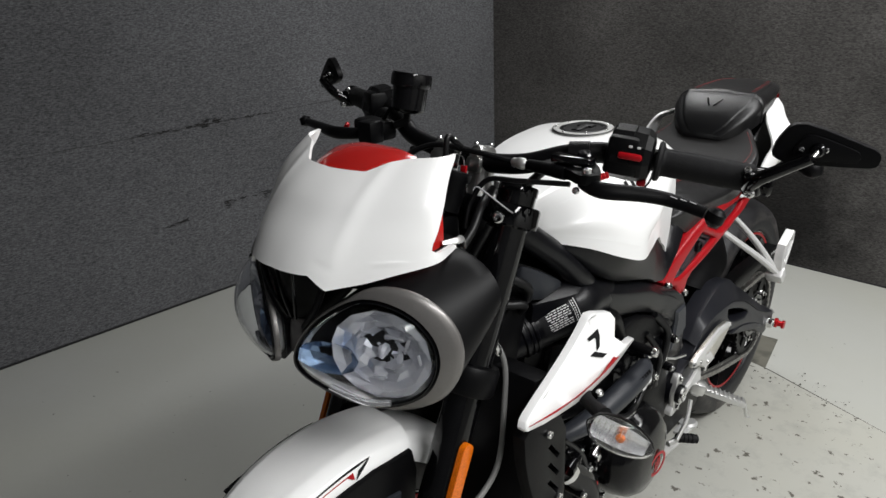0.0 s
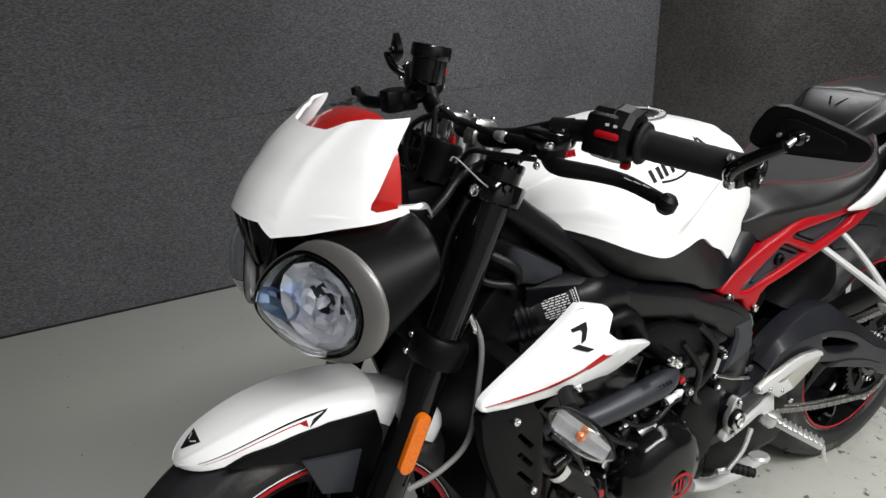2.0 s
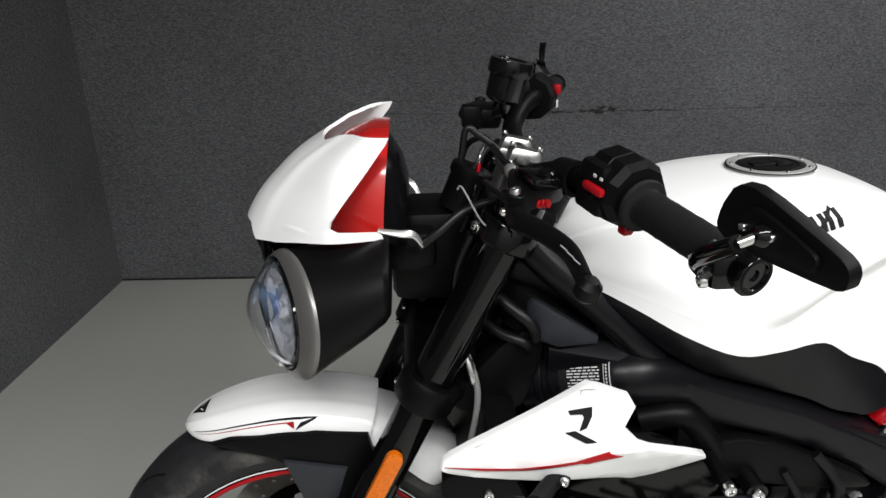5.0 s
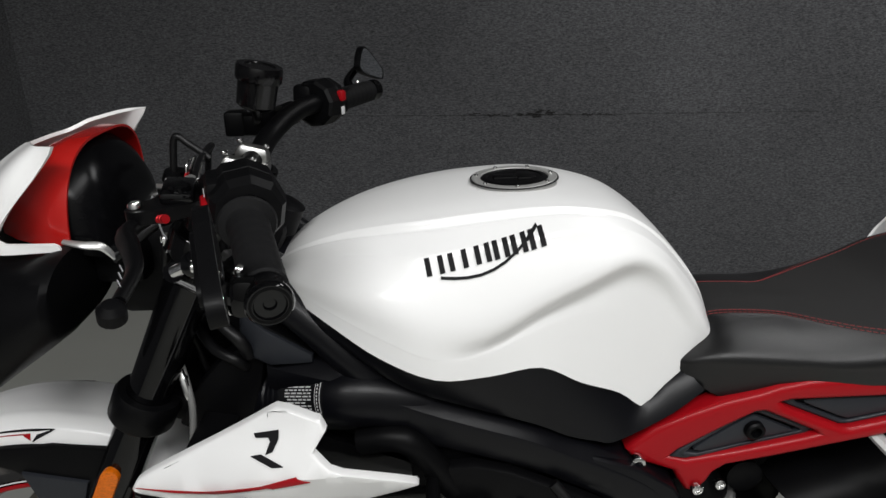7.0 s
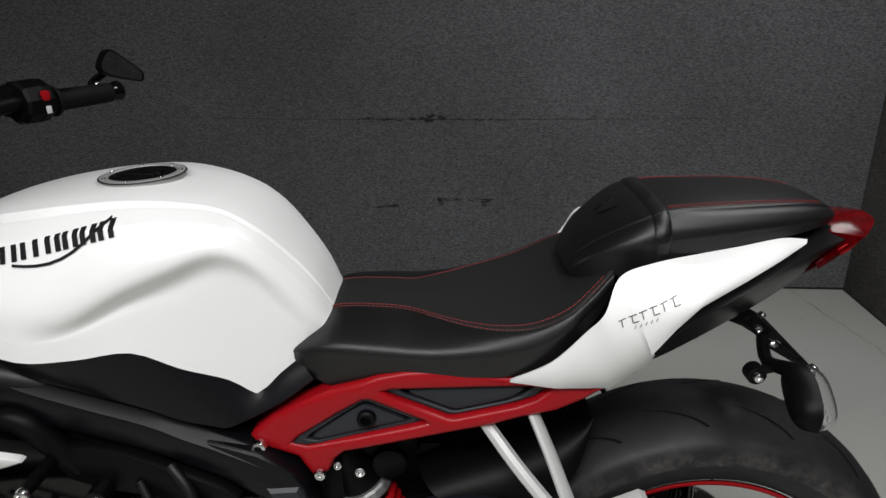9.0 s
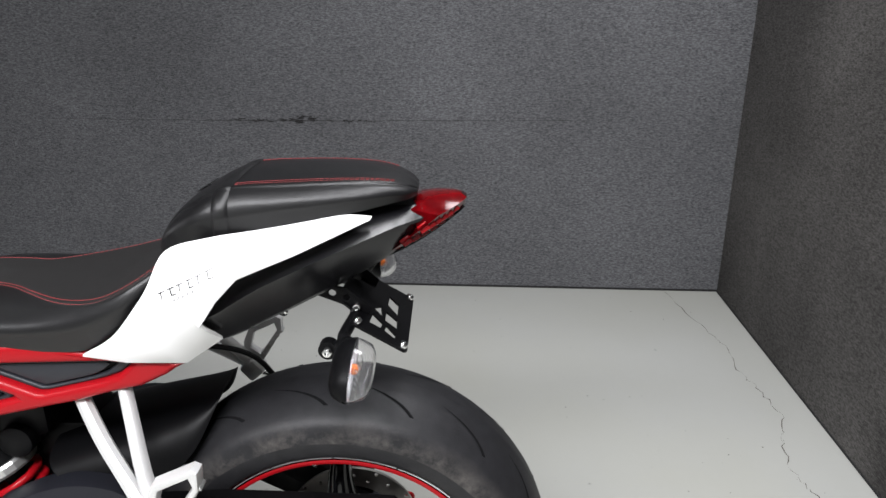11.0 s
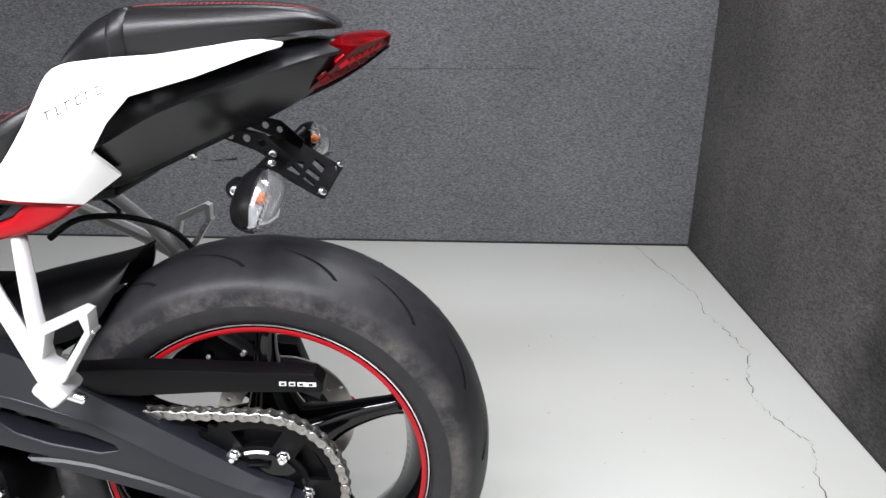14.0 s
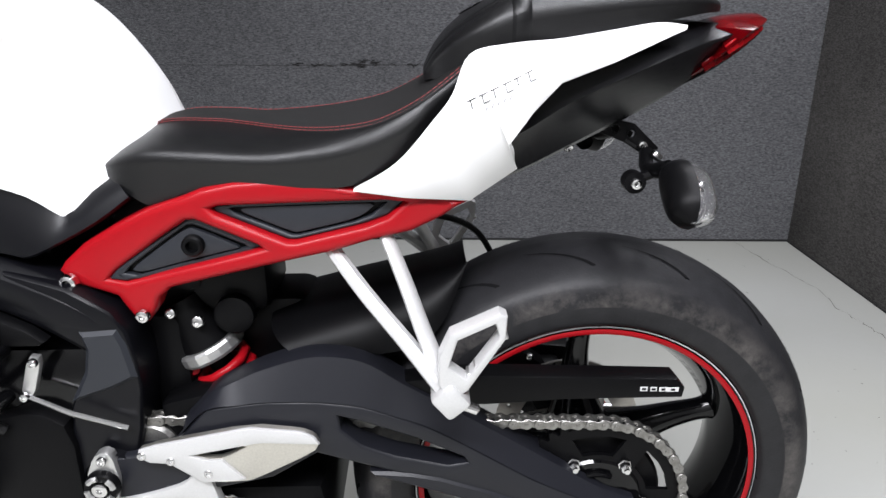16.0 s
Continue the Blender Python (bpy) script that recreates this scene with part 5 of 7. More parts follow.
LENS = [(0.0, 0.063), (0.045, 0.056), (0.076, 0.030), (0.083, -0.004), (0.066, -0.038), (0.026, -0.058), (-0.02, -0.057), (-0.060, -0.044), (-0.085, -0.024), (-0.078, 0.006), (-0.045, 0.040)]


def headlamp(s):
    c = Vector((-1.385, -0.101 * s, 0.842))
    e1 = Vector((0.42, -0.907 * s, 0)).normalized()
    n = Vector((-0.905, -0.42 * s, 0.06)).normalized()
    e2 = Vector((0.0, 0, 1))
    e2 = (e2 - n * e2.dot(n)).normalized()
    ring2 = [(q.x, q.y) for q in catmull([(a, b, 0) for a, b in LENS], 5, True)]

    def ring(k, depth, grow=0.0, shift=(0, 0)):
        out = []
        for a, b in ring2:
            l = math.hypot(a, b)
            f = (k * l + grow) / l
            out.append(c + e1 * (a * f + shift[0]) + e2 * (b * f + shift[1]) + n * depth)
        return out
    back = Vector((-1.250, -0.100 * s, 0.890))

    def lip(a, b):
        """The bezel is broad on the outer side and dies away inwards."""
        return 0.002 + 0.022 * max(0.0, math.cos(math.atan2(b, a) - 0.28))

    def collar(part_, depth, base=0.0055):
        out = []
        for a, b in ring2:
            l, g = math.hypot(a, b), lip(a, b)
            f = (l + base + part_ * g) / l
            out.append(c + e1 * a * f + e2 * b * f + n * (depth - 0.011 * part_ * g / 0.027))
        return out

    def rear(k, t):
        """Rings of the bucket gliding from the bezel to its back end."""
        out = []
        o = c + (back - c) * t - n * 0.013 * (1 - t)
        for a, b in ring2:
            l = math.hypot(a, b)
            f = k * (l + 0.0045 + lip(a, b)) / l
            p = (c + e1 * a * f + e2 * b * f) - c
            q = Vector((0, p.y * 0.96, p.z * 0.62))
            v = p * (1 - t) + q * t
            out.append(o + v)
        return out
    body = part("headlamp", skin([rear(1.0, 0.0), rear(1.0, 0.15), rear(1.0, 0.4), rear(1.0, 0.7), rear(0.98, 0.93), rear(0.90, 1.0)], True, True), BLACKP, bike, "bug-eyed headlamp in a matt black bucket", 45)
    part("bezel", skin([ring(1.0, -0.004, 0.004), collar(0.0, 0.001), collar(0.3, 0.0015), collar(0.65, 0.001), collar(0.92, 0.0), collar(1.0, -0.002), collar(1.0, -0.005)], True), TITAN, body, "titanium grey lamp bezel")
    part("lens_seal", skin([ring(1.0, -0.003, 0.0005), ring(1.0, 0.0035, 0.0015), ring(1.0, 0.0030, 0.0025), ring(1.0, -0.004, 0.0040)], True), GLOSS, body)
    rows = []
    for j in range(9):
        k = 1.0 - j / 8
        k = max(k, 0.02)
        rows.append(ring(k, 0.034 * (1 - k * k) ** 0.8))
    lens = skin(rows, True)
    ob = part("lens", thicken(lens, 0.0015), CLEAR, body, "clear polycarbonate lens", 60)
    ob.visible_shadow = False
    # reflectors inside
    part("lamp_tray", skin([ring(0.99, -0.003), ring(0.93, -0.014), ring(0.5, -0.034), ring(0.03, -0.038)], True), TRAYM, body)
    rc = c + e1 * 0.020 + e2 * 0.004
    jit = random.Random(21)
    rows = []
    for j in range(7):
        r = 0.060 * (1 - j / 6 * 0.86)
        row = []
        for q in range(15):
            a = 2 * math.pi * (q + jit.uniform(-0.22, 0.22)) / 15 + (0.2 if j % 2 else 0)
            d = 0.003 - 0.017 * (1 - (r / 0.060) ** 2) + (jit.uniform(-0.0055, 0.0055) if j else 0)
            row.append(rc + e1 * r * math.cos(a) * 1.0 + e2 * r * math.sin(a) * 0.90 + n * d)
        rows.append(row)
    part("reflector_bowl", skin(rows, True), FACET, body, "faceted chrome reflector", 4)
    part("bulb_shield", tube([rc - n * 0.020, rc - n * 0.006 + e2 * 0.002, rc + n * 0.002 - e2 * 0.004], [0.006, 0.0075, 0.003], 8, 3), FACET, body)
    for k in range(9):
        a0 = 0.4 + 0.71 * k + jit.uniform(-0.2, 0.2)
        rr = jit.uniform(0.022, 0.048)
        q = rc - n * (0.008 - 0.14 * rr) + (e1 * math.cos(a0) + e2 * math.sin(a0)) * rr
        part("reflector_fin", block((0.0015, 0.004, jit.uniform(0.010, 0.026)), Matrix.Translation(q) @ n.to_track_quat("X", "Z").to_matrix().to_4x4() @ pose(0, 0, 0, math.degrees(a0) + jit.uniform(-50, 50), 20, 0), 0.0006, seg=1), FACET, body)
    bc = c - e1 * 0.046 - e2 * 0.008
    rows = []
    for j in range(4):
        r = 0.034 * (1 - j / 3 * 0.8)
        row = []
        for q in range(11):
            a = 2 * math.pi * q / 11 + 0.3 * j
            row.append(bc + e1 * r * 1.15 * math.cos(a) + e2 * r * 0.62 * math.sin(a) + n * (0.002 + jit.uniform(-0.004, 0.004) - 0.018 * (1 - (r / 0.034) ** 2)))
        rows.append(row)
    part("position_reflector", skin(rows, True, False), BLUEB, body, "bluish faceted side reflector", 4)
    part("lower_trim", tube([c + e1 * -0.045 - e2 * 0.045 + n * 0.004, c + e1 * 0.0 - e2 * 0.056 + n * 0.008, c + e1 * 0.03 - e2 * 0.054 + n * 0.006], 0.004, 8, 4), REFLECT, body)
    return body


headlamp(1)
headlamp(-1)
part("lamp_bridge", block((0.10, 0.17, 0.020), pose(-1.325, 0, 0.922), 0.006), BLACKP, bike, "black lamp carrier")
part("lamp_bracket", block((0.10, 0.10, 0.12), pose(-1.20, 0, 0.88), 0.015), BLACKP, bike)
part("lamp_bracket", block((0.06, 0.16, 0.05), pose(-1.225, 0, 0.90), 0.01), BLACKP, bike)

# ---------------- handlebar and controls ----------------
BAR = [(-1.086, 0, 0.992), (-1.090, -0.055, 0.992), (-1.086, -0.110, 0.999), (-1.062, -0.165, 1.014), (-1.030, -0.222, 1.014), (-0.974, -0.378, 0.992)]
left = BAR[::-1]
right = [(u + 0.008, -v, w + 0.038 * min(1, -v / 0.38)) for u, v, w in BAR[1:]]
handlebar = part("handlebar", tube(left + right, 0.0138, 16, 6), BLACKP, bike, "matt black tapered handlebar")
for s in (1, -1):
    lift = 0.0 if s > 0 else 0.030
    g0, g1 = Vector((-1.017 + 0.2 * lift, -0.259 * s, 1.009 + 0.7 * lift)), Vector((-0.979 + 0.4 * lift, -0.364 * s, 0.994 + 1.2 * lift))
    d = (g1 - g0).normalized()
    prof = [(0, 0.0145), (0, 0.0245), (0.003, 0.0255), (0.006, 0.0240), (0.008, 0.0185)]
    ln = (g1 - g0).length
    for k in range(14):
        a = 0.010 + (ln - 0.014) * k / 13
        prof += [(a, 0.0176 - 0.0007 * k / 13), (a + 0.003, 0.0176 - 0.0007 * k / 13 + (0.0003 if k % 2 else 0))]
    prof += [(ln, 0.0172), (ln + 0.002, 0.0155), (ln + 0.002, 0.0)]
    part("grip", lathe(prof, g0, g1 - g0, 24), GRIPM, handlebar, "black ribbed rubber grip")
    be = lathe([(0, 0.0155), (0.014, 0.0165), (0.016, 0.0175), (0.019, 0.0175), (0.021, 0.016), (0.021, 0.012), (0.019, 0.011), (0.019, 0.005), (0.017, 0.004), (0.017, 0)], g1 + d * 0.003, d, 32)
    part("bar_end", be, GLOSS, handlebar, "gloss black bar end weight")
    part("bar_end_ring", lathe([(0.0202, 0.0150), (0.0215, 0.0148), (0.0215, 0.0128), (0.0202, 0.0126)], g1 + d * 0.003, d, 28), BLACKP, handlebar)
    # riser with its clamp
    rs = join(lathe([(-0.056, 0.026), (-0.048, 0.025), (-0.034, 0.020), (-0.018, 0.019), (-0.006, 0.021)], (-1.086, -0.034 * s, 0.992), (0.25, 0, 1), 20),
              block((0.046, 0.026, 0.022), Matrix.Translation((-1.088, -0.034 * s, 0.986)) @ pose(0, 0, 0, 0, 14, 0), 0.005),
              block((0.046, 0.024, 0.020), Matrix.Translation((-1.084, -0.034 * s, 1.003)) @ pose(0, 0, 0, 0, 14, 0), 0.007, 0.8))
    part("riser", rs, CASTM, handlebar, "satin silver handlebar riser")
    for du in (-0.016, 0.016):
        bolt((-1.083 + du, -0.034 * s, 1.013 - du * 0.25), (0.25, 0, 1), 0.0042, handlebar)
    # switch housing
    c = Vector((-1.026, -0.226 * s, 1.017 + lift * 0.6))
    along = (g1 - g0).normalized()
    fr = along.to_track_quat("Y", "Z").to_matrix().to_4x4()
    hs = join(lathe([(-0.024, 0.014), (-0.024, 0.030), (-0.020, 0.0345), (0.003, 0.0355), (0.004, 0.0345), (0.005, 0.0355), (0.020, 0.034), (0.028, 0.029), (0.030, 0.020)], c, along, 10), block((0.034, 0.042, 0.050), Matrix.Translation(c + Vector((-0.018, 0, 0.002))) @ fr, 0.006, 0.9, 2))
    part("switch_housing", hs, BLACKP, handlebar, "matt black switch housing", 24)
    m = Matrix.Translation(c) @ fr
    part("red_switch", block((0.009, 0.030, 0.0085) if s > 0 else (0.012, 0.012, 0.016), m @ pose(0.0335, 0.004, 0.004) if s > 0 else m @ pose(0.034, 0.004, 0.010), 0.0035), RED, handlebar, "red rocker switch")
    if s > 0:
        part("red_switch", block((0.012, 0.012, 0.010), m @ pose(0.004, 0.022, -0.034), 0.003), RED, handlebar, "red horn button")
        for k in (-1, 1):
            part("switch_mark", block((0.0006, 0.0045, 0.003), m @ pose(0.0338, 0.008 + 0.005 * k, 0.0165) @ pose(0, 0, 0, 0, -3, 0), 0.0002, seg=1), DECALW, handlebar)
    else:
        part("switch_mark", block((0.002, 0.009, 0.012), m @ pose(0.0345, 0.006, -0.012), 0.001), DECALW, handlebar)
    # mirror on the bar end
    cl = g1 + Vector((-0.006, -0.004 * s, 0.004))
    mir_c = Vector((-0.9935 if s > 0 else -0.974, -0.442 * s if s > 0 else 0.433, 1.046 if s > 0 else 1.068))
    stem = join(block((0.026, 0.022, 0.030), Matrix.Translation(cl + Vector((-0.004, -0.002 * s, -0.006))), 0.006),
                tube([cl + Vector((-0.012, 0, -0.010)), cl + Vector((-0.030, -0.016 * s, 0.008)), mir_c + Vector((-0.020, 0.008 * s, -0.009))], [0.009, 0.008, 0.0065], 10, 4), lathe([(-0.005, 0.0), (-0.004, 0.006), (0.0, 0.0085), (0.004, 0.0085), (0.006, 0.0)], mir_c + Vector((-0.008, 0.006 * s, -0.003)), (1, 0, 0), 14))
    part("mirror_arm", stem, GLOSS, handlebar, "black bar-end mirror arm")
    bolt(cl + Vector((-0.018, -0.004 * s, -0.014)), (-1, 0, -0.2), 0.0062, handlebar)
    bolt(cl + Vector((-0.010, 0.004 * s, 0.010)), (-0.8, 0, 0.6), 0.0048, handlebar)
    part("mirror_pin", tube([mir_c + Vector((-0.020, 0.008 * s, -0.009)), mir_c + Vector((-0.010, 0.006 * s, -0.004))], 0.0038, 12, 1), CHROME, handlebar, "bright ball pin")
    out2 = [(-0.054, -0.012), (-0.050, 0.004), (-0.037, 0.024), (-0.018, 0.025), (0.045, 0.001), (0.052, -0.004), (0.054, -0.010), (0.052, -0.019), (0.044, -0.022), (-0.024, -0.022), (-0.044, -0.019)]
    sh = slab([(a, b) for a, b in out2], 0, 0.010, 0.004, (), 1, seg=3)
    # outline runs outwards along local x; its back faces the nose
    base = Matrix(((0, 1, 0, 0), (-s, 0, 0, 0), (0, 0, 1, 0), (0, 0, 0, 1)))
    mm = Matrix.Translation(mir_c) @ pose(0, 0, 0, 0, -5, 18 * s) @ base @ pose(0, 0, 0, 0, 0 if s > 0 else 14, 0)
    sh.transform(mm)
    part("mirror_shell", sh, BLACKP, handlebar, "gloss black mirror shell")
    gl = slab(shrink(out2, 0.90), 0.0094, 0.0008, 0, (), 2)
    gl.transform(mm)
    part("mirror_glass", gl, MIRROR, handlebar, "mirror glass")
    rd = slab(shrink(out2, 0.62), -0.0035, 0.005, 0.003, (), 1)
    rd.transform(mm)
    part("mirror_ridge", rd, BLACKP, handlebar)
    for k in (-1, 1):
        p = mm @ Vector((-0.012 + 0.012 * k, -0.0035, -0.002))
        bolt(p, mm.to_3x3() @ Vector((0, -1, 0)), 0.0032, handlebar)

# left clutch perch and lever
FLATTEN = Matrix(((1, 0, 0, 0), (0, 0, 1, 0), (0, 1, 0, 0), (0, 0, 0, 1)))


def flat_plate(outline, w0, thick, bevel=0.002, holes=(), rounds=1):
    """A plate lying level: outline of (u, v)."""
    b = slab(outline, w0, thick, bevel, holes, rounds)
    b.transform(FLATTEN)
    return b


perch = join(flat_plate([(-1.072, -0.158), (-1.074, -0.205), (-1.098, -0.226), (-1.118, -0.238), (-1.133, -0.232), (-1.135, -0.216), (-1.122, -0.196), (-1.118, -0.150), (-1.105, -0.146)], 0.999, 0.013, 0.003, [[(-1.086, -0.178), (-1.088, -0.200), (-1.108, -0.208), (-1.106, -0.178)]]),
             tube([(-1.112, -0.130, 1.006), (-1.115, -0.16, 1.006), (-1.118, -0.19, 1.005)], [0.007, 0.0085, 0.0085], 12, 3),
             lathe([(-0.013, 0.014), (-0.013, 0.0185), (0.013, 0.0185), (0.013, 0.014)], (-1.064, -0.176, 1.014), (0.45, -0.9, 0.03), 24))
lever_perch = part("clutch_perch", perch, BLACKP, bike, "black alloy clutch perch")
part("clutch_lever", join(tube([(-1.120, -0.215, 0.999), (-1.128, -0.245, 0.996), (-1.108, -0.283, 0.993), (-1.094, -0.315, 0.988), (-1.091, -0.355, 0.980)], [0.0085, 0.0105, 0.0095, 0.0085, 0.0075], 14, 6, flat=0.7), lathe([(-0.011, 0.0), (-0.010, 0.006), (-0.005, 0.0105), (0.005, 0.0105), (0.010, 0.006), (0.011, 0)], (-1.091, -0.366, 0.977), (0.2, -0.3, 0.9), 18)), BLACKP, lever_perch, "black folding lever with a ball end")
for k in range(3):
    part("lever_mark", tube([(-1.1025 + 0.003 * k, -0.318 - 0.010 * k, 0.9955 - 0.002 * k), (-1.098 + 0.003 * k, -0.324 - 0.010 * k, 0.9925 - 0.002 * k)], 0.0006, 6, 1), GREYDEC, lever_perch)
part("lever_adjuster", lathe([(-0.006, 0), (-0.006, 0.0042), (-0.003, 0.0042), (-0.0025, 0.0034), (-0.0015, 0.0042), (0.0015, 0.0042), (0.002, 0.0034), (0.003, 0.0042), (0.006, 0.0042), (0.006, 0)], (-1.100, -0.231, 1.004), (0.75, -0.6, 0.2), 10), REDMETAL, lever_perch, "red anodised adjuster")
bolt((-1.125, -0.224, 1.0125), (-0.2, 0, 1), 0.0065, lever_perch)
bolt((-1.134, -0.215, 0.992), (-1, 0, 0.1), 0.0045, lever_perch)
part("cable_adjuster", lathe([(0, 0.004), (0.01, 0.006), (0.014, 0.006), (0.02, 0.0045), (0.03, 0.0045), (0.03, 0)], (-1.110, -0.135, 1.006), (-0.05, 1, 0.0), 12), CHROME, lever_perch)
part("clutch_cable", tube([(-1.111, -0.105, 1.006), (-1.122, -0.05, 1.014), (-1.130, 0.02, 1.016), (-1.150, 0.060, 0.990), (-1.15, 0.06, 0.93), (-1.09, 0.02, 0.86)], 0.0042, 8, 6), HOSE, lever_perch, "black clutch cable")
part("clutch_cable", tube([(-1.125, -0.20, 0.995), (-1.135, -0.13, 0.990), (-1.140, -0.085, 0.985), (-1.150, -0.065, 0.955), (-1.165, -0.065, 0.92)], 0.0036, 8, 6), HOSE, lever_perch)

# right master cylinder, lever and reservoir
mcyl = join(block((0.038, 0.070, 0.030), Matrix.Translation((-1.105, 0.165, 1.018)) @ pose(0, 0, 0, 0, 0, -10), 0.007), lathe([(-0.012, 0.017), (0.012, 0.017)], (-1.068, 0.178, 1.024), (0.4, 0.9, 0.1), 20), block((0.028, 0.03, 0.034), pose(-1.132, 0.145, 1.020), 0.004))
mc = part("brake_master_cylinder", mcyl, BLACKP, bike, "black front brake master cylinder")
part("brake_lever", join(tube([(-1.120, 0.185, 1.010), (-1.135, 0.225, 1.010), (-1.120, 0.28, 1.010), (-1.100, 0.34, 1.008)], [0.009, 0.010, 0.008, 0.0065], 10, 6), lathe([(-0.010, 0.0), (-0.006, 0.0095), (0.006, 0.0095), (0.010, 0)], (-1.097, 0.352, 1.008), (0, 0.3, 1), 14)), BLACKP, mc, "black brake lever")
part("lever_adjuster", lathe([(-0.006, 0), (-0.006, 0.0042), (0.006, 0.0042), (0.006, 0)], (-1.110, 0.226, 1.016), (0.75, 0.6, 0.2), 10), REDMETAL, mc)
RT, RB = Vector((-1.080, 0.101, 1.104)), Vector((-1.093, 0.104, 1.046))
rax = RT - RB
part("fluid_reservoir", lathe([(0, 0.0), (0, 0.017), (0.003, 0.0225), (0.006, 0.0255), (0.042, 0.0265)], RB, rax, 40), ENGINE, mc, "smoked black brake fluid reservoir")
cap_prof = [(0.038, 0.0262), (0.038, 0.0295), (0.041, 0.0305), (0.054, 0.0305), (0.058, 0.0290), (0.058, 0.020), (0.0565, 0.019), (0.0565, 0)]
part("reservoir_cap", lathe(cap_prof, RB, rax, 40), ENGINE, mc, "black ribbed reservoir cap", 50)
part("reservoir_hose", tube([RB, RB + Vector((0, 0.004, -0.012)), (-1.100, 0.125, 1.026)], 0.006, 10, 5), HOSE, mc)
part("reservoir_bracket", tube([RB + Vector((0.01, 0.018, 0.01)), (-1.09, 0.14, 1.05), (-1.10, 0.150, 1.032)], 0.005, 8, 4, flat=0.5), BLACKP, mc)

# ignition, key, hoses round the steering head
ign = part("ignition_switch", lathe([(-0.05, 0.022), (-0.01, 0.024), (-0.006, 0.027), (0.004, 0.027), (0.006, 0.024), (0.006, 0.010), (0.003, 0.009), (0.003, 0)], (-1.148, -0.03, 0.985), fd, 24), BLACKP, bike, "black ignition lock")
part("key", join(block((0.002, 0.012, 0.024), Matrix.Translation((-1.139, -0.030, 1.004)) @ pose(0, 0, 0, 0, 25, 0), 0.0008), tube([(-1.138, -0.033, 1.012), (-1.140, -0.045, 1.008), (-1.142, -0.047, 0.992)], 0.0012, 6, 4), block((0.0016, 0.008, 0.03), Matrix.Translation((-1.146, -0.050, 0.972)) @ pose(0, 0, 0, 0, 12, 0), 0.0006)), CHROME, ign, "steel key on a ring")
part("key_tag", block((0.004, 0.010, 0.014), Matrix.Translation((-1.142, -0.046, 0.992)) @ pose(0, 0, 0, 0, 12, 0), 0.0015), RED, ign, "small red tag")
part("wire_tie", tube([(-1.17, -0.085, 0.978), (-1.165, -0.09, 0.982), (-1.150, -0.12, 0.957), (-1.142, -0.128, 0.948)], 0.0011, 6, 3), GREYDEC, ign)
HOSES = (
    ([(-1.11, -0.07, 0.962), (-1.16, -0.09, 0.955), (-1.19, -0.10, 0.935), (-1.215, -0.10, 0.915)], 0.006),
    ([(-1.117, -0.03, 1.011), (-1.140, -0.03, 1.029), (-1.155, -0.03, 1.036), (-1.163, -0.03, 0.992), (-1.181, -0.03, 0.933), (-1.17, -0.02, 0.85)], 0.0042),
    ([(-1.10, 0.09, 0.995), (-1.125, 0.06, 0.985), (-1.14, 0.02, 0.955), (-1.14, -0.01, 0.90), (-1.12, -0.02, 0.80)], 0.0045),
    ([(-1.06, -0.12, 0.985), (-1.09, -0.10, 0.955), (-1.085, -0.07, 0.90), (-1.05, -0.06, 0.85)], 0.006),
    ([(-1.155, -0.10, 0.93), (-1.17, -0.075, 0.87), (-1.165, -0.05, 0.80), (-1.15, -0.05, 0.74)], 0.0055),
    ([(-1.15, -0.06, 0.86), (-1.11, -0.10, 0.835), (-1.085, -0.112, 0.815), (-1.078, -0.105, 0.792)], 0.0075),
    ([(-1.16, -0.05, 0.82), (-1.125, -0.095, 0.80), (-1.095, -0.112, 0.792), (-1.085, -0.10, 0.775)], 0.0065))
for path, r in HOSES:
    part("hose", tube(path, r, 10, 6), HOSE, bike)
part("brake_hose", tube([(-1.165, -0.095, 0.78), (-1.150, -0.118, 0.73), (-1.160, -0.126, 0.66), (-1.185, -0.135, 0.585), (-1.235, -0.142, 0.560), (-1.285, -0.135, 0.545)], 0.0042, 10, 6), GREYHOSE, bike, "grey braided brake hose")
part("hose_union", lathe([(-0.02, 0.004), (-0.015, 0.0062), (0.01, 0.0062), (0.014, 0.0045), (0.02, 0.0045)], (-1.158, -0.108, 0.755), (-0.3, 0.3, 1), 10), CHROME, bike)
part("steering_head", join(lathe([(-0.09, 0.034), (-0.085, 0.04), (0.06, 0.04), (0.07, 0.034), (0.07, 0)], (-1.075, 0, 0.83), fd, 24), block((0.12, 0.13, 0.10), Matrix.Translation((-1.055, 0, 0.83)), 0.02)), FRAMEP, bike)

# ---------------- radiator shrouds, engine ----------------
WING = [(-1.203, 0.672), (-1.196, 0.684), (-1.160, 0.706), (-1.045, 0.768), (-1.030, 0.775), (-0.974, 0.757), (-0.998, 0.720), (-0.884, 0.670), (-0.880, 0.661), (-0.965, 0.640), (-1.000, 0.651), (-1.110, 0.656), (-1.190, 0.664)]


def wing_bend(u, w):
    """The shroud stands out furthest along its red flash and falls away all round."""
    d = w - (0.673 + 0.144 * (u + 1.198))
    return 0.40 * max(0, d) + 0.45 * max(0, -d) + 0.008 * max(0, (u + 0.99) / 0.104) ** 1.2 + 0.023 * max(0, (-1.05 - u) / 0.148) ** 1.5


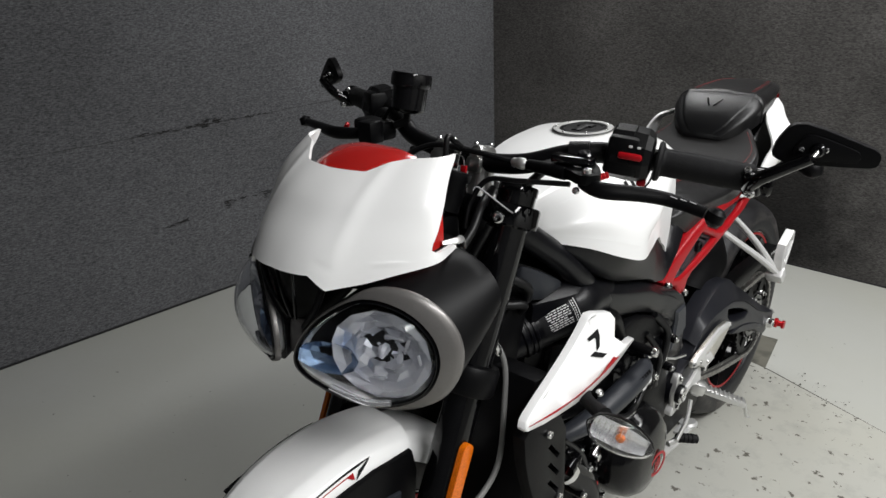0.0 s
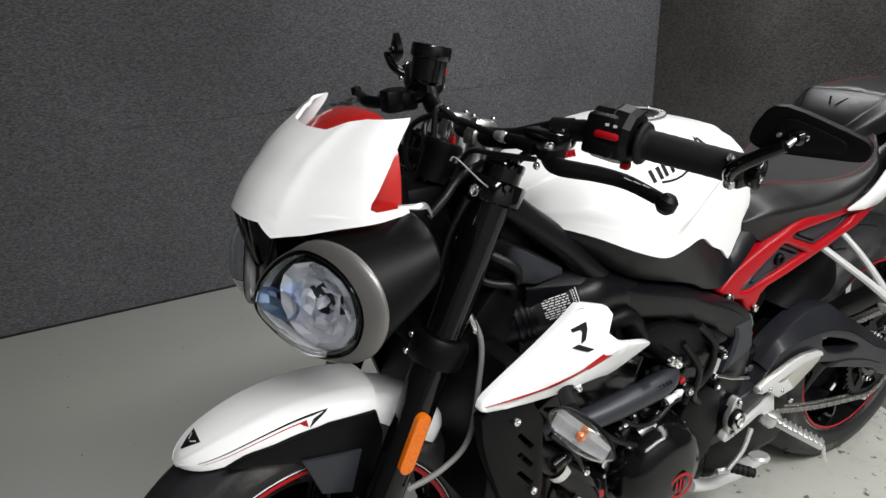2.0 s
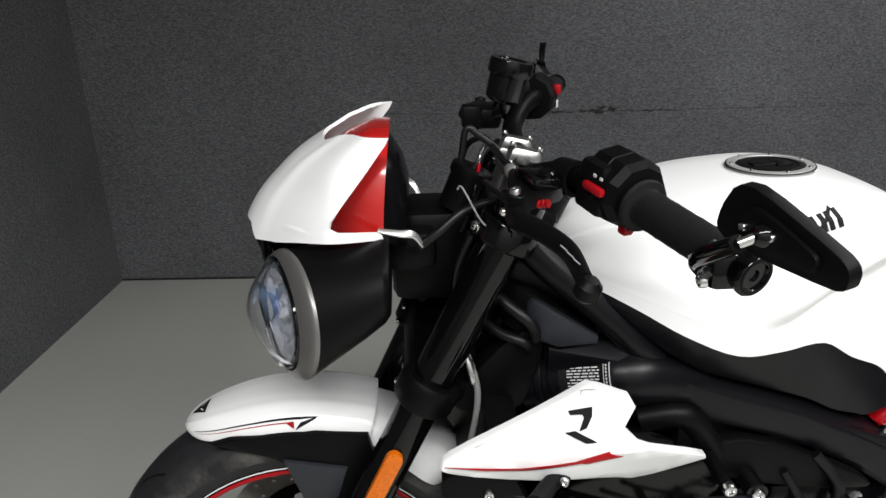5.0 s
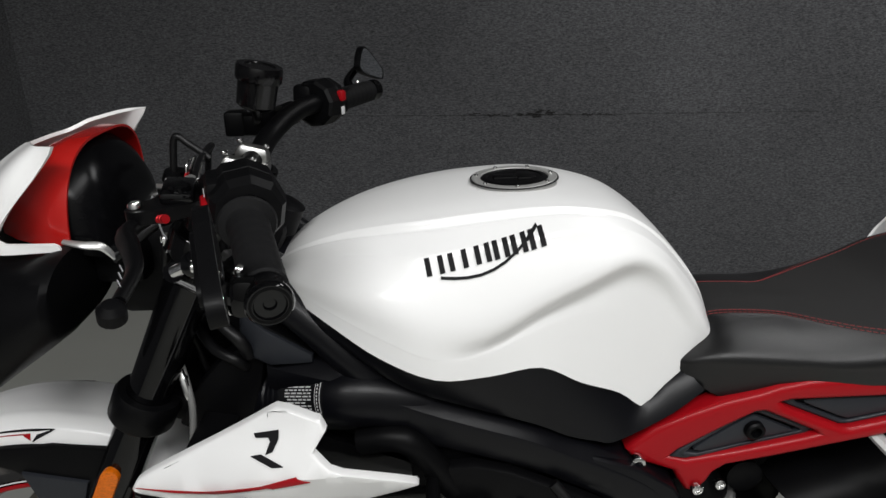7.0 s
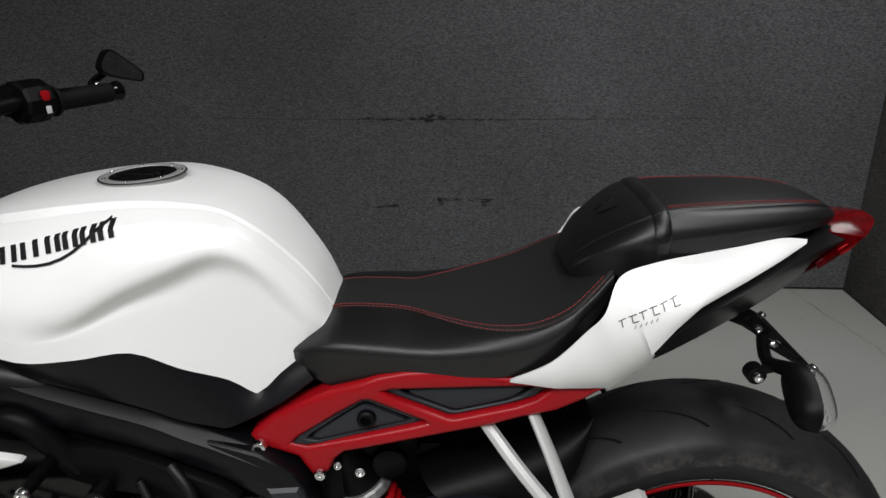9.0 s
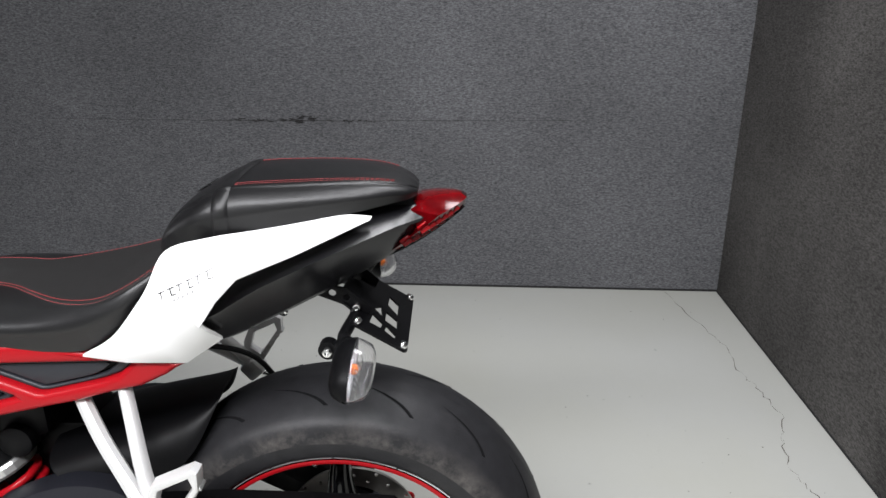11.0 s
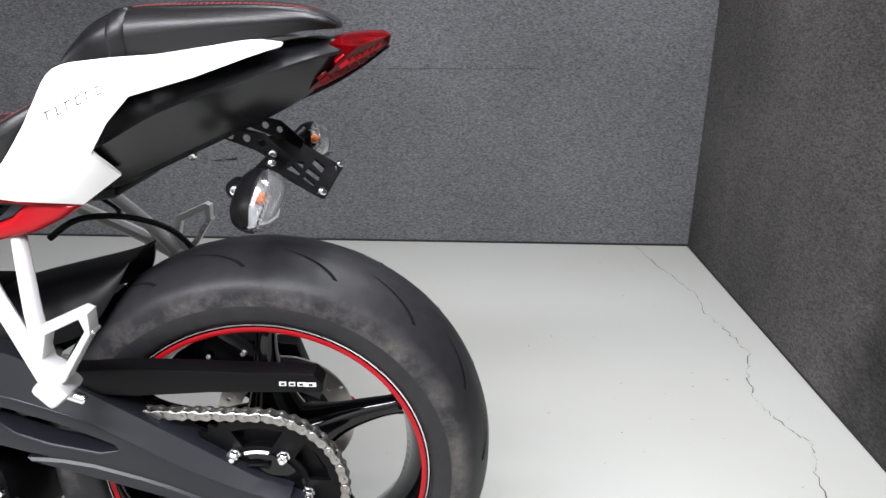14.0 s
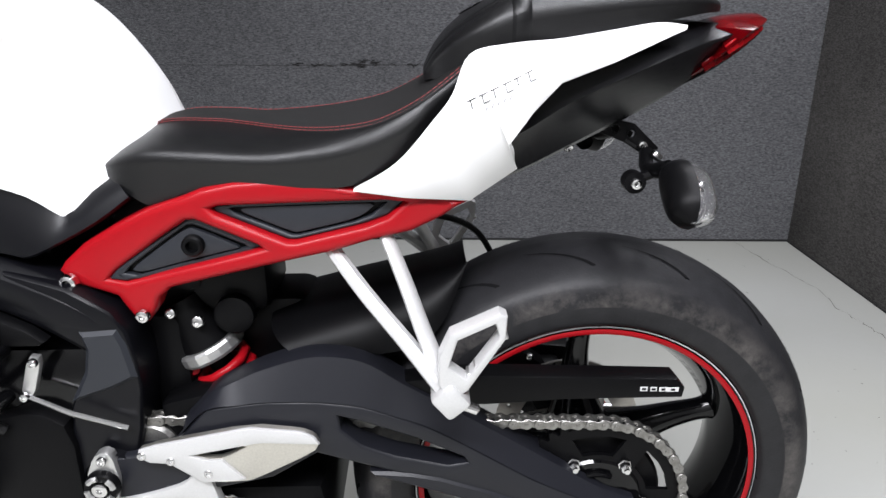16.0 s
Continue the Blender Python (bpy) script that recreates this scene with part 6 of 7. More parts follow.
for s in (1, -1):
    bm = slab(WING, -0.217, 0.013, 0.003, (), 1, 0.02, wing_bend, 2, clamp=False)
    wing = part("radiator_shroud", bm if s > 0 else mirrored(bm), WHITE, bike, "pearl white pointed shroud with a red flash", 40)
    bm = slab([(-1.196, 0.6775), (-1.110, 0.6855), (-1.049, 0.6955), (-1.011, 0.7055), (-1.010, 0.7035), (-0.996, 0.699), (-1.037, 0.690), (-1.043, 0.6925), (-1.102, 0.682)], -0.2190, 0.0012, 0, (), 0, 0.012, wing_bend)
    part("shroud_flash", bm if s > 0 else mirrored(bm), RED, wing, "red flash stripe")
    for poly in ([(-1.056, 0.7485), (-1.029, 0.7525), (-1.0295, 0.743), (-1.036, 0.7305), (-1.044, 0.7275), (-1.0385, 0.741), (-1.0405, 0.745), (-1.054, 0.7445)], [(-1.060, 0.7255), (-1.049, 0.7275), (-1.025, 0.7155), (-1.037, 0.7145)]):
        bm = slab(poly, -0.2190, 0.0012, 0, (), 0, 0.012, wing_bend)
        part("shroud_mark", bm if s > 0 else mirrored(bm), DECAL, wing, "black angular mark")
    slots = [[(-1.140, 0.606 - 0.032 * k), (-1.133, 0.608 - 0.032 * k), (-1.110, 0.578 - 0.032 * k), (-1.116, 0.575 - 0.032 * k)] for k in range(3)]
    bm = slab([(-1.200, 0.668), (-1.095, 0.655), (-1.092, 0.46), (-1.14, 0.45), (-1.165, 0.50), (-1.195, 0.60)], -0.190, 0.02, 0.002, slots, 1, hole_rounds=0)
    gd = part("radiator_guard", bm if s > 0 else mirrored(bm), BLACKP, bike, "matt black slotted radiator guard")
    bolt((-1.144, -0.191 * s, 0.634), (0, -s, 0), 0.0065, gd)
    bolt((-1.113, -0.191 * s, 0.503), (0, -s, 0), 0.0065, gd)
rad = part("radiator", block((0.045, 0.34, 0.25), Matrix.Translation((-1.145, 0, 0.585)) @ pose(0, 0, 0, 0, 10, 0), 0.006), BLACKP, bike, "black radiator core")
for k in range(24):
    part("radiator_fin", block((0.004, 0.33, 0.003), Matrix.Translation((-1.164 + 0.0018 * (k - 12) * 0.9, 0, 0.585 + (k - 12) * 0.0095)) @ pose(0, 0, 0, 0, 10, 0), 0.0005, seg=1), BLACKP, rad)


def blinker(c, long, face, parent_label, w=0.026, ln=0.105, front=0.014, rear=0.024):
    """Indicator: black shell behind, clear ribbed lens in front, amber bulb."""
    c, a, n = Vector(c), Vector(long).normalized(), Vector(face).normalized()
    n = (n - a * n.dot(a)).normalized()
    b = a.cross(n)

    def half(sign, depth, grow):
        rows = []
        for j in range(11):
            t = j / 10
            h = (w + grow) * (0.62 + 0.55 * math.sin(math.pi * min(1, t * 0.85 + 0.1))) * math.sqrt(max(0.03, 1 - (2 * t - 1) ** 6)) * (1.0 if t < 0.55 else 1 - 0.75 * (t - 0.55) ** 1.3)
            o = c + a * (t - 0.5) * (ln + 2 * grow)
            rows.append([o + b * h * math.cos(q) * 1.0 + n * sign * depth * math.sin(q) * math.sqrt(max(0.05, 1 - (2 * t - 1) ** 4)) for q in np.linspace(0, math.pi, 11)])
        return skin(rows)
    body = part("indicator", thicken(half(-1, rear, 0.0015), 0.002), BLACKP, bike, parent_label, 50)
    lens = part("indicator_lens", thicken(half(1, front, 0.0), 0.0015), FROST, body, "clear ribbed indicator lens", 50)
    lens.visible_shadow = False
    part("indicator_reflector", skin([[c + a * (t - 0.5) * ln * 0.94 + b * q * w * 0.8 * (1 if t < 0.6 else 1 - (t - 0.6)) - n * 0.006 * (1 - q * q) for q in np.linspace(-1, 1, 7)] for t in np.linspace(0.05, 0.93, 8)]), REFLECT, body, "", 5)
    part("indicator_bulb", lathe([(-0.006, 0), (-0.005, 0.005), (0.002, 0.007), (0.006, 0.005), (0.008, 0)], c + n * 0.000, n, 14), BULB, body, "amber bulb")
    for k in range(7):
        t = 0.12 + k * 0.09
        part("lens_rib", tube([c + a * (t - 0.5) * ln + b * q * w * 0.82 + n * 0.009 * math.sqrt(1 - q * q * 0.8) for q in (-0.9, -0.45, 0, 0.45, 0.9)], 0.0008, 5, 2), FROST, body).visible_shadow = False
    return body


bl = blinker((-1.112, -0.284, 0.654), (0.030, -0.070, -0.029), (-0.92, -0.38, 0.05), "clear front indicator on a short black stalk", 0.0225, 0.094, 0.015, 0.020)
part("stalk", tube([(-1.055, -0.190, 0.660), (-1.078, -0.215, 0.662), (-1.100, -0.252, 0.668)], [0.012, 0.010, 0.012], 12, 4), GRIPM, bl, "ribbed rubber stalk")
bolt((-1.062, -0.222, 0.672), (-0.3, -0.8, 0.4), 0.0055, bl)

# engine
engine = part("engine", block((0.36, 0.25, 0.24), pose(-0.85, 0, 0.40), 0.03), ENGINE, bike, "black enamelled three-cylinder engine")
part("cylinder_block", block((0.24, 0.24, 0.20), Matrix.Translation((-0.945, 0, 0.56)) @ pose(0, 0, 0, 0, 22, 0), 0.02), ENGINE, engine)
part("gearbox", block((0.22, 0.24, 0.16), pose(-0.70, 0, 0.48), 0.025), ENGINE, engine)
part("sump", block((0.30, 0.16, 0.14), pose(-0.85, 0, 0.26), 0.03), ENGINE, engine)
part("alternator_cover", lathe([(0.0, 0.096), (-0.030, 0.096), (-0.034, 0.092), (-0.050, 0.091), (-0.075, 0.084), (-0.090, 0.070), (-0.097, 0.045), (-0.099, 0.0)], (-0.830, -0.118, 0.405), (0, 1, 0), 48), ENGINE, engine, "glossy black round alternator cover")
part("cover_emblem", lathe([(0, 0.021), (-0.0012, 0.021), (-0.0012, 0.0265), (0, 0.0265)], (-0.815, -0.2168, 0.385), (0.10, 1, 0.06), 28), RED, engine, "red ring emblem")
for k in (-1, 0, 1):
    part("cover_emblem", block((0.004, 0.0012, 0.026 - 0.006 * abs(k)), Matrix.Translation((-0.815 + 0.010 * k, -0.2175 + 0.001 * k, 0.385)), 0.0004, seg=1), RED, engine)
for k in range(8):
    a = 2 * math.pi * k / 8 + 0.3
    c = (-0.830 + 0.102 * math.cos(a), -0.138, 0.405 + 0.102 * math.sin(a))
    part("cover_lug", lathe([(0.02, 0.011), (-0.004, 0.011), (-0.006, 0.009), (-0.006, 0)], c, (0, 1, 0), 14), ENGINE, engine)
    bolt((c[0], c[1] - 0.006, c[2]), (0, -1, 0), 0.005, engine)
part("coil_cover", tube([(-1.060, -0.150, 0.552), (-1.000, -0.176, 0.568), (-0.920, -0.185, 0.577), (-0.840, -0.183, 0.580), (-0.803, -0.172, 0.583)], [0.012, 0.018, 0.020, 0.019, 0.008], 14, 5), GREYP, engine, "graphite grey moulded engine trim", 50)
for k in range(6):
    part("trim_print", block((0.0055, 0.0004, 0.006), Matrix.Translation((-0.886 + 0.0080 * k, -0.2008, 0.5905 + 0.0003 * k)) @ pose(0, 0, 0, -40, -2, 0), 0.0001, seg=1), BLACKP, engine)
part("coolant_pipe", tube([(-1.09, -0.13, 0.53), (-1.05, -0.150, 0.50), (-0.985, -0.165, 0.42), (-0.970, -0.160, 0.33), (-0.95, -0.13, 0.28)], 0.021, 14, 5), HOSE, engine, "thick black coolant hose")
part("hose_clamp", lathe([(-0.007, 0.0225), (-0.007, 0.024), (0.007, 0.024), (0.007, 0.0225)], (-1.035, -0.154, 0.483), (-0.6, 0.1, 0.7), 24, closed_profile=True), CHROME, engine)
for i, (u, w, r) in enumerate(((-0.985, 0.488, 0.006), (-0.96, 0.40, 0.007), (-0.90, 0.50, 0.006), (-0.945, 0.455, 0.008), (-0.772, 0.548, 0.006), (-0.93, 0.33, 0.006))):
    bolt((u, -0.152 - 0.01 * (i % 2), w), (0, -1, 0), r, engine)
part("drain_plug", lathe([(0, 0.008), (-0.006, 0.008), (-0.006, 0)], (-0.948, -0.160, 0.395), (0, 1, 0), 6), REDMETAL, engine)
part("drain_plug", lathe([(0, 0.007), (-0.006, 0.007), (-0.006, 0)], (-0.778, -0.165, 0.553), (0, 1, 0), 6), REDMETAL, engine)
for s in (-1, 0, 1):
    part("exhaust_header", tube([(-1.03, 0.085 * s, 0.50), (-1.105, 0.085 * s, 0.485), (-1.135, 0.080 * s, 0.40), (-1.115, 0.065 * s, 0.28), (-1.02, 0.04 * s, 0.215), (-0.80, 0.03 * s, 0.20)], 0.020, 16, 6), EXHAUST, engine, "heat-tinted exhaust header pipe")
part("airbox", join(block((0.34, 0.20, 0.17), pose(-0.90, 0, 0.72), 0.03), block((0.16, 0.17, 0.20), pose(-0.72, 0, 0.68), 0.03)), BLACKP, bike, "black airbox between the frame beams")
part("throttle_body", join(block((0.13, 0.25, 0.10), pose(-0.83, 0, 0.655), 0.015), tube([(-0.95, -0.135, 0.690), (-0.90, -0.145, 0.700), (-0.865, -0.140, 0.660), (-0.84, -0.135, 0.62)], 0.017, 12, 5)), BLACKP, bike)
part("frame_bracket", slab([(-0.885, 0.655), (-0.80, 0.662), (-0.66, 0.600), (-0.63, 0.575), (-0.70, 0.575), (-0.84, 0.60)], -0.150, 0.018, 0.005), BLACKP, bike)
bolt((-0.865, -0.212, 0.643), (0, -1, 0), 0.0085, bike)
part("bolt_spacer", lathe([(0, 0.0085), (-0.06, 0.0085)], (-0.865, -0.152, 0.643), (0, 1, 0), 14), BLACKP, bike)
spc = part("sprocket_cover", slab([(-0.735, 0.475), (-0.668, 0.492), (-0.628, 0.465), (-0.630, 0.34), (-0.70, 0.30), (-0.75, 0.36)], -0.146, 0.03, 0.007), BLACKP, bike, "black front sprocket cover")
for p in ((-0.650, 0.558), (-0.668, 0.515)):
    bolt((p[0], -0.152, p[1]), (0, -1, 0), 0.0055, spc)
part("shift_rod", tube([(-0.668, -0.150, 0.515), (-0.620, -0.152, 0.492), (-0.560, -0.150, 0.470)], 0.0032, 8, 1), CHROME, spc, "thin steel shift linkage")
part("shift_crank", slab([(-0.657, 0.565), (-0.642, 0.562), (-0.660, 0.510), (-0.675, 0.512)], -0.150, 0.008, 0.002), ALU, spc)
part("solenoid", lathe([(-0.01, 0.0), (-0.01, 0.016), (0.03, 0.016), (0.03, 0.012)], (-0.628, -0.118, 0.598), (0.3, 1, -0.3), 16), BLACKP, bike)

# ---------------- swingarm, hugger, shock ----------------
SWING = [(-0.600, 0.425), (-0.520, 0.435), (-0.490, 0.470), (-0.470, 0.491), (-0.430, 0.497), (-0.400, 0.500), (-0.342, 0.499), (-0.292, 0.492), (-0.253, 0.478), (-0.212, 0.462), (-0.170, 0.438), (-0.147, 0.423), (-0.085, 0.384), (-0.010, 0.347), (0.045, 0.328), (0.066, 0.318), (0.066, 0.285), (0.0, 0.275), (-0.050, 0.300), (-0.116, 0.350), (-0.213, 0.384), (-0.294, 0.411), (-0.346, 0.428), (-0.400, 0.395), (-0.520, 0.370), (-0.600, 0.370)]
HOLE = [(-0.318, 0.478), (-0.291, 0.470), (-0.226, 0.445), (-0.172, 0.418), (-0.167, 0.410), (-0.190, 0.407), (-0.253, 0.422), (-0.292, 0.438), (-0.316, 0.460)]
CREASE = [((-0.500, 0.462), (-0.500, 0.470)), ((-0.470, 0.491), (-0.467, 0.502)), ((-0.430, 0.497), (-0.435, 0.519)), ((-0.400, 0.500), (-0.400, 0.534)), ((-0.342, 0.499), (-0.345, 0.548)), ((-0.292, 0.492), (-0.290, 0.541)), ((-0.253, 0.478), (-0.245, 0.512)), ((-0.212, 0.462), (-0.200, 0.485)), ((-0.147, 0.423), (-0.130, 0.441)), ((-0.085, 0.384), (-0.060, 0.396)), ((-0.010, 0.347), (0.0, 0.357)), ((0.045, 0.328), (0.048, 0.334))]
for s in (1, -1):
    bm = slab(SWING, -0.150, 0.032, 0.005, [HOLE] if s > 0 else (), 0, seg=3, clamp=False)
    swa = part("swingarm", bm if s > 0 else mirrored(bm), SWINGP, bike, "satin black alloy swingarm", 30)
    lo, hi = catmull([(c[0][0], -0.150, c[0][1]) for c in CREASE], 4), catmull([(c[1][0], -0.133, c[1][1]) for c in CREASE], 4)
    bm = skin([[a + Vector((0, 0.006, -0.004)), a + Vector((0, -0.0005, 0)), b, b + Vector((0, 0.006, 0.0015)), b + Vector((0, 0.040, 0))] for a, b in zip(lo, hi)])
    part("swingarm_facet", bm if s > 0 else mirrored(bm), SWINGP, swa, "", 20)
    bm = slab([(-0.30, 0.402), (-0.20, 0.368), (-0.09, 0.328), (-0.02, 0.304), (-0.04, 0.325), (-0.12, 0.364), (-0.22, 0.398)], -0.153, 0.02, 0.004, seg=1)
    part("swingarm_facet", bm if s > 0 else mirrored(bm), SWINGP, swa)
    part("axle_nut", lathe([(0.01, 0.018), (-0.004, 0.018), (-0.006, 0.014), (-0.016, 0.014), (-0.018, 0.012), (-0.018, 0.007), (-0.012, 0.007), (-0.012, 0)], (0.012, -0.150 * s, 0.306), (0, s, 0), 6), CHROME, swa, "steel axle nut")
    part("chain_adjuster", join(block((0.05, 0.012, 0.03), pose(0.055, -0.140 * s, 0.302), 0.003), tube([(0.05, -0.14 * s, 0.30), (0.10, -0.14 * s, 0.298)], 0.004, 8, 1)), ALU, swa)
    part("stand_bobbin", lathe([(0, 0.007), (-0.004, 0.014), (-0.010, 0.014), (-0.012, 0.009), (-0.022, 0.008), (-0.023, 0.012), (-0.029, 0.012), (-0.030, 0.005), (-0.030, 0)], (0.085, -0.150 * s, 0.275), (0, s, 0), 20), REDMETAL, swa, "red anodised stand bobbin")
part("caliper_mount", slab([(-0.200, 0.385), (-0.155, 0.430), (-0.080, 0.440), (0.014, 0.430), (0.028, 0.385), (0.030, 0.330), (-0.100, 0.330)], 0.104, 0.030, 0.005, rounds=0), BLACKP, bike, "black caliper mount on the far swingarm leg")
part("swingarm_bridge", join(block((0.10, 0.26, 0.09), pose(-0.42, 0, 0.44), 0.02), lathe([(-0.15, 0.034), (0.15, 0.034)], (-0.588, 0, 0.398), (0, 1, 0), 24)), FRAMEP, bike)
part("pivot_cover", slab([(-0.617, 0.405), (-0.604, 0.436), (-0.592, 0.442), (-0.582, 0.436), (-0.578, 0.40), (-0.588, 0.362), (-0.598, 0.355), (-0.610, 0.362)], -0.158, 0.014, 0.004), ALU, bike, "silver pivot cover plate")
part("pivot_nut", lathe([(0, 0.0205), (-0.007, 0.0205), (-0.010, 0.0185), (-0.010, 0.0105), (-0.006, 0.010)], (-0.597, -0.158, 0.398), (0, 1, 0), 24), BLACKP, bike, "black castellated pivot nut")
for k in range(4):
    a = k * math.pi / 2 + 0.5
    arc = [(-0.597 + 0.0155 * math.cos(a + d), -0.1685, 0.398 + 0.0155 * math.sin(a + d)) for d in (-0.42, -0.14, 0.14, 0.42)]
    part("pivot_lug", tube(arc, 0.0036, 6, 2), ALU, bike, "worn silver lug of the pivot nut")
part("pivot_bolt", lathe([(0, 0.0095), (-0.013, 0.009), (-0.014, 0.007), (-0.014, 0.0035), (-0.010, 0.003), (-0.010, 0)], (-0.597, -0.158, 0.398), (0, 1, 0), 16), CHROME, bike)
for p in ((-0.593, 0.432), (-0.600, 0.366)):
    bolt((p[0], -0.159, p[1]), (0, -1, 0), 0.006, bike)
guard = part("chain_guard", slab([(-0.310, 0.500), (-0.230, 0.512), (-0.150, 0.5165), (-0.050, 0.513), (0.086, 0.507), (0.097, 0.494), (0.095, 0.481), (-0.048, 0.481), (-0.144, 0.476), (-0.220, 0.480)], -0.128, 0.03, 0.004, rounds=0, seg=2, clamp=False), BLACKP, bike, "matt black chain guard")
for k, wd in enumerate((0.009, 0.008, 0.010, 0.014)):
    part("guard_label", block((wd, 0.0005, 0.0060), pose(0.046 + 0.0118 * k, -0.1284, 0.4950 - 0.0005 * k), 0.0002, seg=1), DECALW, guard, "small pale warning label")
for k in range(4):
    part("label_print", block((0.005, 0.0004, 0.003), pose(0.046 + 0.0118 * k, -0.1288, 0.4950 - 0.0005 * k), 0.0001, seg=1), DECAL, guard)


def hugger_at(t, k):
    a = radians(118 + 32 * t)
    r = 0.350 + 0.030 * t + 0.095 * t ** 2
    drop = (0.003 + 0.078 * math.sin(math.pi * min(1, t * 0.75))) * abs(k) ** 2.5
    h = 0.106 - 0.060 * (1 - t) ** 3
    return Vector((RA[0] + (r - drop) * math.cos(a), h * math.sin(k * math.pi / 2), RA[2] + (r - drop) * math.sin(a)))


part("hugger", thicken(skin([[hugger_at(t, k) for k in np.linspace(-1, 1, 25)] for t in np.linspace(0, 1, 18)]), 0.003), BLACKP, bike, "matt black rear hugger", 50)
part("luggage_strap", tube([(-0.282, 0.150, 0.662), (-0.268, 0.166, 0.640), (-0.274, 0.172, 0.622), (-0.263, 0.176, 0.600), (-0.252, 0.178, 0.594), (-0.250, 0.178, 0.608)], 0.0042, 8, 5), HOSE, bike, "loose black strap round the far footrest hanger")
part("hugger_hose", tube([(-0.30, 0.02, 0.64), (-0.26, 0.03, 0.665), (-0.20, 0.05, 0.662), (-0.14, 0.07, 0.63), (-0.10, 0.09, 0.55)], 0.0045, 8, 5), HOSE, bike)
part("inner_fender", join(block((0.26, 0.15, 0.03), Matrix.Translation((-0.28, 0, 0.72)) @ pose(0, 0, 0, 0, -8, 0), 0.01), block((0.10, 0.14, 0.14), Matrix.Translation((-0.53, 0, 0.67)), 0.02)), BLACKP, bike, "black inner fender")
SA, SB = Vector((-0.518, -0.050, 0.592)), Vector((-0.446, -0.045, 0.425))
sax = (SB - SA).normalized()
shock = part("shock_absorber", lathe([(0, 0.0), (0, 0.026), (0.03, 0.030), (0.045, 0.033), (0.065, 0.036), (0.07, 0.030), (0.07, 0.016), (0.20, 0.014), (0.20, 0)], SA, sax, 28), BLACKP, bike, "rear shock with red spring")
part("preload_collar", lathe([(0.066, 0.034), (0.066, 0.041), (0.070, 0.043), (0.080, 0.043), (0.084, 0.041), (0.084, 0.034)], SA, sax, 18), ALU, shock, "silver preload collar", 12)
su = sax.orthogonal().normalized()
sv = sax.cross(su)
part("spring", tube([SA + sax * (0.090 + 0.105 * k / 60) + 0.034 * (math.cos(k * 0.62) * su + math.sin(k * 0.62) * sv) for k in range(61)], 0.0062, 10, 1), RED, shock, "red coil spring")
bolt((-0.518, -0.085, 0.585), (0, -1, 0.2), 0.007, shock)
bolt((-0.487, -0.085, 0.574), (0, -1, 0.2), 0.008, shock)
part("shock_mount", join(block((0.16, 0.12, 0.09), pose(-0.485, 0, 0.615), 0.018), lathe([(-0.02, 0.024), (0.02, 0.024), (0.022, 0.02), (0.022, 0)], (-0.448, -0.055, 0.575), (0, -1, 0), 20)), BLACKP, shock, "black upper shock mount")
part("shock_link", block((0.16, 0.06, 0.07), Matrix.Translation((-0.455, -0.085, 0.462)) @ pose(0, 0, 0, 0, -14, 0), 0.012), BLACKP, shock, "black rocker below the spring")
part("shock_shroud", join(block((0.05, 0.16, 0.16), pose(-0.53, 0, 0.50), 0.015), block((0.10, 0.10, 0.10), pose(-0.41, 0.02, 0.53), 0.02)), BLACKP, shock)

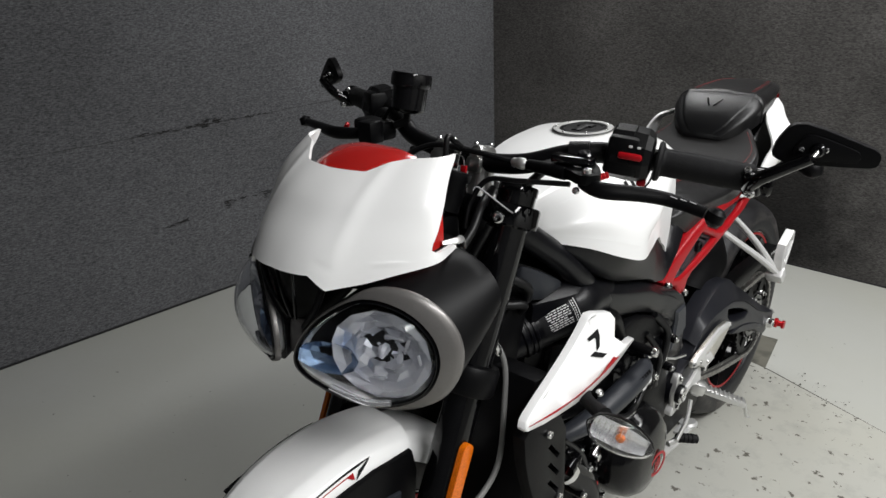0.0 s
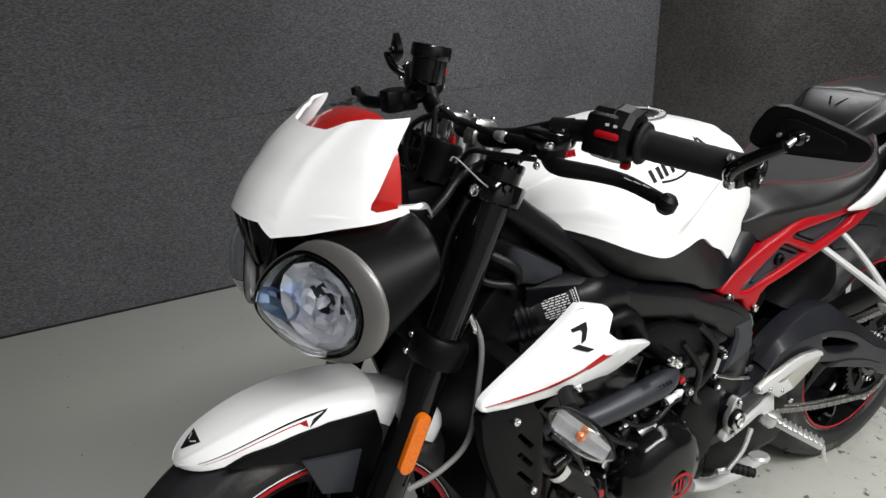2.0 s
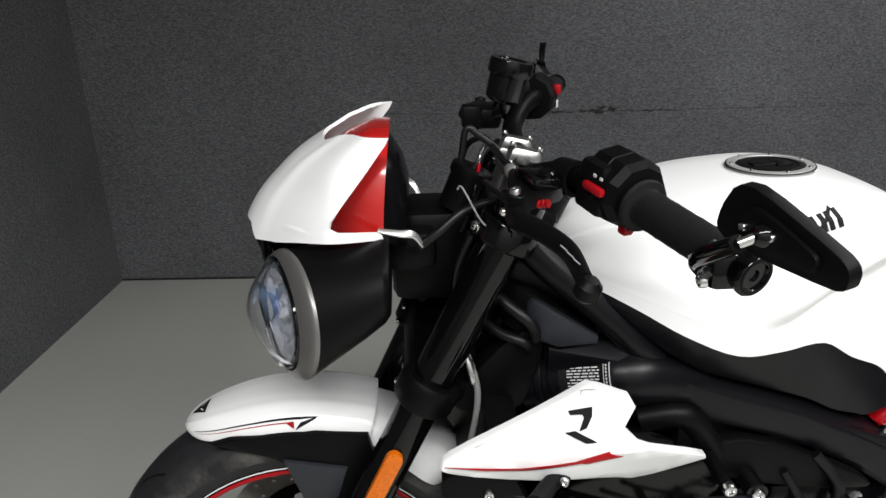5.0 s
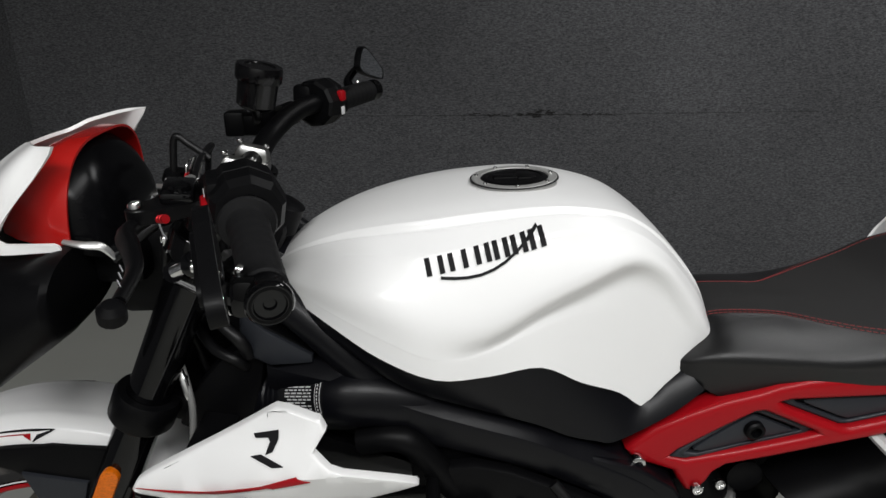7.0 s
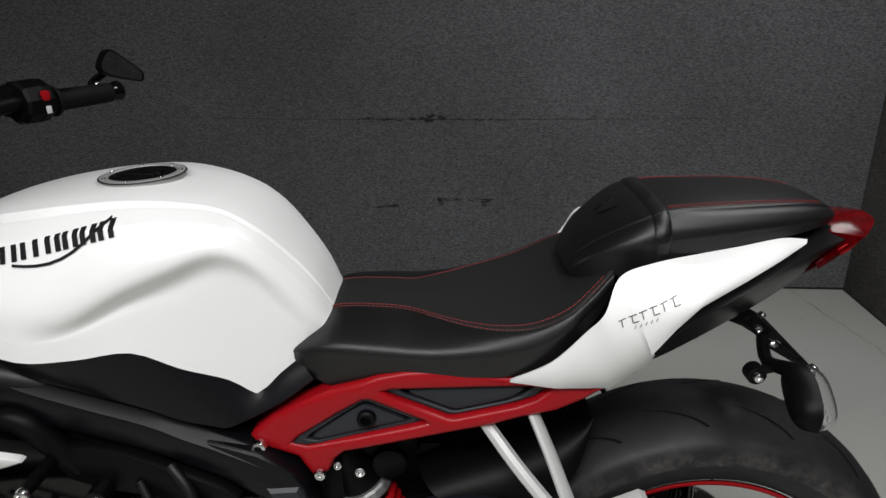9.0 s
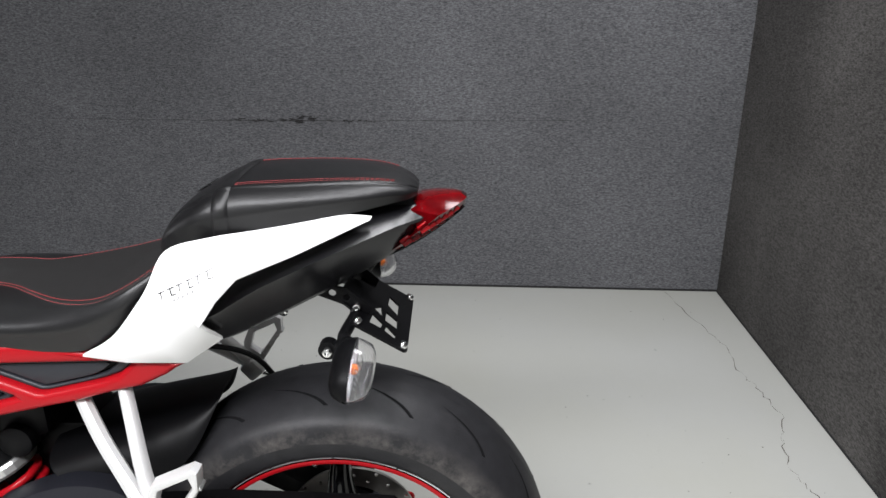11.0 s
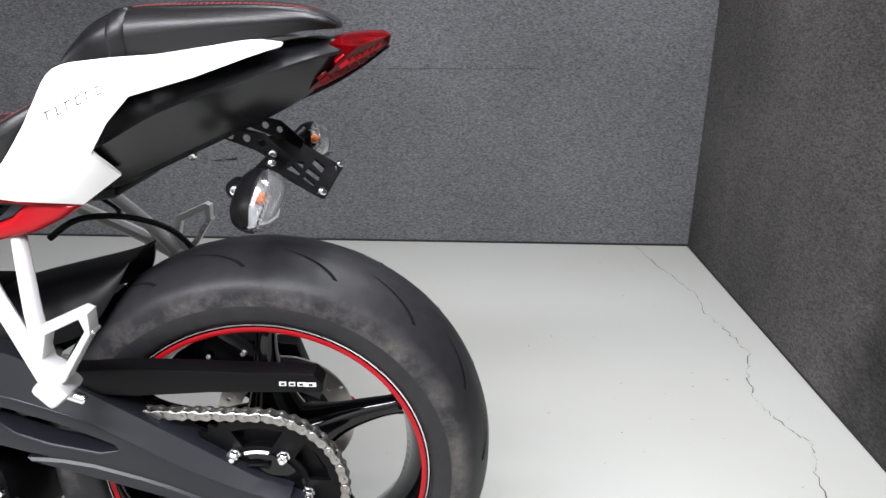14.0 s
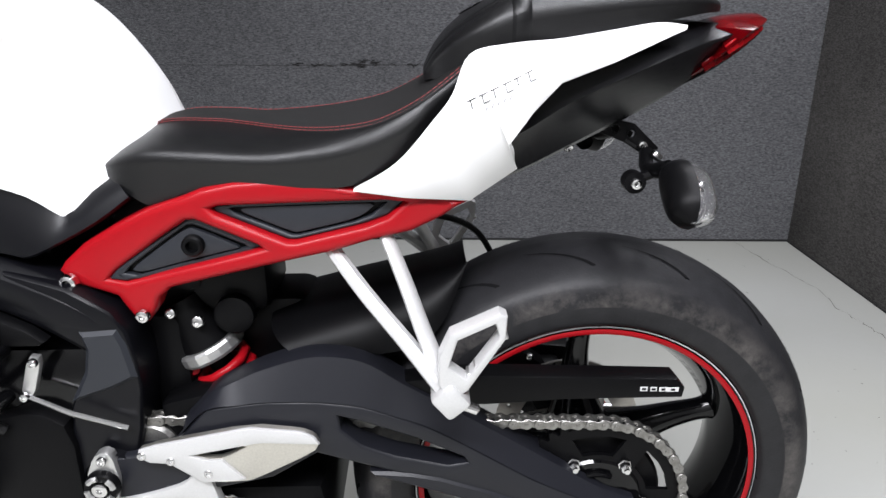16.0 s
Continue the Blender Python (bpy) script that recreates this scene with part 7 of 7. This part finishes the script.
# ---------------- footrests and levers ----------------
for s in (1, -1):
    HG = [(-0.549, 0.453), (-0.546, 0.461), (-0.533, 0.464), (-0.527, 0.467), (-0.417, 0.488), (-0.360, 0.481), (-0.345, 0.474), (-0.340, 0.463), (-0.346, 0.452), (-0.417, 0.416), (-0.430, 0.413), (-0.477, 0.413), (-0.513, 0.441), (-0.531, 0.443), (-0.545, 0.446)]
    bm = slab(HG, -0.186, 0.008, 0.002, [[(-0.486, 0.4515), (-0.418, 0.4645), (-0.451, 0.4465), (-0.470, 0.4465)]], 1)
    heel = part("heel_guard", bm if s > 0 else mirrored(bm), ALUB, bike, "brushed silver heel guard")
    bm = slab([(-0.549, 0.453), (-0.546, 0.461), (-0.527, 0.467), (-0.417, 0.488), (-0.360, 0.481), (-0.345, 0.474), (-0.339, 0.464), (-0.403, 0.4675), (-0.414, 0.4665), (-0.488, 0.4525), (-0.470, 0.4455), (-0.452, 0.4455), (-0.428, 0.418), (-0.477, 0.415), (-0.513, 0.442), (-0.535, 0.444)], -0.190, 0.0045, 0.002, (), 0)
    part("guard_rim", bm if s > 0 else mirrored(bm), ALUW, heel, "raised pale rim")
    for p in ((-0.545, 0.454), (-0.513, 0.446), (-0.472, 0.428)):
        bolt((p[0] + 0.002, -0.187 * s, p[1]), (0, -s, 0), 0.0055, heel)
    bm = slab([(-0.620, 0.368), (-0.613, 0.379), (-0.600, 0.379), (-0.548, 0.390), (-0.505, 0.404), (-0.490, 0.420), (-0.474, 0.416), (-0.466, 0.384), (-0.461, 0.356), (-0.448, 0.340), (-0.466, 0.326), (-0.484, 0.345), (-0.492, 0.372), (-0.512, 0.384), (-0.545, 0.372), (-0.600, 0.358), (-0.615, 0.358)], -0.178, 0.014, 0.004, (), 1)
    hang = part("footrest_hanger", bm if s > 0 else mirrored(bm), ALUW, bike, "silver alloy footrest hanger")
    for ob in (heel, hang):
        ob.location = (0, 0.022 * s, -0.011)
    p0, p1 = Vector((-0.478, -0.178 * s, 0.362)), Vector((-0.440, -0.272 * s, 0.336))
    fr = (p1 - p0).to_track_quat("X", "Z").to_matrix().to_4x4()
    peg = join(block(((p1 - p0).length, 0.024, 0.014), Matrix.Translation((p0 + p1) / 2) @ fr, 0.004), block((0.034, 0.03, 0.03), Matrix.Translation(p0) @ fr, 0.007))
    peg = part("footrest", peg, ALU, hang, "ridged alloy footrest")
    for k in range(9):
        q = p0 + (p1 - p0) * (0.16 + 0.095 * k)
        part("peg_ridge", block((0.004, 0.022, 0.004), Matrix.Translation(q) @ fr @ pose(0, 0, 0.008), 0.001, seg=1), ALU, hang)
    part("peg_feeler", tube([p1, p1 + Vector((0.004, -0.004 * s, -0.028)), p1 + Vector((0.010, -0.008 * s, -0.036))], 0.004, 8, 2), ALU, hang)
    # pillion rest on its two struts
    st = join(tube([(-0.322, -0.104 * s, 0.674), (-0.281, -0.144 * s, 0.632), (-0.240, -0.176 * s, 0.593), (-0.198, -0.205 * s, 0.550)], [0.0098, 0.0102, 0.0105, 0.0125], 8, 4, flat=0.72), tube([(-0.262, -0.104 * s, 0.696), (-0.238, -0.144 * s, 0.648), (-0.218, -0.176 * s, 0.602), (-0.196, -0.202 * s, 0.553)], [0.0092, 0.0100, 0.0105, 0.0115], 10, 4, flat=0.7), block((0.032, 0.04, 0.034), Matrix.Translation((-0.190, -0.205 * s, 0.540)) @ pose(0, 0, 0, 0, -40, 0), 0.006))
    ph = part("pillion_hanger", st, ALUW, bike, "silver forked pillion footrest hanger", 28)
    bm = slab([(-0.203, 0.560), (-0.202, 0.592), (-0.191, 0.617), (-0.141, 0.640), (-0.133, 0.636), (-0.134, 0.611), (-0.172, 0.552), (-0.190, 0.540)], -0.220, 0.020, 0.003, [[(-0.192, 0.580), (-0.183, 0.610), (-0.145, 0.628), (-0.141, 0.614), (-0.174, 0.566)]], 0)
    bm = bm if s > 0 else mirrored(bm)
    part("pillion_footrest", bm, ALUW, ph, "folded silver pillion footrest")
    for k in range(7):
        t = k / 6
        part("peg_ridge", block((0.004, 0.018, 0.006), Matrix.Translation((-0.178 + 0.044 * t, -0.208 * s, 0.560 + 0.052 * t)) @ pose(0, 0, 0, 0, -50, 0), 0.0012, seg=1), ALU, ph)
    part("peg_pin", lathe([(-0.02, 0.006), (0.02, 0.006), (0.022, 0.004), (0.022, 0)], (-0.180, -0.208 * s, 0.530), (1, 0, -0.4), 12), CHROME, ph)
part("shift_lever", join(tube([(-0.565, -0.175, 0.372), (-0.590, -0.180, 0.335), (-0.622, -0.176, 0.302)], 0.0045, 10, 3), tube([(-0.640, -0.165, 0.296), (-0.600, -0.175, 0.293)], 0.006, 8, 1)), ALU, bike, "slim silver shift lever")
g = [(0, 0.0075)]
for k in range(4):
    g += [(0.004 + 0.010 * k, 0.0105), (0.010 + 0.010 * k, 0.0105), (0.011 + 0.010 * k, 0.0085), (0.0135 + 0.010 * k, 0.0085)]
g += [(0.047, 0.010), (0.049, 0.008), (0.049, 0)]
part("shift_rubber", lathe(g, (-0.610, -0.170, 0.298), (0.75, -0.65, -0.22), 18), GRIPM, bike, "ribbed black shift rubber")
part("side_stand", join(tube([(-0.66, -0.125, 0.245), (-0.60, -0.130, 0.222), (-0.51, -0.135, 0.214)], [0.013, 0.011, 0.010], 12, 4), lathe([(-0.006, 0), (-0.006, 0.02), (0.0, 0.023), (0.006, 0.02), (0.006, 0)], (-0.455, -0.135, 0.228), (0.1, 0.25, 1), 20), block((0.07, 0.03, 0.010), pose(-0.47, -0.135, 0.226), 0.004)), ALUW, bike, "folded silver side stand")

# ---------------- tail tidy ----------------
PC, PA, PB = Vector((0.037, -0.096, 0.773)), Vector((0, 0.171, 0)), Vector((0.068, 0, -0.041))


def plate_pt(a, b, lift=0.0):
    n = Vector((0.51, 0, 0.86))
    return PC + PA * a + PB * b + n * lift


def plate_poly(pts, holes, t):
    bm = bmesh.new()
    es = []
    for loop in [pts, *holes]:
        vs = [bm.verts.new(plate_pt(a, b)) for a, b in loop]
        es += [bm.edges.new((vs[i], vs[(i + 1) % len(vs)])) for i in range(len(vs))]
    bmesh.ops.triangle_fill(bm, use_beauty=True, edges=es, normal=(0.5, 0, 0.86))
    return thicken(bm, t)


holes = [[(0.16, 0.31), (0.33, 0.34), (0.26, 0.54), (0.16, 0.52)], [(0.43, 0.32), (0.53, 0.46), (0.36, 0.52)], [(0.15, 0.60), (0.25, 0.62), (0.18, 0.81), (0.11, 0.80)], [(0.32, 0.57), (0.48, 0.57), (0.43, 0.80), (0.28, 0.82)], [(0.61, 0.57), (0.79, 0.57), (0.72, 0.78), (0.51, 0.79)], [(0.82, 0.10), (0.90, 0.12), (0.84, 0.18)]]
plate = part("plate_holder", plate_poly([(0, 0.0), (0.22, -0.06), (0.26, -0.25), (0.40, -0.30), (0.60, -0.30), (0.74, -0.25), (0.78, -0.06), (1, 0), (1.0, 1.0), (0.97, 1.05), (0.03, 1.05), (0, 1.0)], holes, 0.003), BLACKP, bike, "black plate bracket with cut-out slots")
for a, b in ((0.05, 0.10), (0.95, 0.10), (0.05, 0.95), (0.95, 0.95)):
    bolt(plate_pt(a, b, 0.001), (0.51, 0, 0.86), 0.006, plate)
for s in (1, -1):
    ar = slab([(-0.035, 0.800), (-0.020, 0.812), (0.030, 0.800), (0.060, 0.772), (0.052, 0.757), (0.020, 0.778)], -0.052, 0.004, 0.001, [circle2(-0.012, 0.7975, 0.005, 10), circle2(0.008, 0.794, 0.005, 10), circle2(0.027, 0.788, 0.0045, 10)], 0)
    part("bracket_arm", ar if s > 0 else mirrored(ar), BLACKP, plate)
    for p in ((-0.022, 0.803), (0.040, 0.775)):
        bolt((p[0], -0.053 * s, p[1]), (0, -s, 0), 0.006, plate)
    rb = blinker((0.050, -0.177 * s, 0.7515), (0.006, 0.074 * s, 0.041), (0.96, -0.02 * s, -0.05), "clear rear indicator hung on the plate bracket", 0.021, 0.085, 0.026, 0.026)
    part("stalk", tube([(0.040, -0.07 * s, 0.770), (0.030, -0.110 * s, 0.760), (0.040, -0.145 * s, 0.768)], [0.008, 0.008, 0.010], 10, 4), BLACKP, rb)
    part("stalk_clamp", join(lathe([(-0.008, 0.012), (0.008, 0.012), (0.008, 0)], (0.012, -0.120 * s, 0.749), (0, -s, 0), 16), tube([(0.012, -0.118 * s, 0.749), (0.040, -0.13 * s, 0.765)], 0.006, 8, 1)), BLACKP, rb)
    bolt((0.012, -0.129 * s, 0.749), (0, -s, 0), 0.0065, rb)
bolt((-0.052, -0.075, 0.780), (0, -1, -0.6), 0.0065, tail)

# ---------------- floor details ----------------
# raised end of the lift the machine stands on
bm = bmesh.new()
LP = [(0.296, 0.10), (0.300, -0.02), (0.281, -0.10), (0.143, -0.468), (-0.10, -1.10), (-1.95, -1.10), (-1.95, 0.10)]
bmv = [bm.verts.new((u, v, 0.0)) for u, v in LP]
bm.faces.new(bmv)
geo = bmesh.ops.extrude_face_region(bm, geom=bm.faces[:])
for gg in geo["geom"]:
    if isinstance(gg, bmesh.types.BMVert):
        gg.co.z = 0.004 + 0.036 * max(0, (-gg.co.x - 0.0) / 1.39)
tagged(part("platform", on_bike(bm), LIFTM), "worn painted lift platform with dark chips", "platform", kind="structure")
bm = bmesh.new()
PP = [(0.300, -0.010), (0.284, -0.098), (0.500, -0.070), (0.486, 0.20), (0.302, 0.20)]
bmv = [bm.verts.new((u, v, 0.003)) for u, v in PP]
bm.faces.new(bmv)
tagged(part("floor_plate", on_bike(thicken(bm, 0.003)), PLATEM), "dirty steel plate let into the floor", "floor plate", kind="structure")
CR = [(1.074, 1.797), (1.112, 1.503), (1.152, 1.303), (1.122, 1.143), (1.142, 1.021), (1.151, 0.859), (1.095, 0.748), (1.059, 0.622), (1.067, 0.534), (1.091, 0.465), (1.108, 0.433), (1.061, 0.323), (1.03, 0.18), (1.06, 0.02)]
rng = random.Random(11)
pts = []
for a, b in zip(CR, CR[1:]):
    for k in range(7):
        t = k / 7
        pts.append((a[0] + (b[0] - a[0]) * t + rng.uniform(-0.006, 0.006), a[1] + (b[1] - a[1]) * t + rng.uniform(-0.008, 0.008)))
rows = []
for i, p in enumerate(pts):
    h = max(0.0002, rng.uniform(-0.0005, 0.0019))
    rows.append([Vector((p[0] - h, p[1], 0.0007)), Vector((p[0] + h, p[1], 0.0007))])
tagged(part("floor_crack", on_bike(skin(rows)), CRACKM), "thin jagged crack across the painted floor", "crack", kind="structure")


def chip(x, y, size, seed, slim=0.25, wide=1.0):
    r = random.Random(seed)
    bm = bmesh.new()
    n = 9
    st = r.uniform(slim, wide)
    ro = r.uniform(0, math.pi)
    vs = []
    for k in range(n):
        a = 2 * math.pi * k / n
        q = size * r.uniform(0.4, 1.0)
        px, py = q * math.cos(a), q * st * math.sin(a)
        vs.append(bm.verts.new((x + px * math.cos(ro) - py * math.sin(ro), y + px * math.sin(ro) + py * math.cos(ro), 0.0006)))
    bm.faces.new(vs)
    return bm


rows = []
for (u0, v0), (u1, v1) in zip(LP[:5], LP[1:6]):
    for k in range(6):
        t = k / 6
        nn = Vector((v1 - v0, -(u1 - u0), 0)).normalized() * -1
        u, v = u0 + (u1 - u0) * t, v0 + (v1 - v0) * t
        wob = 0.004 + 0.005 * abs(math.sin(37 * u + 91 * v))
        rows.append([Vector((u, v, 0.0009)), Vector((u + nn.x * wob * -1, v + nn.y * wob * -1, 0.0009)) if nn.x < 0 else Vector((u + nn.x * wob, v + nn.y * wob, 0.0009))])
tagged(part("platform_gap", on_bike(skin(rows)), CHIPM), "dark dirty gap along the platform edge", "gap", kind="structure")
rng = random.Random(3)
bits = []
for k in range(70):
    x, y = rng.uniform(-2.3, 1.15), rng.uniform(0.25, 1.8)
    bits.append(chip(x, y, rng.uniform(0.0015, 0.005), k, 0.15, 0.7))
for k in range(34):
    bits.append(chip(rng.uniform(0.35, 1.15), rng.uniform(-0.6, 0.9), rng.uniform(0.0015, 0.0055), 100 + k, 0.12, 0.45))
tagged(part("floor_chips", join(*bits), CHIPM), "scattered dark chips and grit on the floor", "floor chips", kind="stuff")
bits = []
for k in range(640):
    u, v = rng.uniform(-0.95, 0.25), rng.uniform(-0.95, -0.08)
    if k > 260:
        g = ((0.16, -0.22), (0.05, -0.36), (-0.18, -0.52), (-0.35, -0.70), (0.20, -0.10))[k % 5]
        u, v = g[0] + rng.gauss(0, 0.07), g[1] + rng.gauss(0, 0.06)
    if u > 0.14 + 0.37 * (v + 0.468) / 0.37:
        continue
    b = chip(u, v, rng.choice((0.0012, 0.0015, 0.002, 0.002, 0.003, 0.004, 0.005, 0.007 if k % 3 else 0.011, 0.003)), 300 + k)
    for q in b.verts:
        q.co.z = 0.0055 + 0.036 * max(0, -q.co.x / 1.39)
    bits.append(b)
tagged(part("platform_chips", on_bike(join(*bits)), CHIPM), "scattered dark chips on the worn platform", "floor chips", kind="stuff")

# torn tufts and a seam in the carpet behind
TUFT = mat("frayed_black_backing", (0.018, 0.017, 0.017), 0.95, grain=0.4, scale=200)
rng = random.Random(8)


def wall_tuft(x0, x1, z, h, n, name, label):
    bs = []
    for k in range(n):
        x = rng.uniform(x0, x1)
        zz = z + rng.uniform(-h, h)
        ln = rng.uniform(0.008, 0.035)
        a = rng.uniform(-0.6, 0.3)
        bs.append(tube([(x, Y1 - 0.001, zz), (x + ln * 0.5, Y1 - 0.003, zz + rng.uniform(-0.004, 0.004)), (x + ln * math.cos(a), Y1 - 0.001, zz + ln * math.sin(a) * 0.5)], rng.uniform(0.0008, 0.0022), 5, 3))
    tagged(part(name, join(*bs), TUFT), label, "carpet tear", kind="stuff")


wall_tuft(-0.86, -0.28, 0.716, 0.004, 26, "carpet_tear", "frayed dark seam in the grey carpet wall")
wall_tuft(-0.60, -0.50, 0.716, 0.014, 14, "carpet_tear", "torn dark tuft in the grey carpet wall")
wall_tuft(-0.80, -0.70, 0.345, 0.010, 12, "carpet_tear", "torn dark tuft in the grey carpet wall")
wall_tuft(-0.53, -0.31, 0.380, 0.002, 10, "carpet_tear", "frayed dark tear in the grey carpet wall")
for x in (-0.518, -0.335):
    wall_tuft(x - 0.006, x + 0.004, 0.365, 0.018, 7, "carpet_tear", "frayed dark tear in the grey carpet wall")

# ---------------- small fittings on the engine's left side ----------------


def connector(p, d, length, r, material, label=""):
    """A plug with a stepped body and a short cable end."""
    b = lathe([(0, 0), (0, r), (length * 0.3, r), (length * 0.32, r * 0.8), (length * 0.6, r * 0.8), (length * 0.62, r * 0.95), (length * 0.8, r * 0.95), (length, r * 0.45), (length, 0)], p, d, 12)
    return part("plug", b, material, engine, label)


connector((-0.815, -0.172, 0.527), (1, -0.1, 0.35), 0.035, 0.0065, DECALW, "pale sensor plug")
connector((-0.872, -0.168, 0.486), (0.9, -0.2, 0.5), 0.030, 0.007, CHROME)
connector((-0.852, -0.170, 0.500), (0.7, -0.2, 0.8), 0.026, 0.008, GLOSS)
connector((-0.890, -0.166, 0.460), (0.8, -0.3, 0.6), 0.028, 0.0065, CHROME)
connector((-0.958, -0.160, 0.463), (0.9, 0.1, 0.3), 0.040, 0.006, CHROME)
connector((-1.066, -0.178, 0.512), (0.9, 0.1, 0.1), 0.040, 0.011, GLOSS)
connector((-0.786, -0.166, 0.525), (0.6, -0.2, 0.8), 0.028, 0.010, GLOSS)
connector((-0.760, -0.160, 0.500), (0.2, -0.3, 0.9), 0.035, 0.009, BLACKP)
for path, r in (([(-0.98, -0.150, 0.545), (-0.93, -0.176, 0.500), (-0.885, -0.176, 0.470), (-0.86, -0.165, 0.42)], 0.0045),
                ([(-0.95, -0.150, 0.56), (-0.90, -0.178, 0.520), (-0.85, -0.178, 0.505), (-0.80, -0.172, 0.520), (-0.75, -0.155, 0.50)], 0.004),
                ([(-0.76, -0.150, 0.61), (-0.735, -0.168, 0.560), (-0.740, -0.166, 0.510), (-0.70, -0.150, 0.47)], 0.006),
                ([(-0.72, -0.145, 0.63), (-0.690, -0.160, 0.590), (-0.700, -0.160, 0.535), (-0.735, -0.150, 0.50)], 0.0075),
                ([(-1.06, -0.165, 0.56), (-1.01, -0.172, 0.50), (-0.995, -0.168, 0.43), (-1.02, -0.14, 0.36)], 0.005)):
    part("wiring_hose", tube(path, r, 10, 6), HOSE, engine)
for u, w, r in ((-0.765, 0.531, 0.006), (-0.846, 0.497, 0.0045), (-0.806, 0.600, 0.0085), (-0.690, 0.513, 0.005), (-0.683, 0.572, 0.005), (-0.900, 0.478, 0.005), (-0.915, 0.525, 0.0045), (-0.995, 0.470, 0.006), (-1.01, 0.425, 0.0055), (-0.975, 0.360, 0.0055)):
    bolt((u, -0.176, w), (-0.2, -1, 0.1), r, engine)
    part("bolt_boss", lathe([(-0.03, r * 1.7), (0, r * 1.6), (0.001, r * 1.3), (0.001, 0)], (u, -0.176, w), (0, -1, 0), 14), ENGINE, engine)
# ribbed casting beside the cover
for k in range(6):
    part("casting_rib", block((0.10, 0.010, 0.005), Matrix.Translation((-0.985 + 0.010 * k, -0.128, 0.545 - 0.022 * k)) @ pose(0, 0, 0, 0, 20, 0), 0.0015, seg=1), ENGINE, engine)
part("water_pump", join(lathe([(0.03, 0.042), (-0.012, 0.040), (-0.022, 0.032), (-0.026, 0.015), (-0.026, 0)], (-0.965, -0.140, 0.395), (0, 1, 0), 28), tube([(-0.965, -0.158, 0.415), (-0.99, -0.166, 0.45), (-1.03, -0.160, 0.49)], 0.016, 14, 4)), ENGINE, engine, "black water pump housing")
for k in range(4):
    a = k * math.pi / 2 + 0.5
    bolt((-0.965 + 0.041 * math.cos(a), -0.152, 0.395 + 0.041 * math.sin(a)), (0, -1, 0), 0.0048, engine)

# collector box under the engine, rear brake caliper, clutch perch cover
part("exhaust_box", join(block((0.27, 0.24, 0.15), pose(-0.475, 0, 0.285), 0.03), block((0.20, 0.22, 0.10), pose(-0.62, 0, 0.26), 0.03)), BLACKP, bike, "matt black exhaust collector box")
bolt((-0.352, -0.121, 0.325), (0, -1, 0), 0.007, bike)
cal_r = part("rear_caliper", join(block((0.11, 0.04, 0.055), Matrix.Translation((-0.085, 0.088, 0.420)) @ pose(0, 0, 0, 0, 35, 0), 0.010), block((0.05, 0.03, 0.05), pose(-0.035, 0.090, 0.395), 0.008), block((0.10, 0.014, 0.03), Matrix.Translation((-0.045, 0.105, 0.36)) @ pose(0, 0, 0, 0, 60, 0), 0.004)), BLACKP, bike, "black rear brake caliper")
for p in ((-0.115, 0.43), (-0.06, 0.435)):
    bolt((p[0], 0.066, p[1]), (0, -1, 0), 0.006, cal_r)
part("perch_cover", join(block((0.030, 0.052, 0.012), Matrix.Translation((-1.098, -0.188, 1.018)) @ pose(0, 0, 0, 4, 6, 14), 0.004), lathe([(0, 0.010), (0.004, 0.0098), (0.006, 0.008), (0.006, 0)], (-1.092, -0.200, 1.022), (-0.1, -0.1, 1), 20)), GLOSS, lever_perch, "gloss black perch cover")
part("cable_ferrule", lathe([(0, 0.0045), (0.004, 0.0075), (0.012, 0.0075), (0.014, 0.0060), (0.020, 0.0060), (0.022, 0.0042)], (-1.113, -0.128, 1.006), (-0.05, 1, 0.05), 12), ALU, lever_perch, "bright cable ferrule")

# near-black strips drawn as the gap between carpet walls and floor, and the faint seam across the back wall
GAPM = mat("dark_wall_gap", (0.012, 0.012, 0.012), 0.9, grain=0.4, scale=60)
SEAMM = mat("dark_carpet_seam", (0.045, 0.044, 0.045), 0.95, grain=0.6, scale=90)
tagged(part("gap_strip", box_bm(X0, X1, Y1 - 0.004, Y1 + 0.001, 0.0, 0.009), GAPM), "thin dark gap under the back wall carpet", "wall gap", kind="structure")
tagged(part("gap_strip", box_bm(X1 - 0.004, X1 + 0.001, Y0, Y1 - 0.005, 0.0, 0.007), GAPM), "thin dark gap under the side wall carpet", "wall gap", kind="structure")
rng = random.Random(21)
rows = []
for k in range(90):
    x = -1.6 + 2.3 * k / 89
    h = rng.uniform(0.0003, 0.0016)
    z = 0.716 + 0.004 * math.sin(2.1 * x) + rng.uniform(-0.001, 0.001)
    rows.append([Vector((x, Y1 - 0.0012, z - h)), Vector((x, Y1 - 0.0012, z + h))])
tagged(part("wall_seam", skin(rows), SEAMM), "faint dark seam across the grey carpet wall", "carpet seam", kind="structure")
